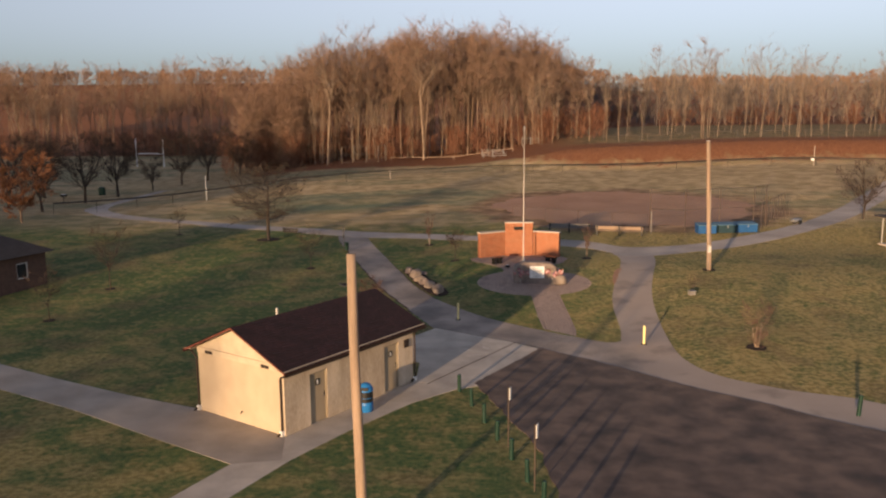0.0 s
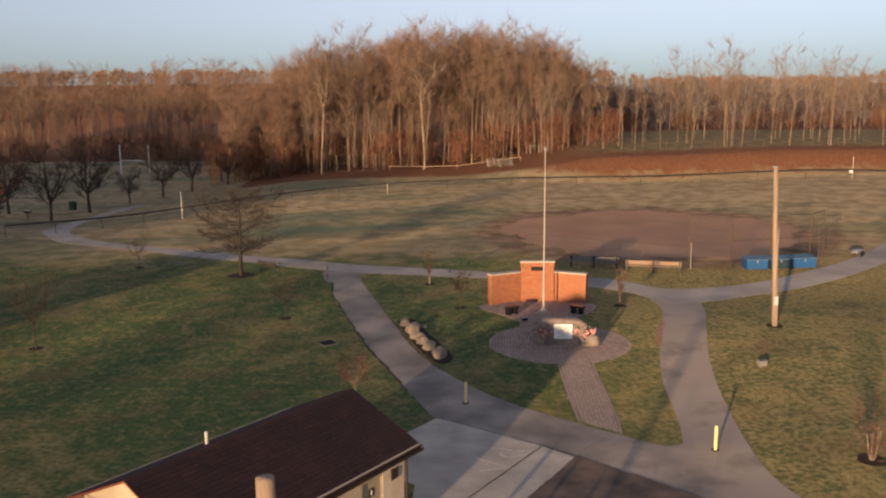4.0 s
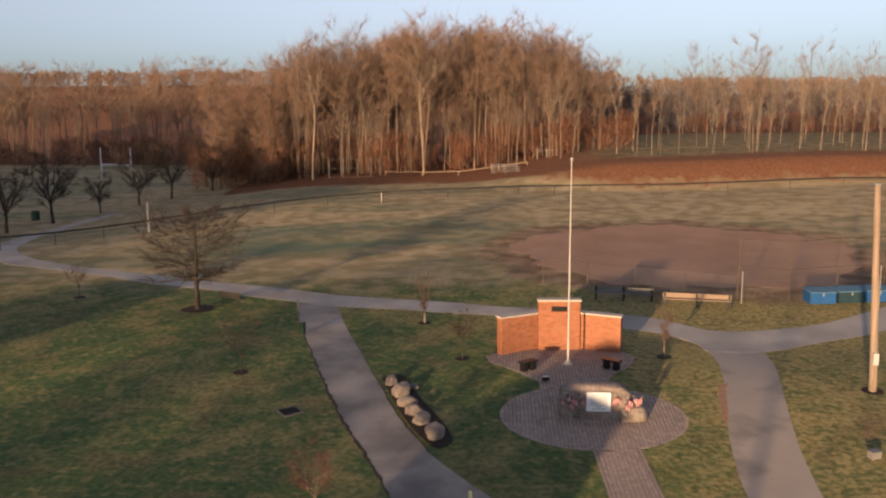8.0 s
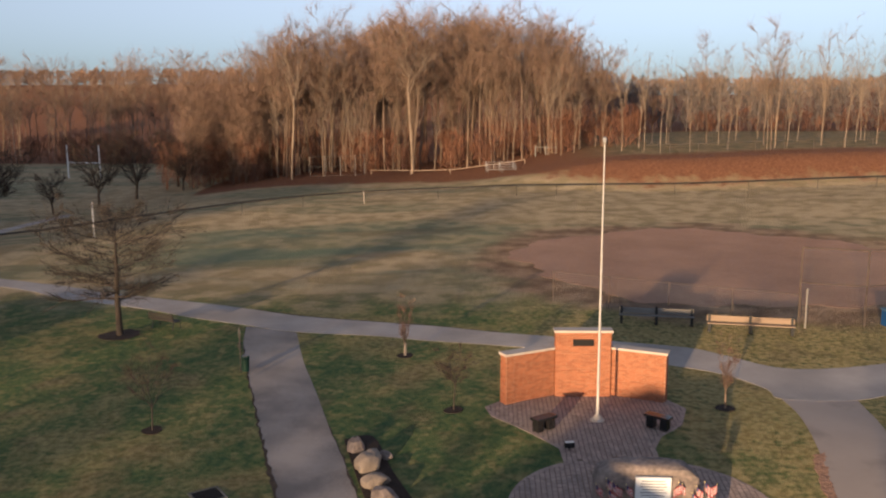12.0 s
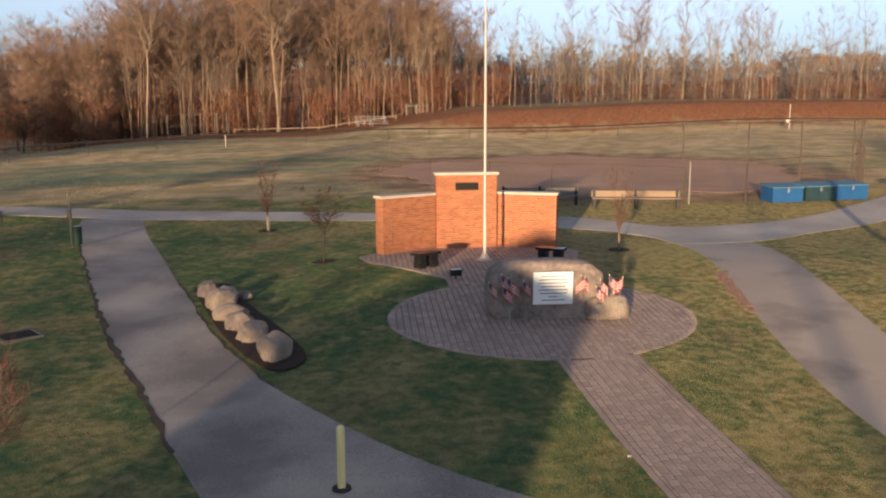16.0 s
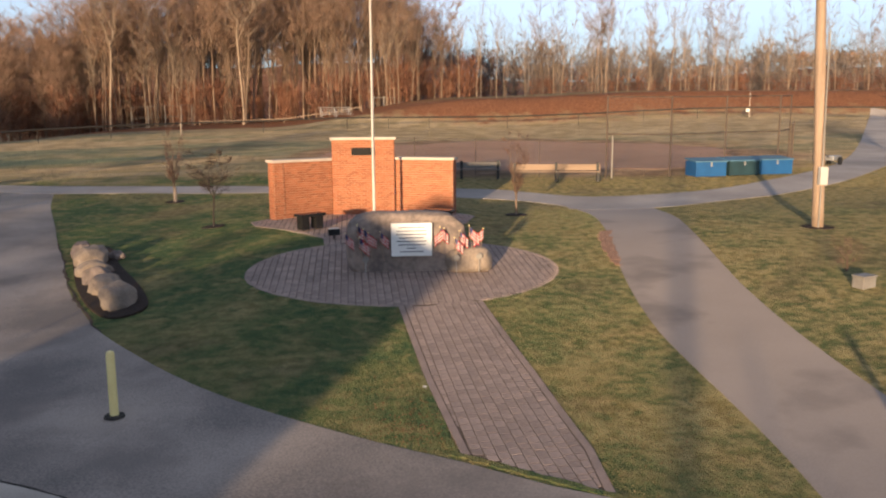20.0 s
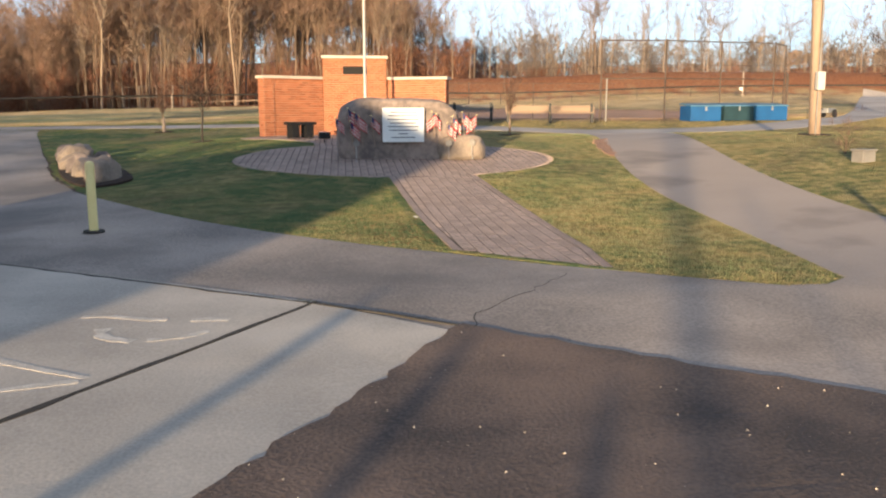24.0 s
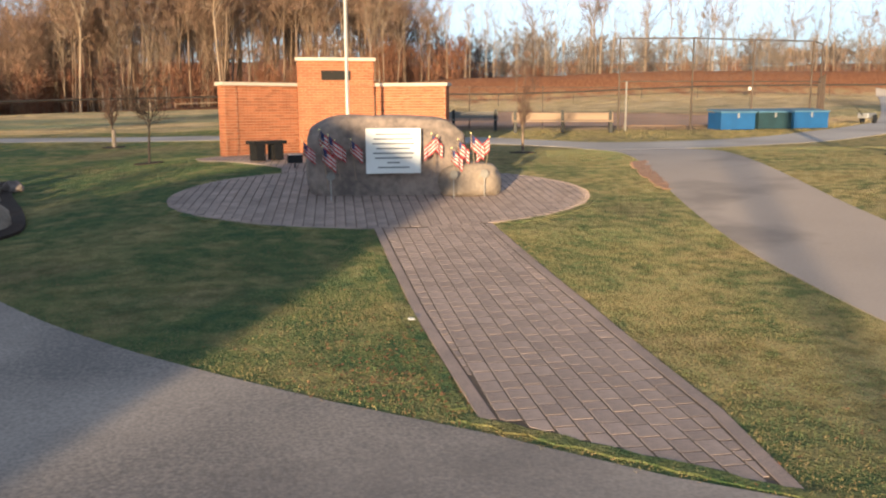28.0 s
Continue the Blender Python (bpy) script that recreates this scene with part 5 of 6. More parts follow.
# ---- memorial boulder with its plaque and flags ----
def rock_mesh(seed, sx, sy, sz, sub=4, rough=0.16, freq=1.1, flat=0.0, square=0.62):
    bm = bmesh.new()
    bmesh.ops.create_icosphere(bm, subdivisions=sub, radius=1.0)
    off = Vector((seed * 7.3, seed * 3.1, seed * 1.7))
    for v in bm.verts:
        p = v.co.copy()
        # squarish rather than round
        q = Vector([math.copysign(abs(c) ** square, c) for c in p])
        n = noise.noise(p * freq + off) * rough + noise.noise(p * freq * 2.7 + off) * rough * 0.5 + noise.noise(p * freq * 7 + off) * rough * 0.16
        q *= 1 + n
        v.co = Vector((q.x * sx, q.y * sy, max(q.z, -flat if flat else -2) * sz))
    return bm


RX, RY = 5.84, 57.35
RZ = gz(RX, RY)
rock = thing("memorial_boulder", (RX, RY, RZ), "large grey-pink granite memorial boulder on the paver plaza", "boulder")
bm = rock_mesh(4, 1.50, 0.55, 0.80, 5, 0.08, 0.9, 0.0, 0.50)
for v in bm.verts:
    v.co.z += 0.60
    v.co.x += 0.10 * (v.co.z - 0.6) * (-1 if v.co.x > 0 else 0.3) - 0.24
    if v.co.z > 0.9:
        # a shallow saddle, falling away at one shoulder
        u = v.co.x
        v.co.z += (v.co.z - 0.9) * (-0.05 * math.exp(-((u + 0.55) / 0.2) ** 2) - 0.10 * sstep(-0.9, -1.7, u) - 0.42 * sstep(0.75, 1.3, u))
    if v.co.y < -0.40:
        v.co.y = -0.40 + (v.co.y + 0.40) * 0.25
part("stone", bm, M_BOULDER, rock, "", True)
small = part("ledge_stone", rock_mesh(9, 0.62, 0.55, 0.36, 4, 0.14), M_FIELDSTONE, rock, "low tan stone beside the boulder", True)
small.location = (1.22, -0.17, 0.19)
plq = part("plaque", abox((-0.66, -0.60, 0.38), (0.31, -0.50, 1.17), 0.01), M_MARBLE, rock, "white engraved stone plaque")
for k, w in enumerate((0.62, 0.70, 0.74, 0.60, 0.72, 0.66, 0.22, 0.56)):
    part("lettering_bar", abox((-0.175 - w / 2, -0.604, 1.058 - k * 0.083), (-0.175 + w / 2, -0.6005, 1.082 - k * 0.083)), M_INK, plq)


def flag(at, tilt, rz, s=1.0):
    f = thing("small_flag", at, "small striped stick flag drooping on a thin wooden stick", "flag", "small flags round the boulder", rz=rz)
    f.scale = (s, s, s)
    part("stick", atube([(0, 0, 0), (0.0 + 0.62 * math.sin(tilt), 0, 0.62 * math.cos(tilt))], 0.006, 5), M_WOODPOLE, f)
    wv, H, Wd = [], 0.20, 0.30

    def pt(u, v):
        # hangs down from its top edge in folds
        x = u * Wd * 0.72
        return Vector((0.62 * math.sin(tilt) + x * 0.85, 0.03 * math.sin(u * 9.0) + 0.01 * v, 0.61 * math.cos(tilt) - v * H - x * 0.75))

    for si in range(7):
        a, b = si / 7, (si + 1) / 7
        bm = bmesh.new()
        cols = 6
        g = [[bm.verts.new(pt(c / cols, vv)) for c in range(cols + 1)] for vv in (a, b)]
        for c in range(cols):
            bm.faces.new((g[0][c], g[0][c + 1], g[1][c + 1], g[1][c]))
        part("stripe", bm, M_RED if si % 2 == 0 else M_CLOTH, f)
    bm = bmesh.new()
    g = [[bm.verts.new(pt(c / 6, vv) + Vector((0, -0.004, 0))) for c in range(3)] for vv in (0.0, 3.5 / 7)]
    for c in range(2):
        bm.faces.new((g[0][c], g[0][c + 1], g[1][c + 1], g[1][c]))
    part("canton", bm, M_NAVY, f, "navy canton")
    bm = bmesh.new()
    bmesh.ops.create_uvsphere(bm, u_segments=8, v_segments=6, radius=0.012, matrix=Matrix.Translation((0.62 * math.sin(tilt), 0, 0.62 * math.cos(tilt))))
    part("tip", bm, M_YELLOW, f)
    return f


f0 = flag((RX - 1.66, RY - 0.62, RZ + 0.28), -0.12, 0, 1.1)
for x, y, z, rz, s in ((-1.36, -0.66, 0.36, 6, 1.3), (-1.22, -0.70, 0.30, -10, 1.25), (-1.12, -0.64, 0.30, 14, 1.1), (-1.32, -0.72, 0.10, 4, 1.25), (-0.84, -0.64, 0.28, 10, 1.15), (0.50, -0.64, 0.30, 165, 1.2), (0.58, -0.62, 0.34, 16, 1.2), (0.92, -0.74, 0.12, 8, 1.15), (1.05, -0.64, 0.24, 12, 1.2), (1.30, -0.60, 0.28, -6, 1.3), (1.46, -0.54, 0.24, 165, 1.25)):
    c = copy_thing(f0, pose(RX + x, RY + y, RZ + z, 0, 0, rz))
    c.scale = (s, s, s)
for x, y in ((-1.28, -0.86), (0.86, -0.86), (1.42, -0.78)):
    mk = thing("grave_marker", (RX + x, RY + y, gz(RX + x, RY + y) + 0.03), "round bronze flag holder marker on a thin rod", "marker", "flag holder markers")
    part("rod", atube([(0, 0, -0.02), (0, 0, 0.32)], 0.008, 6), M_GALV, mk)
    part("medallion", atube([(0, -0.008, 0.40), (0, 0.008, 0.40)], [0.075, 0.075], 16), M_DULLSTEEL, mk)


# ---- black benches, flood lamp, boulders ----
def stone_bench(at, rz):
    b = thing("stone_bench", at, "polished black granite bench on two block legs", "bench", "black benches before the wall", rz=rz)
    part("seat", abox((-0.45, -0.20, 0.38), (0.45, 0.20, 0.47), 0.012), M_POLISHED, b)
    for x in (-0.25, 0.25):
        part("leg", abox((x - 0.13, -0.15, 0.0), (x + 0.13, 0.15, 0.38), 0.012), M_POLISHED, b)
    return b


M_POLISHED = mat("polished_black_granite", (0.018, 0.017, 0.018), (0.01, 0.01, 0.011), 6, 80, 0.25, bump=0.0)
sb = stone_bench((3.02, 62.3, gz(3.02, 62.3) + 0.04), 38)
copy_thing(sb, pose(6.95, 62.6, gz(6.95, 62.6) + 0.04, 0, 0, -36))
fl = thing("flood_light", (3.75, 60.75, gz(3.75, 60.75)), "small black ground flood light with a pale lens aimed upward", "lamp")
part("stake", atube([(0, 0, -0.05), (0, 0, 0.16)], 0.02, 8), M_BLACK, fl)
part("housing", abox((-0.16, -0.10, 0.12), (0.16, 0.06, 0.30), 0.015, pose(0, 0, 0, 0, 0, 12)), M_BLACK, fl)
part("lens", abox((-0.145, -0.085, 0.302), (0.145, 0.05, 0.312), 0.004, pose(0, 0, 0, 0, 0, 12)), M_WHITE, fl, "pale glass lens")
BED = smooth_line([(-3.9, 62.3), (-2.9, 62.5), (-1.95, 60.0), (-0.75, 57.2), (-0.15, 55.3), (-0.7, 54.7), (-1.5, 55.8), (-2.6, 58.4), (-3.9, 62.3)], 4)[:-1]
tagged(part("mulch_bed", drape(BED, 0.05, 0.5, 0.1), M_MULCH), "dark mulch bed beside the path", "mulch", kind="stuff")
rr = random.Random(8)
for k, (x, y, sx, sy, sz) in enumerate([(-3.35, 61.55, 0.42, 0.36, 0.34), (-2.75, 60.25, 0.62, 0.5, 0.44), (-2.35, 59.1, 0.55, 0.42, 0.34), (-1.95, 58.1, 0.52, 0.45, 0.36), (-1.55, 57.15, 0.45, 0.42, 0.34), (-0.85, 55.75, 0.62, 0.5, 0.42), (-2.25, 60.9, 0.3, 0.26, 0.2)]):
    b = rock_mesh(30 + k, sx * 0.8, sy * 0.8, sz * 0.84, 4, 0.30, 1.1, 0.8, 0.82)
    # split faces
    rk = random.Random(70 + k)
    for cut in range(7):
        nrm = Vector((rk.uniform(-1, 1), rk.uniform(-1, 1), rk.uniform(0.0, 0.9))).normalized()
        far = max(v.co.dot(nrm) for v in b.verts) * rk.uniform(0.74, 0.86)
        for v in b.verts:
            over = v.co.dot(nrm) - far
            if over > 0:
                v.co -= nrm * over * 0.88
    o = part("boulder", b, M_FIELDSTONE if k % 3 else M_BOULDER, None, "", True)
    o.matrix_world = pose(x, y, gz(x, y) + sz * 0.47, rr.uniform(-8, 8), rr.uniform(-8, 8), rr.uniform(0, 360))
    tagged(o, "rounded tan fieldstone boulder in dark mulch", "boulder", "boulder row beside the path")


# ---- path furniture ----
def park_bench(at, rz):
    b = thing("park_bench", at, "dark slatted park bench beside the footpath", "bench", rz=rz)
    for k in range(4):
        part("slat", abox((-0.85, -0.25 + k * 0.125, 0.43), (0.85, -0.145 + k * 0.125, 0.465), 0.006), M_DARKWOOD, b)
    for k in range(3):
        part("back_slat", abox((-0.85, 0.27, 0.55 + k * 0.13), (0.85, 0.30, 0.65 + k * 0.13), 0.006, pose(0, 0, 0, -8, 0, 0)), M_DARKWOOD, b)
    for x in (-0.7, 0.7):
        part("leg_frame", atube([(x, -0.25, 0), (x, -0.22, 0.42), (x, 0.22, 0.42), (x, 0.36, 0.92)], 0.025, 6), M_BLACK, b)
        part("rear_leg", atube([(x, 0.22, 0.42), (x, 0.30, 0.0)], 0.025, 6), M_BLACK, b)
    return b


M_DARKWOOD = mat("dark_bench_boards", (0.03, 0.025, 0.021), None, 3, 30, 0.7, stretch=(0.3, 3, 3))
park_bench((-15.3, 75.2, gz(-15.3, 75.2) + 0.02), 156)
dg = thing("waste_station", (-9.45, 68.6, gz(-9.45, 68.6)), "green dog waste post with a bag box and litter can", "waste post")
part("post", abox((-0.03, -0.03, -0.1), (0.03, 0.03, 2.0), 0.006), M_BLACK, dg)
part("sign", abox((-0.06, -0.044, 1.6), (0.06, -0.032, 1.9), 0.003), M_BLACK, dg)
part("bag_box", abox((-0.07, -0.13, 1.1), (0.07, -0.032, 1.35), 0.012), M_BLACK, dg)
cn = part("litter_can", atube([(0.24, -0.12, 0.12), (0.24, -0.12, 0.72), (0.24, -0.12, 0.78)], [0.15, 0.18, 0.15], 16), M_GREENPOST, dg)
part("liner", atube([(0.24, -0.12, 0.775), (0.24, -0.12, 0.80)], [0.15, 0.14], 14), M_DULLSTEEL, cn)
# square catch basin in the lawn
DX, DY = -7.4, 58.35
grate = thing("drain_grate", (DX, DY, gz(DX, DY)), "dark square iron drain grate in a low concrete rim", "drain", rz=38)
for a, b in (((-0.47, -0.47), (0.47, -0.40)), ((-0.47, 0.40), (0.47, 0.47)), ((-0.47, -0.396), (-0.40, 0.396)), ((0.40, -0.396), (0.47, 0.396))):
    part("rim", abox((*a, -0.1), (*b, 0.05), 0.012), M_OLDCONC, grate)
for k in range(9):
    part("bar", abox((-0.396, -0.38 + k * 0.088, 0.0), (0.396, -0.335 + k * 0.088, 0.045), 0.004), M_BRONZE, grate)
part("sump", abox((-0.396, -0.396, -0.08), (0.396, 0.396, -0.02)), M_BLACK, grate)

# trash can by the building
tc = thing("trash_can", (-2.35, 34.62, 0.03), "blue steel drum trash can with a blue dome lid", "trash can")
drum = part("drum", atube([(0, 0, 0), (0, 0, 0.02), (0, 0, 0.28), (0, 0, 0.30), (0, 0, 0.32), (0, 0, 0.58), (0, 0, 0.60), (0, 0, 0.62), (0, 0, 0.86)], [0.27, 0.29, 0.29, 0.30, 0.29, 0.29, 0.30, 0.29, 0.29], 24), M_BLUE, tc, "", True)
part("band", atube([(0, 0, 0.42), (0, 0, 0.86)], [0.293, 0.297], 24), M_BLACK, tc, "dark liner band")
part("lid", atube([(0, 0, 0.86), (0, 0, 0.90), (0, 0, 1.02), (0, 0, 1.14), (0, 0, 1.20)], [0.31, 0.31, 0.28, 0.19, 0.06], 24), M_BLUE, tc, "blue dome lid", True)
part("flap", abox((-0.14, -0.305, 0.93), (0.14, -0.24, 1.06), 0.012), M_BLACK, tc)


def post(at):
    g = thing("guard_post", at, "short round dark green wooden guard post", "post", "green posts along the lot")
    part("shaft", atube([(0, 0, -0.1), (0, 0, 0.72), (0, 0, 0.76)], [0.085, 0.08, 0.06], 14), M_GREENPOST, g)
    return g


g0 = post((1.35, 37.2, 0.0))
for x, y in ((1.95, 35.4), (2.5, 33.6), (3.0, 31.9), (3.5, 30.2), (4.0, 28.5), (4.45, 26.9), (4.6, 25.0), (4.7, 23.2)):
    copy_thing(g0, pose(x, y, 0.0, rr.uniform(-3, 3), rr.uniform(-3, 3), rr.uniform(0, 90)))
copy_thing(g0, pose(17.3, 34.8, 0.15, 0, 4, 0))
for x, y, h in ((3.4, 31.3, 2.25), (4.2, 27.8, 2.25)):
    sp = thing("sign_stake", (x, y, 0.0), "thin steel sign post with a narrow white sign", "sign post", "thin sign posts")
    part("post", atube([(0, 0, -0.1), (0, 0, h)], 0.024, 8), M_RUSTPOST, sp)
    part("sign", abox((-0.02, -0.06, h - 0.48), (0.15, -0.035, h - 0.02), 0.004, pose(0, 0, 0, 0, 0, 68)), M_WHITE, sp, "narrow white sign seen edge-on")
ub = thing("utility_box", (15.05, 53.5, gz(15.05, 53.5)), "low dull grey utility pedestal in the lawn", "utility box", rz=20)
part("body", abox((-0.20, -0.14, -0.05), (0.20, 0.14, 0.22), 0.02), M_DULLSTEEL, ub)
part("lid", abox((-0.22, -0.16, 0.222), (0.22, 0.16, 0.26), 0.012), M_DULLSTEEL, ub, "dull grey lid")


# ---- ball field ----
def picnic_bench(x0, y0, x1, y1, pale):
    z = gz((x0 + x1) / 2, (y0 + y1) / 2)
    L = math.hypot(x1 - x0, y1 - y0)
    b = thing("team_bench", (x0, y0, z), ("pale sun-toned plank" if pale else "dark shade-toned plank") + " players' bench with a low backrest", "bench", "team benches", rz=math.degrees(math.atan2(y1 - y0, x1 - x0)))
    m = M_LITPLANK if pale else M_SHADEPLANK
    part("seat_plank", abox((0, -0.14, 0.43), (L, 0.14, 0.48), 0.006), m, b)
    part("back_plank", abox((0, 0.20, 0.50), (L, 0.24, 0.78), 0.006), m, b)
    for k in range(3):
        x = 0.12 + (L - 0.24) * k / 2
        part("leg", abox((x - 0.06, -0.10, 0), (x + 0.06, 0.10, 0.43), 0.006), M_BLACK, b)
        part("back_post", abox((x - 0.06, 0.14, 0), (x + 0.06, 0.198, 0.86), 0.006), M_BLACK, b)
    return b


# plank colour in two tones: one bench coloured as shaded, one as sunlit
M_SHADEPLANK = mat("shade_toned_plank", (0.20, 0.185, 0.17), None, 2, 20, 0.8, stretch=(0.3, 3, 3))
M_LITPLANK = mat("sun_toned_plank", (0.28, 0.20, 0.14), (0.20, 0.142, 0.10), 2, 20, 0.8, stretch=(0.3, 3, 3))
picnic_bench(7.6, 75.9, 11.2, 75.4, False)
picnic_bench(11.6, 74.62, 15.55, 73.96, True)


M_LID = mat("pale_blue_board", (0.09, 0.18, 0.27), (0.045, 0.11, 0.18), 1.2, 18, 0.75, mix=0.6)


def storage_bin(at, w, m, rz, label):
    b = thing("storage_bin", at, label, "storage bin", "blue equipment bins", rz=rz)
    part("body", abox((-w / 2, -0.55, 0.0), (w / 2, 0.55, 0.71), 0.02), m, b)
    part("lid", abox((-w / 2 - 0.04, -0.60, 0.0), (w / 2 + 0.04, 0.60, 0.07), 0.015, pose(0, 0, 0.73, 5, 0, 0)), M_LID, b, "pale blue lid")
    for x in (-w / 4, w / 4):
        part("hinge", abox((x - 0.06, 0.552, 0.59), (x + 0.06, 0.575, 0.72)), M_BLACK, b)
    part("hasp", abox((-0.04, -0.58, 0.48), (0.04, -0.552, 0.68)), M_GALV, b)


storage_bin((21.28, 75.68, gz(21.28, 75.68)), 1.56, M_BLUE2, 4, "faded blue plywood equipment box on the grass")
storage_bin((23.05, 75.98, gz(23.05, 75.98)), 1.62, M_TEAL, 8, "dark teal equipment box beside blue ones")
storage_bin((24.86, 76.28, gz(24.86, 76.28)), 1.74, M_BLUE2, 8, "bright blue equipment box on the grass")




def fence(name, line, h, gap, post_r, m, label, wires, rails=(1.0,), group="", top_r=0.0):
    """A chain-link fence: posts, rails and a woven mesh of thin wires."""
    f = thing(name, (0, 0, 0), label, "fence", group)
    pts = [Vector(p) for p in line]
    posts = []
    for a, b in zip(pts, pts[1:]):
        n = max(1, round((b - a).length / gap))
        posts += [a.lerp(b, k / n) for k in range(n)]
    posts.append(pts[-1])
    tops = []
    for p in posts:
        z = gz(p.x, p.y)
        part("post", atube([(p.x, p.y, z - 0.1), (p.x, p.y, z + h + 0.05)], post_r, 8), m, f)
        tops.append(Vector((p.x, p.y, z)))
    for r in rails:
        for a, b in zip(tops, tops[1:]):
            up = Vector((0, 0, h * r))
            part("rail", atube([a + up, b + up], post_r * 0.75 if r < 1 else max(post_r * 0.75, top_r), 6), m, f)
    vs, fs = [], []
    for a, b in zip(tops, tops[1:]):
        L = (b - a).length
        d = (b - a).normalized()
        n = int((L + h) / wires)
        side = Vector((-d.y, d.x, 0)) * 0.002
        wv = 0.002
        for sgn in (0, 1):
            for k in range(n):
                s0 = k * wires - h
                c0, c1 = max(s0, 0), min(s0 + h, L)
                if c1 <= c0:
                    continue
                z0, z1 = c0 - s0, c1 - s0
                if sgn:
                    z0, z1 = h - z0, h - z1
                p, q = a + d * c0 + Vector((0, 0, z0)), a + d * c1 + Vector((0, 0, z1))
                o = len(vs)
                e = d * wv
                vs.extend([tuple(p + e + side), tuple(p - e + side), tuple(q - e + side), tuple(q + e + side)])
                fs.append((o, o + 1, o + 2, o + 3))
    if fs:
        tagged(raw("chain_link", vs, fs, M_WIRE, f, "woven galvanised wire"), kind="stuff")
    return f


BACK = [(4.6, 79.9), (10.3, 77.2), (16.1, 75.0)]
fence("fence_dugout", BACK, 1.75, 3.2, 0.02, M_RUSTPOST, "low galvanised chain-link fence behind the team benches", 0.12)
fence("backstop", [(16.6, 76.5), (19.5, 75.75), (22.75, 76.85), (25.9, 77.55), (27.6, 79.6)], 3.75, 9.0, 0.04, M_RUSTPOST, "tall weathered chain-link backstop behind home plate", 0.14, (1.0, 0.53))
fence("fence_dugout", [(26.6, 77.6), (28.6, 81.0), (31.4, 86.0)], 2.3, 1.6, 0.028, M_RUSTPOST, "dark weathered fence panels along the infield", 0.12)
gpst = thing("fence_post", (16.5, 75.3, gz(16.5, 75.3)), "pale galvanised end post of the dugout fence", "post")
part("post", atube([(0, 0, -0.1), (0, 0, 1.95), (0, 0, 2.0)], [0.04, 0.04, 0.02], 10), M_DULLSTEEL, gpst)
OUT = smooth_line([(-47.0, 92.5), (-34.1, 106.0), (-24.0, 117.0), (-12.7, 124.8), (4.0, 128.5), (22.0, 130.5), (38.0, 130.8), (50.5, 129.5), (64.0, 122.0)], 2)
fence("outfield_fence", OUT, 1.25, 6.0, 0.03, M_DARKRAIL, "long low dark outfield fence round the ball field", 1.2, (1.0,), "", 0.085)


# ---- far field ----
gp = thing("goal_post", (-77.0, 190.0, gz(-77, 190)), "white football goal posts at the far field", "goal posts", rz=-12)
for x in (-3.6, 3.6):
    part("upright", atube([(x, 0, -0.1), (x, 0, 6.4)], 0.13, 8), M_WHITE, gp)
part("crossbar", atube([(-3.6, 0, 3.0), (3.6, 0, 3.0)], 0.12, 8), M_WHITE, gp)
fp = thing("foul_pole", (-34.1, 106.0, gz(-34.1, 106.0)), "slim white foul pole at the fence corner", "pole")
part("shaft", atube([(0, 0, -0.1), (0, 0, 3.1)], 0.05, 8), M_WHITE, fp)
part("box", abox((0.05, -0.08, 0.95), (0.22, 0.08, 1.2), 0.01), M_DULLSTEEL, fp)
fp = thing("foul_pole", (50.4, 130.0, gz(50.4, 130.0)), "slim pale pole with a white box at the outfield corner", "pole")
part("shaft", atube([(0, 0, -0.1), (0, 0, 2.9)], 0.045, 8), M_STONECAP, fp)
part("box", abox((-0.42, -0.1, 0.75), (-0.05, 0.1, 1.1), 0.01), M_WHITE, fp)
fm = thing("fence_marker", (-12.7, 124.3, gz(-12.7, 124.3)), "short white distance marker post at the fence", "post")
part("post", atube([(0, 0, -0.1), (0, 0, 1.3)], 0.04, 8), M_STONECAP, fm)
bl = thing("bleachers", (2.6, 150.0, gz(2.6, 150.0)), "small pale aluminium bleachers beside the outfield", "bleachers", rz=8)
for k in range(4):
    part("plank", abox((-2.2, k * 0.65, 0.4 + k * 0.3), (2.2, k * 0.65 + 0.28, 0.45 + k * 0.3), 0.01), M_GALV, bl)
for x in (-1.9, 0, 1.9):
    part("frame", atube([(x, 0.1, 0), (x, 0.1, 0.4), (x, 2.2, 1.3), (x, 2.2, 0)], 0.04, 6), M_GALV, bl)
rl = thing("log_rail", (0, 0, 0), "long pale wooden rail along the wood's edge", "rail")
RAIL = [(-17.5, 163.0), (-11.0, 160.0), (-5.0, 158.5), (1.5, 157.5), (6.0, 156.5)]
for a, b in zip(RAIL, RAIL[1:]):
    part("log", atube([(*a, gz(*a) + 0.62), (*b, gz(*b) + 0.66)], 0.06, 8), M_WOODPOLE, rl)
for a in RAIL:
    part("post", atube([(*a, gz(*a) - 0.1), (*a, gz(*a) + 0.75)], 0.06, 8), M_WOODPOLE, rl)
cage = thing("cage_fence", (0, 0, 0), "tall grey chain-link cage at the wood's edge", "fence")
CG = [(-27.0, 162.5), (-24.5, 161.8), (-22.0, 161.2), (-19.6, 160.6), (-18.6, 163.0)]
for a in CG:
    part("post", atube([(*a, gz(*a) - 0.1), (*a, gz(*a) + 3.1)], 0.05, 6), M_DULLSTEEL, cage)
for a, b in zip(CG, CG[1:]):
    for hgt in (0.1, 1.5, 3.05):
        part("rail", atube([(*a, gz(*a) + hgt), (*b, gz(*b) + hgt)], 0.03, 6), M_WIRE, cage)
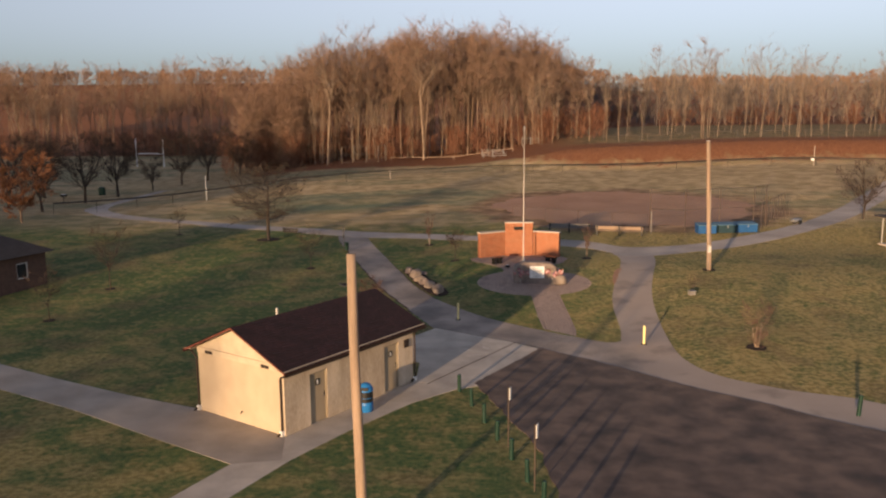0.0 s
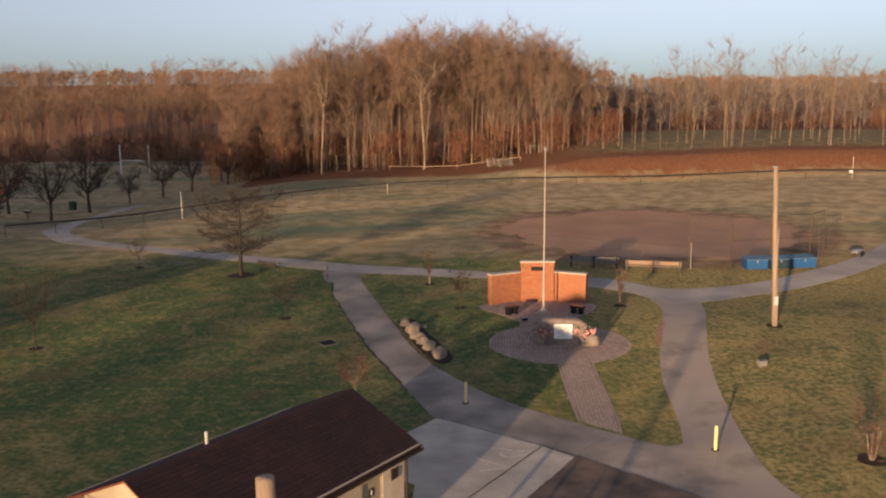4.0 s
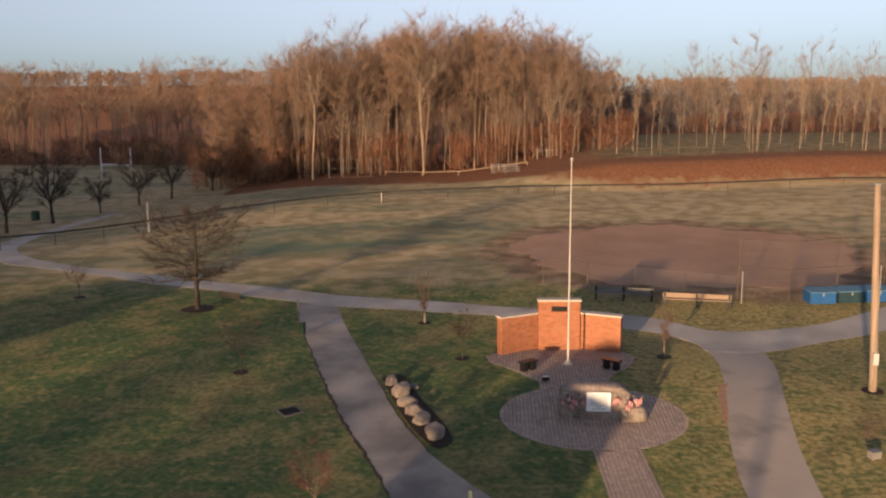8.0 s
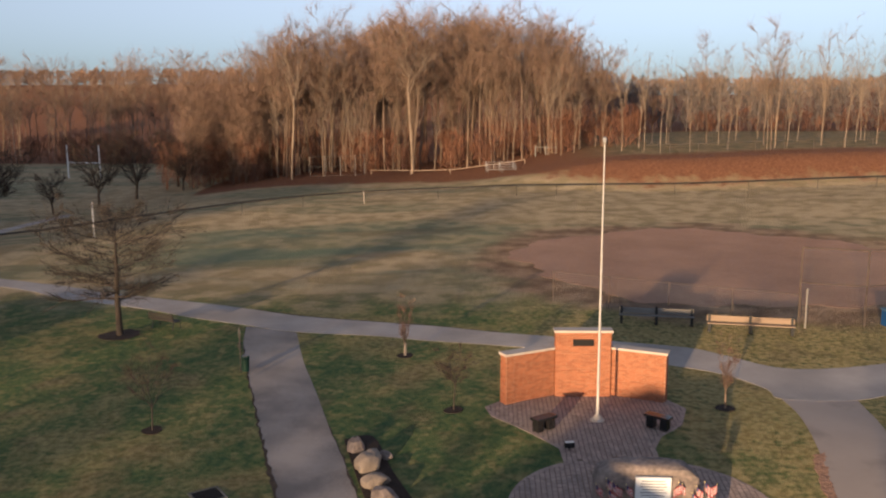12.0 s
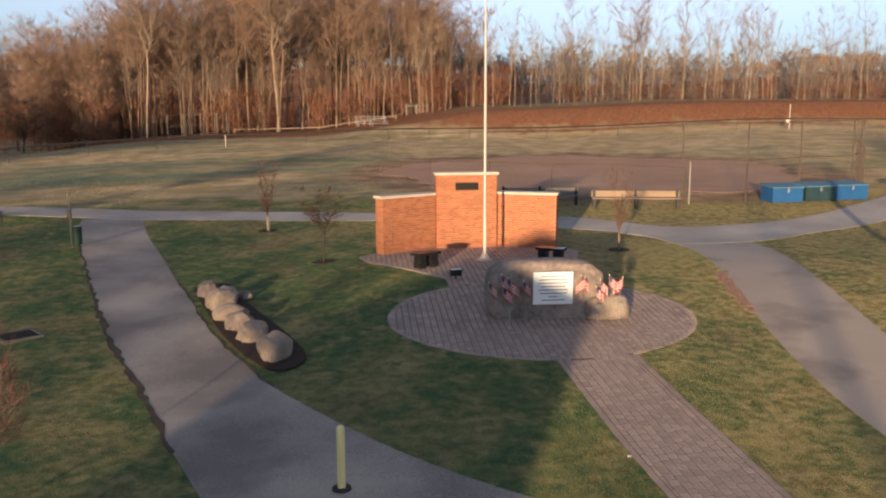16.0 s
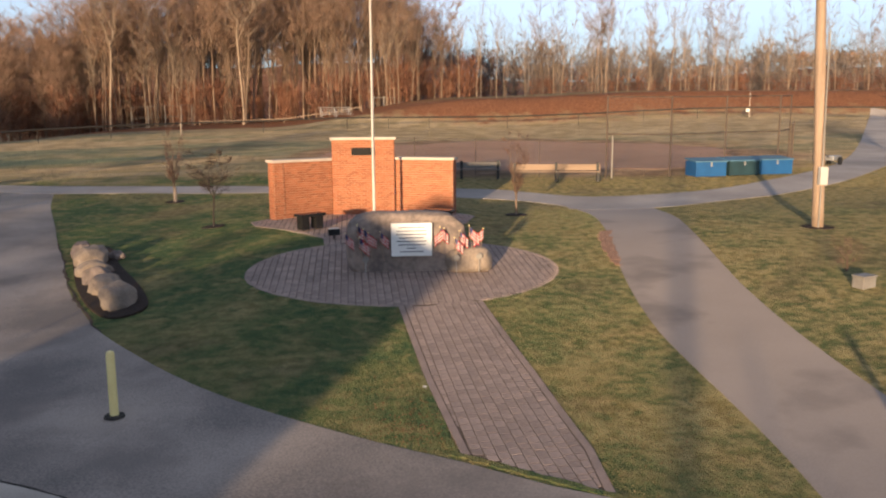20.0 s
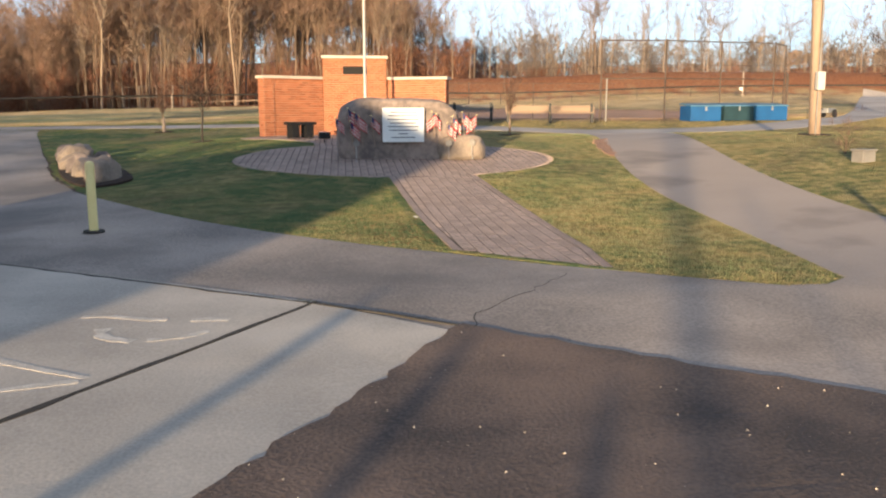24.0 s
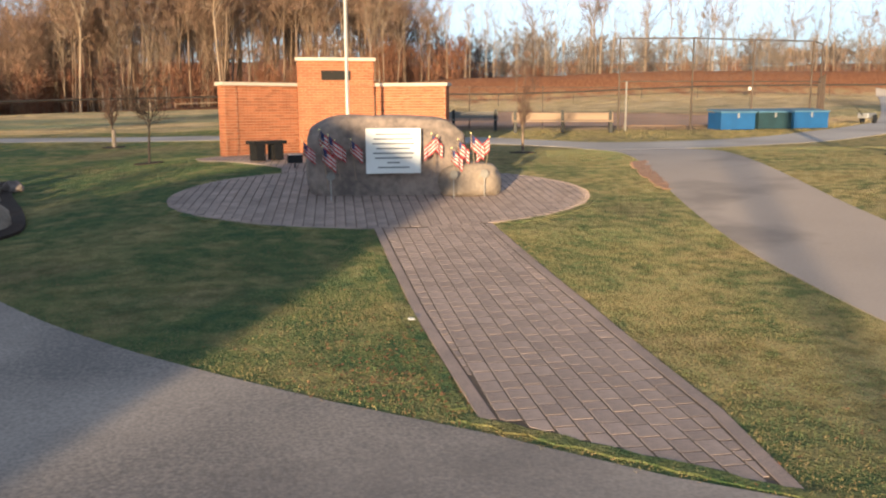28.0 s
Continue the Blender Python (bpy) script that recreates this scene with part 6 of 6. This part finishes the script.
fence("far_fence", [(22.0, 152.0), (60.0, 150.0), (100.0, 146.0)], 1.2, 4.0, 0.035, M_RUSTPOST, "thin dark post fence along the top of the bank", 40.0, (0.95,))
pf = thing("pipe_gate", (8.0, 166.0, gz(8, 166)), "pale grey pipe gate frames in the far grass", "gate")
for x in (0.0, 1.6, 3.2):
    part("post", atube([(x, 0, 0), (x, 0, 1.7)], 0.09, 6), M_DULLSTEEL, pf)
part("rail", atube([(0, 0, 1.5), (3.2, 0, 1.5)], 0.06, 6), M_DULLSTEEL, pf)
cn = thing("trash_can", (-57.4, 125.5, gz(-57.4, 125.5)), "dark green park trash can under the trees", "trash can")
part("drum", atube([(0, 0, 0), (0, 0, 1.1), (0, 0, 1.25)], [0.5, 0.52, 0.3], 14), M_GREENPOST, cn)
gr = thing("charcoal_grill", (-58.2, 115.6, gz(-58.2, 115.6)), "black park grill with a pale top on a post", "grill")
part("post", atube([(0, 0, 0), (0, 0, 0.8)], 0.06, 8), M_BLACK, gr)
part("firebox", abox((-0.35, -0.3, 0.8), (0.35, 0.3, 1.1), 0.02), M_BLACK, gr)
part("grate", abox((-0.3, -0.28, 1.102), (0.3, 0.2, 1.13), 0.0), M_WHITE, gr)
hy = thing("line_chalker", (30.6, 80.3, gz(30.6, 80.3)), "small grey field cart lying on the grass", "cart", rz=35)
part("tray", abox((-0.5, -0.25, 0.25), (0.5, 0.25, 0.5), 0.03), M_GALV, hy)
for y in (-0.3, 0.3):
    part("wheel", atube([(0.2, y - 0.05, 0.22), (0.2, y + 0.05, 0.22)], 0.22, 14), M_BLACK, hy)
part("handle", atube([(-0.5, 0, 0.4), (-1.3, 0, 0.75)], 0.025, 6), M_BLACK, hy)

# ---- dark house at the lawn's far side ----
hs = thing("park_house", (-32.0, 49.9, gz(-32.0, 49.9)), "dark brown brick building with white windows and dark roof", "house", rz=70)
M_DARKBRICK = mat("dark_brown_brick", (0.15, 0.085, 0.06), (0.09, 0.052, 0.04), 3, 25, 0.9, bump=0.3)
M_DARKROOF = mat("charcoal_shingle", (0.05, 0.042, 0.042), None, 2, 25, 0.9)
M_GLASS = mat("dark_window_glass", (0.03, 0.035, 0.045), None, 1, 5, 0.1, bump=0.0)
HW = [(3.6, 4.5, 0.9, 2.0), (6.6, 7.5, 0.9, 2.0)]
part("front_wall", wall_with_holes(0, 9.0, 2.6, HW, 0.25, "x"), M_DARKBRICK, hs)
for a, b in ((0, 0.25), (8.75, 9.0)):
    part("side_wall", abox((a, 0.25, 0), (b, 7.0, 2.6)), M_DARKBRICK, hs)
part("back_wall", abox((0.25, 6.75, 0), (8.75, 7.0, 2.6)), M_DARKBRICK, hs)
for a, b, c, d in HW:
    w = part("window_frame", wall_with_holes(a, b, d - c, [(a + 0.07, b - 0.07, 0.07, d - c - 0.07)], 0.08, "x"), M_WHITE, hs)
    w.location = (0, 0.06, c)
    part("pane", abox((a + 0.07, 0.03, 0.07), (b - 0.07, 0.05, d - c - 0.07)), M_GLASS, w)
bm = bmesh.new()
rv = [(-0.5, -0.5, 2.55), (9.5, -0.5, 2.55), (9.5, 7.5, 2.55), (-0.5, 7.5, 2.55), (2.5, 3.5, 4.3), (6.5, 3.5, 4.3)]
vs = [bm.verts.new(v) for v in rv]
for f in ((0, 1, 5, 4), (1, 2, 5), (2, 3, 4, 5), (3, 0, 4), (3, 2, 1, 0)):
    bm.faces.new([vs[i] for i in f])
part("roof", bm, M_DARKROOF, hs, "dark hipped shingle roof")

# ---- fenced shelter by the rising path ----
sh = thing("dugout_shelter", (34.0, 70.6, gz(34.0, 70.6)), "dark roofed shelter with pale fence posts", "shelter", rz=12)
part("base", abox((-0.1, -3.6, -0.2), (4.2, 0.3, 0.12), 0.02), M_STONECAP, sh)
for x, y in ((0, 0), (0, -1.7), (0, -3.4), (4, 0), (4, -3.4)):
    part("post", atube([(x, y, 0.1), (x, y, 2.3)], 0.05, 8), M_GALV, sh)
part("roof", abox((-0.5, -3.9, 2.3), (4.6, 0.5, 2.42), 0.02), M_DARKROOF, sh)
part("back_panel", abox((3.9, -3.4, 0.12), (3.98, 0, 2.3)), M_DARKBRICK, sh)


# ---- small pieces: bricks and pavers ----
for m in brick_places:
    o = new("brick", brick_me)
    o.parent = memorial
    o.matrix_local = m
tagged(raw("brickwork", joined_v, joined_f, M_BRICK, memorial), kind="stuff")

PL, PW, PJ = 0.195, 0.148, 0.011


def inside(poly, x, y):
    c = False
    for (x0, y0), (x1, y1) in zip(poly, poly[1:] + poly[:1]):
        if (y0 > y) != (y1 > y) and x < (x1 - x0) * (y - y0) / (y1 - y0) + x0:
            c = not c
    return c


bm = abox((-PL / 2, -PW / 2, -0.03), (PL / 2, PW / 2, 0.022), 0.006)
paver_me = bpy.data.meshes.new("paver")
bm.to_mesh(paver_me)
bm.free()
paver_me.materials.append(M_PAVER)
rp = random.Random(2)


def lay(parent, poly, ang, single=0, skip=(), first=lambda p: p.y, lift=0.0, convex=True):
    """Rows of pavers cut to fit inside poly, each row shifted by part of a piece."""
    ca, sa = math.cos(ang), math.sin(ang)
    loc = [(x * ca + y * sa, -x * sa + y * ca) for x, y in poly]
    v0, v1 = min(p[1] for p in loc), max(p[1] for p in loc)
    rows = int((v1 - v0) / (PW + PJ))
    pitch_v = (v1 - v0) / rows
    places = []

    def clipped(quad):
        """The part of a piece that lies inside the outline (an outline that bulges outward)."""
        out = quad
        for p, q in zip(loc, loc[1:] + loc[:1]):
            ex, ey = q[0] - p[0], q[1] - p[1]
            src, out = out, []
            for i, c in enumerate(src):
                d = src[i - 1]
                sc = ex * (c[1] - p[1]) - ey * (c[0] - p[0])
                sd = ex * (d[1] - p[1]) - ey * (d[0] - p[0])
                if (sc >= 0) != (sd >= 0):
                    t = sd / (sd - sc)
                    out.append((d[0] + (c[0] - d[0]) * t, d[1] + (c[1] - d[1]) * t))
                if sc >= 0:
                    out.append(c)
            if not out:
                return out
        return out

    area2 = sum(p[0] * q[1] - q[0] * p[1] for p, q in zip(loc, loc[1:] + loc[:1]))
    if area2 < 0:
        loc.reverse()
    u0, u1 = min(p[0] for p in loc), max(p[0] for p in loc)
    h = pitch_v * PW / (PW + PJ) / 2
    for r in range(rows):
        v = v0 + (r + 0.5) * pitch_v
        u = u0 - rp.uniform(0, PL)
        while u < u1:
            ln = rp.choice((PL * 0.72, PL, PL, PL * 1.18))
            a, b = u, u + ln
            u += ln + PJ
            uc = (a + b) / 2
            x, y = uc * ca - v * sa, uc * sa + v * ca
            if any(inside(q, x, y) for q in skip):
                continue
            rect = [(a, v - h), (b, v - h), (b, v + h), (a, v + h)]
            if convex:
                cut = clipped(rect)
            else:
                cut = rect if inside(poly, x, y) else []
            size = sum(p[0] * q[1] - q[0] * p[1] for p, q in zip(cut, cut[1:] + cut[:1])) / 2
            if size < 0.006:
                continue
            hx = (gz(x + 0.2, y) - gz(x - 0.2, y)) / 0.4
            hy = (gz(x, y + 0.2) - gz(x, y - 0.2)) / 0.4
            m = Matrix.Translation((x, y, gz(x, y) - 0.0112 + lift + rp.uniform(-0.0008, 0.0008))) @ Euler((math.atan(hy), -math.atan(hx), 0)).to_matrix().to_4x4() @ Matrix.Rotation(ang + rp.uniform(-0.012, 0.012), 4, "Z")
            whole = size > 0.985 * ln * 2 * h
            if whole:
                m = m @ Matrix.Diagonal((ln / PL, pitch_v / (PW + PJ), 1, 1))
            quad = None if whole else [(p[0] - uc, p[1] - v) for p in cut]
            places.append((first(Vector((x, y))) + (0 if whole else 1000), m, quad))
    places.sort(key=lambda t: t[0])
    single = min(single, sum(1 for p in places if p[2] is None))
    for _, m, _q in places[:single]:
        o = new("paver", paver_me)
        o.parent = parent
        o.matrix_local = m
    vs, fs = [], []
    a, b, bv = PL / 2, PW / 2, 0.006
    shape = [(-a, -b, 0.0), (a, -b, 0.0), (a, b, 0.0), (-a, b, 0.0), (-a + bv, -b + bv, 0.022), (a - bv, -b + bv, 0.022), (a - bv, b - bv, 0.022), (-a + bv, b - bv, 0.022)]
    for _, m, quad in places[single:]:
        o = len(vs)
        if quad is None:
            vs.extend(tuple(m @ Vector(p)) for p in shape)
            n = 4
        else:
            n = len(quad)
            cx, cy = sum(p[0] for p in quad) / n, sum(p[1] for p in quad) / n
            vs.extend(tuple(m @ Vector((p[0], p[1], 0.0))) for p in quad)
            vs.extend(tuple(m @ Vector((p[0] + (cx - p[0]) * 0.06, p[1] + (cy - p[1]) * 0.06, 0.022))) for p in quad)
        fs.append(tuple(o + n + k for k in range(n)))
        fs.extend((o + k, o + (k + 1) % n, o + n + (k + 1) % n, o + n + k) for k in range(n))
    if fs:
        tagged(raw("pavers", vs, fs, M_PAVER, parent), kind="stuff")


def kerb_course(parent, poly, closed=True, skip=()):
    """A border course of pavers set along the outline."""
    pts = list(poly) + ([poly[0]] if closed else [])
    vs, fs = [], []
    a, b, bv = 0.5, 0.07, 0.006
    for p, q in zip(pts, pts[1:]):
        d = Vector((q[0] - p[0], q[1] - p[1]))
        n = max(1, round(d.length / PL))
        ang = math.atan2(d.y, d.x)
        for k in range(n):
            c = Vector(p) + d * ((k + 0.5) / n)
            if any(inside(w, c.x, c.y) for w in skip):
                continue
            L = d.length / n - 0.007
            m = Matrix.Translation((c.x, c.y, gz(c.x, c.y) - 0.0112 + rp.uniform(-0.0005, 0.0005))) @ Matrix.Rotation(ang, 4, "Z") @ Matrix.Diagonal((L, 1, 1, 1))
            o = len(vs)
            vs.extend(tuple(m @ Vector(w)) for w in ((-a, -b, -0.03), (a, -b, -0.03), (a, b, -0.03), (-a, b, -0.03), (-a, -b + bv, 0.022), (a, -b + bv, 0.022), (a, b - bv, 0.022), (-a, b - bv, 0.022)))
            fs.extend([(o + 4, o + 5, o + 6, o + 7), (o, o + 1, o + 5, o + 4), (o + 1, o + 2, o + 6, o + 5), (o + 2, o + 3, o + 7, o + 6), (o + 3, o, o + 4, o + 7)])
    tagged(raw("border_course", vs, fs, M_PAVER, parent, "border course of pavers"), kind="stuff")


kerb_course(plaza, PLAZA, True, (WALKWAY, APRON))
kerb_course(apron, APRON, True, (PLAZA,))
EDGE_L, EDGE_R = [(5.19, 54.35), (5.40, 50.3), (5.62, 47.53)], [(7.28, 46.22), (7.38, 47.5), (7.26, 50.3), (7.0, 54.45)]
for line, sgn in ((EDGE_L, 1), (EDGE_R[::-1], -1)):
    line = [(x + sgn * 0.055, y) for x, y in line]
    tagged(part("edging", drape(strip(line, 0.11, 0), 0.0118, 1.0, 0.06), M_EDGING, walkway), "smooth concrete edging strip")
INNER = [(x + (0.13 if x < 6.2 else -0.13), y) for x, y in WALKWAY]
lay(walkway, INNER, math.radians(92.2), 300, (PLAZA,))
lay(plaza, PLAZA, math.radians(90), 300)
lay(apron, APRON, math.radians(90), 0, (PLAZA,), convex=False)


# ---- grass blades on the lawns that are passed nearest ----
def blades(count, area, seed, hmin, hmax, keep, material=None, wmin=0.002, wmax=0.005):
    rnd = np.random.default_rng(seed)
    x, y = rnd.uniform(area[0], area[1], count), rnd.uniform(area[2], area[3], count)
    ok = keep(x, y)
    x, y = x[ok], y[ok]
    n = len(x)
    z = G(x, y)
    a, h, w = rnd.uniform(0, math.tau, n), rnd.uniform(hmin, hmax, n), rnd.uniform(wmin, wmax, n)
    lx, ly = rnd.normal(0, 0.45, n) * h, rnd.normal(0, 0.45, n) * h
    v = np.empty((n, 3, 3))
    v[:, 0] = np.stack([x - np.cos(a) * w, y - np.sin(a) * w, z - 0.01], -1)
    v[:, 1] = np.stack([x + np.cos(a) * w, y + np.sin(a) * w, z - 0.01], -1)
    v[:, 2] = np.stack([x + lx, y + ly, z + h], -1)
    me = bpy.data.meshes.new("grass_blades")
    me.vertices.add(n * 3)
    me.vertices.foreach_set("co", v.ravel())
    me.loops.add(n * 3)
    me.loops.foreach_set("vertex_index", np.arange(n * 3, dtype=np.int32))
    me.polygons.add(n)
    me.polygons.foreach_set("loop_start", np.arange(n, dtype=np.int32) * 3)
    me.polygons.foreach_set("loop_total", np.full(n, 3, dtype=np.int32))
    me.update(calc_edges=True)
    me.materials.append(material or M_BLADE)
    return me


def grid_mask(polys, x0, x1, y0, y1, res=0.1):
    """A raster of the plan that is true on paving."""
    nxm, nym = int((x1 - x0) / res), int((y1 - y0) / res)
    yy, xx = np.meshgrid(y0 + (np.arange(nym) + 0.5) * res, x0 + (np.arange(nxm) + 0.5) * res, indexing="ij")
    out = np.zeros((nym, nxm), bool)
    for poly in polys:
        c = np.zeros_like(out)
        for (ax, ay), (bx, by) in zip(poly, poly[1:] + poly[:1]):
            if ay == by:
                continue
            c ^= ((ay > yy) != (by > yy)) & (xx < (bx - ax) * (yy - ay) / (by - ay) + ax)
        out |= c
    return out


MASK_AREA = (-6.0, 24.0, 40.0, 72.0)
paved = grid_mask([walk_poly, PLAZA, WALKWAY, APRON, ASPH, BED, SLAB, SIDEWALK, smooth_line(UP_IN, 4) + smooth_line(UP_LOW, 4)], *MASK_AREA)


def on_lawn(x, y):
    i = np.clip(((y - MASK_AREA[2]) / 0.1).astype(int), 0, paved.shape[0] - 1)
    j = np.clip(((x - MASK_AREA[0]) / 0.1).astype(int), 0, paved.shape[1] - 1)
    return ~paved[i, j]


top = thing("grass", (0, 0, 0), "short green and straw-coloured grass blades", "grass", kind="stuff")
for cnt, area, seed in ((150000, (-0.5, 10.5, 44.5, 54.0), 1), (100000, (-5.0, 12.5, 54.0, 66.0), 2), (70000, (10.0, 23.0, 40.0, 66.0), 3)):
    o = new("blades", blades(cnt, area, seed, 0.010, 0.024, on_lawn))
    o.parent = top
    tagged(o, kind="stuff")




def near_line(line, lo, hi):
    """Keeps lawn points between lo and hi beside a line, thinning outward."""
    def keep(x, y):
        best = np.full(len(x), 99.0)
        for (ax, ay), (bx, by) in zip(line, line[1:]):
            dx, dy = bx - ax, by - ay
            t = np.clip(((x - ax) * dx + (y - ay) * dy) / (dx * dx + dy * dy), 0, 1)
            best = np.minimum(best, np.hypot(x - ax - t * dx, y - ay - t * dy))
        r = np.random.default_rng(77).random(len(x))
        return on_lawn(x, y) & (best < lo + (hi - lo) * r * r)
    return keep


# dry patches, with extra straw to the right imitating sunlit grass
def dry_and_lit_spots(x, y):
    r = np.random.default_rng(78).random(len(x))
    f = 0.5 + 0.25 * np.sin(1.9 * x + 1.3 * np.sin(1.1 * y)) + 0.25 * np.sin(2.3 * y + 1.7 * np.sin(0.8 * x))
    return on_lawn(x, y) & (r < 0.8 * f * f + 0.08 + 0.30 * sstep(5.5, 8.5, x)) & (f + 0.25 * sstep(5, 8, x) > 0.30)


for cnt, area, seed, hi, keep in ((190000, (-0.5, 12.0, 44.5, 54.0), 21, 0.032, dry_and_lit_spots), (130000, (3.0, 23.0, 40.0, 66.0), 22, 0.035, dry_and_lit_spots), (50000, (1.0, 9.6, 45.0, 52.5), 23, 0.040, near_line([(1.6, 50.6), (2.65, 49.55), (3.6, 48.76), (4.6, 48.0), (5.6, 47.32), (6.6, 46.52), (7.2, 46.15), (7.8, 45.7), (8.7, 45.15), (9.5, 45.15)], 0.10, 0.75)), (26000, (4.7, 8.0, 46.0, 55.0), 24, 0.035, near_line(EDGE_L, 0.06, 0.6)), (26000, (4.7, 8.0, 46.0, 55.0), 25, 0.035, near_line(EDGE_R, 0.06, 0.5))):
    o = new("straw", blades(cnt, area, seed, 0.008, hi * 0.72, keep, M_STRAW))
    o.parent = top
    tagged(o, kind="stuff")
clay = grid_mask([INFIELD, smooth_line(UP_IN, 4) + smooth_line(UP_LOW, 4)], -60.0, 80.0, 60.0, 140.0, 0.25)


def on_field(x, y):
    i = np.clip(((y - 60.0) / 0.25).astype(int), 0, clay.shape[0] - 1)
    j = np.clip(((x + 60.0) / 0.25).astype(int), 0, clay.shape[1] - 1)
    return ~clay[i, j] & (y > 70 - 0.0 * x)


field = thing("field_grass", (0, 0, 0), "short straw and green turf of the playing field", "grass", kind="stuff")
for cnt, area, seed in ((130000, (-34.0, 48.0, 71.0, 100.0), 31), (90000, (-50.0, 70.0, 100.0, 134.0), 32)):
    o = new("blades", blades(cnt, area, seed, 0.008, 0.024, on_field, M_GROUND, 0.03, 0.06))
    o.parent = field
    tagged(o, kind="stuff")

# ---- grit on the lot ----
rg = np.random.default_rng(5)
gv, gf = [], []
for k in range(1600):
    x, y = rg.uniform(1.5, 12.0), rg.uniform(33.0, 44.0)
    if not inside(ASPH, x, y) or (y - 38.0) < -abs(rg.normal(0, 4)):
        continue
    r = 0.004 + 0.010 * rg.random() ** 4
    o, z = len(gv), gz(x, y) + 0.024
    for a in range(3):
        ang = a * math.tau / 3 + rg.random()
        gv.append((x + r * math.cos(ang), y + r * math.sin(ang), z))
    gv.append((x, y, z + r * 1.1))
    gf.extend([(o, o + 1, o + 3), (o + 1, o + 2, o + 3), (o + 2, o, o + 3)])
tagged(raw("grit", gv, gf, M_STONECAP), "pale loose grit on the asphalt", "grit", kind="stuff")
# dark soil along the path's edges, its tone standing partly for shade
for k, (line, w) in enumerate(((MAIN_L[4:10], 0.24), (MAIN_L[1:5], 0.14), (MAIN_R[5:10], 0.10), ([(-11.8, 79.1), (-8.6, 77.45), (-2.0, 75.55), (1.6, 74.15)], 0.14))):
    tagged(part("soil_edge", drape(strip(ragged(line, 0.3, 0.05, 20 + k), w * 0.5, 0, 30 + k, 0.6), 0.0145, 1.0, 0.03), M_SOIL), "dark soil at the path's edge, partly shade in its colour", "soil", kind="stuff")
# fallen leaves caught in the grass beside the walkway
rl2 = np.random.default_rng(15)
lv, lf = [], []
for k in range(900):
    x, y = rl2.normal(5.0, 0.45), rl2.normal(48.6, 0.75)
    if k % 3 == 0:
        x, y = rl2.uniform(1.0, 12.0), rl2.uniform(45.6, 56.0)
    if not on_lawn(np.array([x]), np.array([y]))[0]:
        continue
    r, a, o = rl2.uniform(0.010, 0.024), rl2.uniform(0, math.tau), len(lv)
    z = gz(x, y) + rl2.uniform(0.012, 0.022)
    for q, w, t in ((0, 1.0, 0.0), (1.6, 0.6, 0.006), (3.1, 1.0, rl2.uniform(0, 0.012)), (4.7, 0.6, 0.004)):
        lv.append((x + r * w * math.cos(a + q), y + r * w * math.sin(a + q), z + t))
    lf.append((o, o + 1, o + 2, o + 3))
tagged(raw("leaf_litter", lv, lf, M_ORANGE), "small dead brown leaves lying in the grass", "leaves", kind="stuff")
bt = part("litter_scrap", abox((-0.03, -0.022, 0.0), (0.03, 0.022, 0.010), 0.004, pose(5.35, 49.9, gz(5.35, 49.9) + 0.04, 8, 5, 30)), M_WHITE)
tagged(bt, "small white scrap of litter in the grass", "litter")
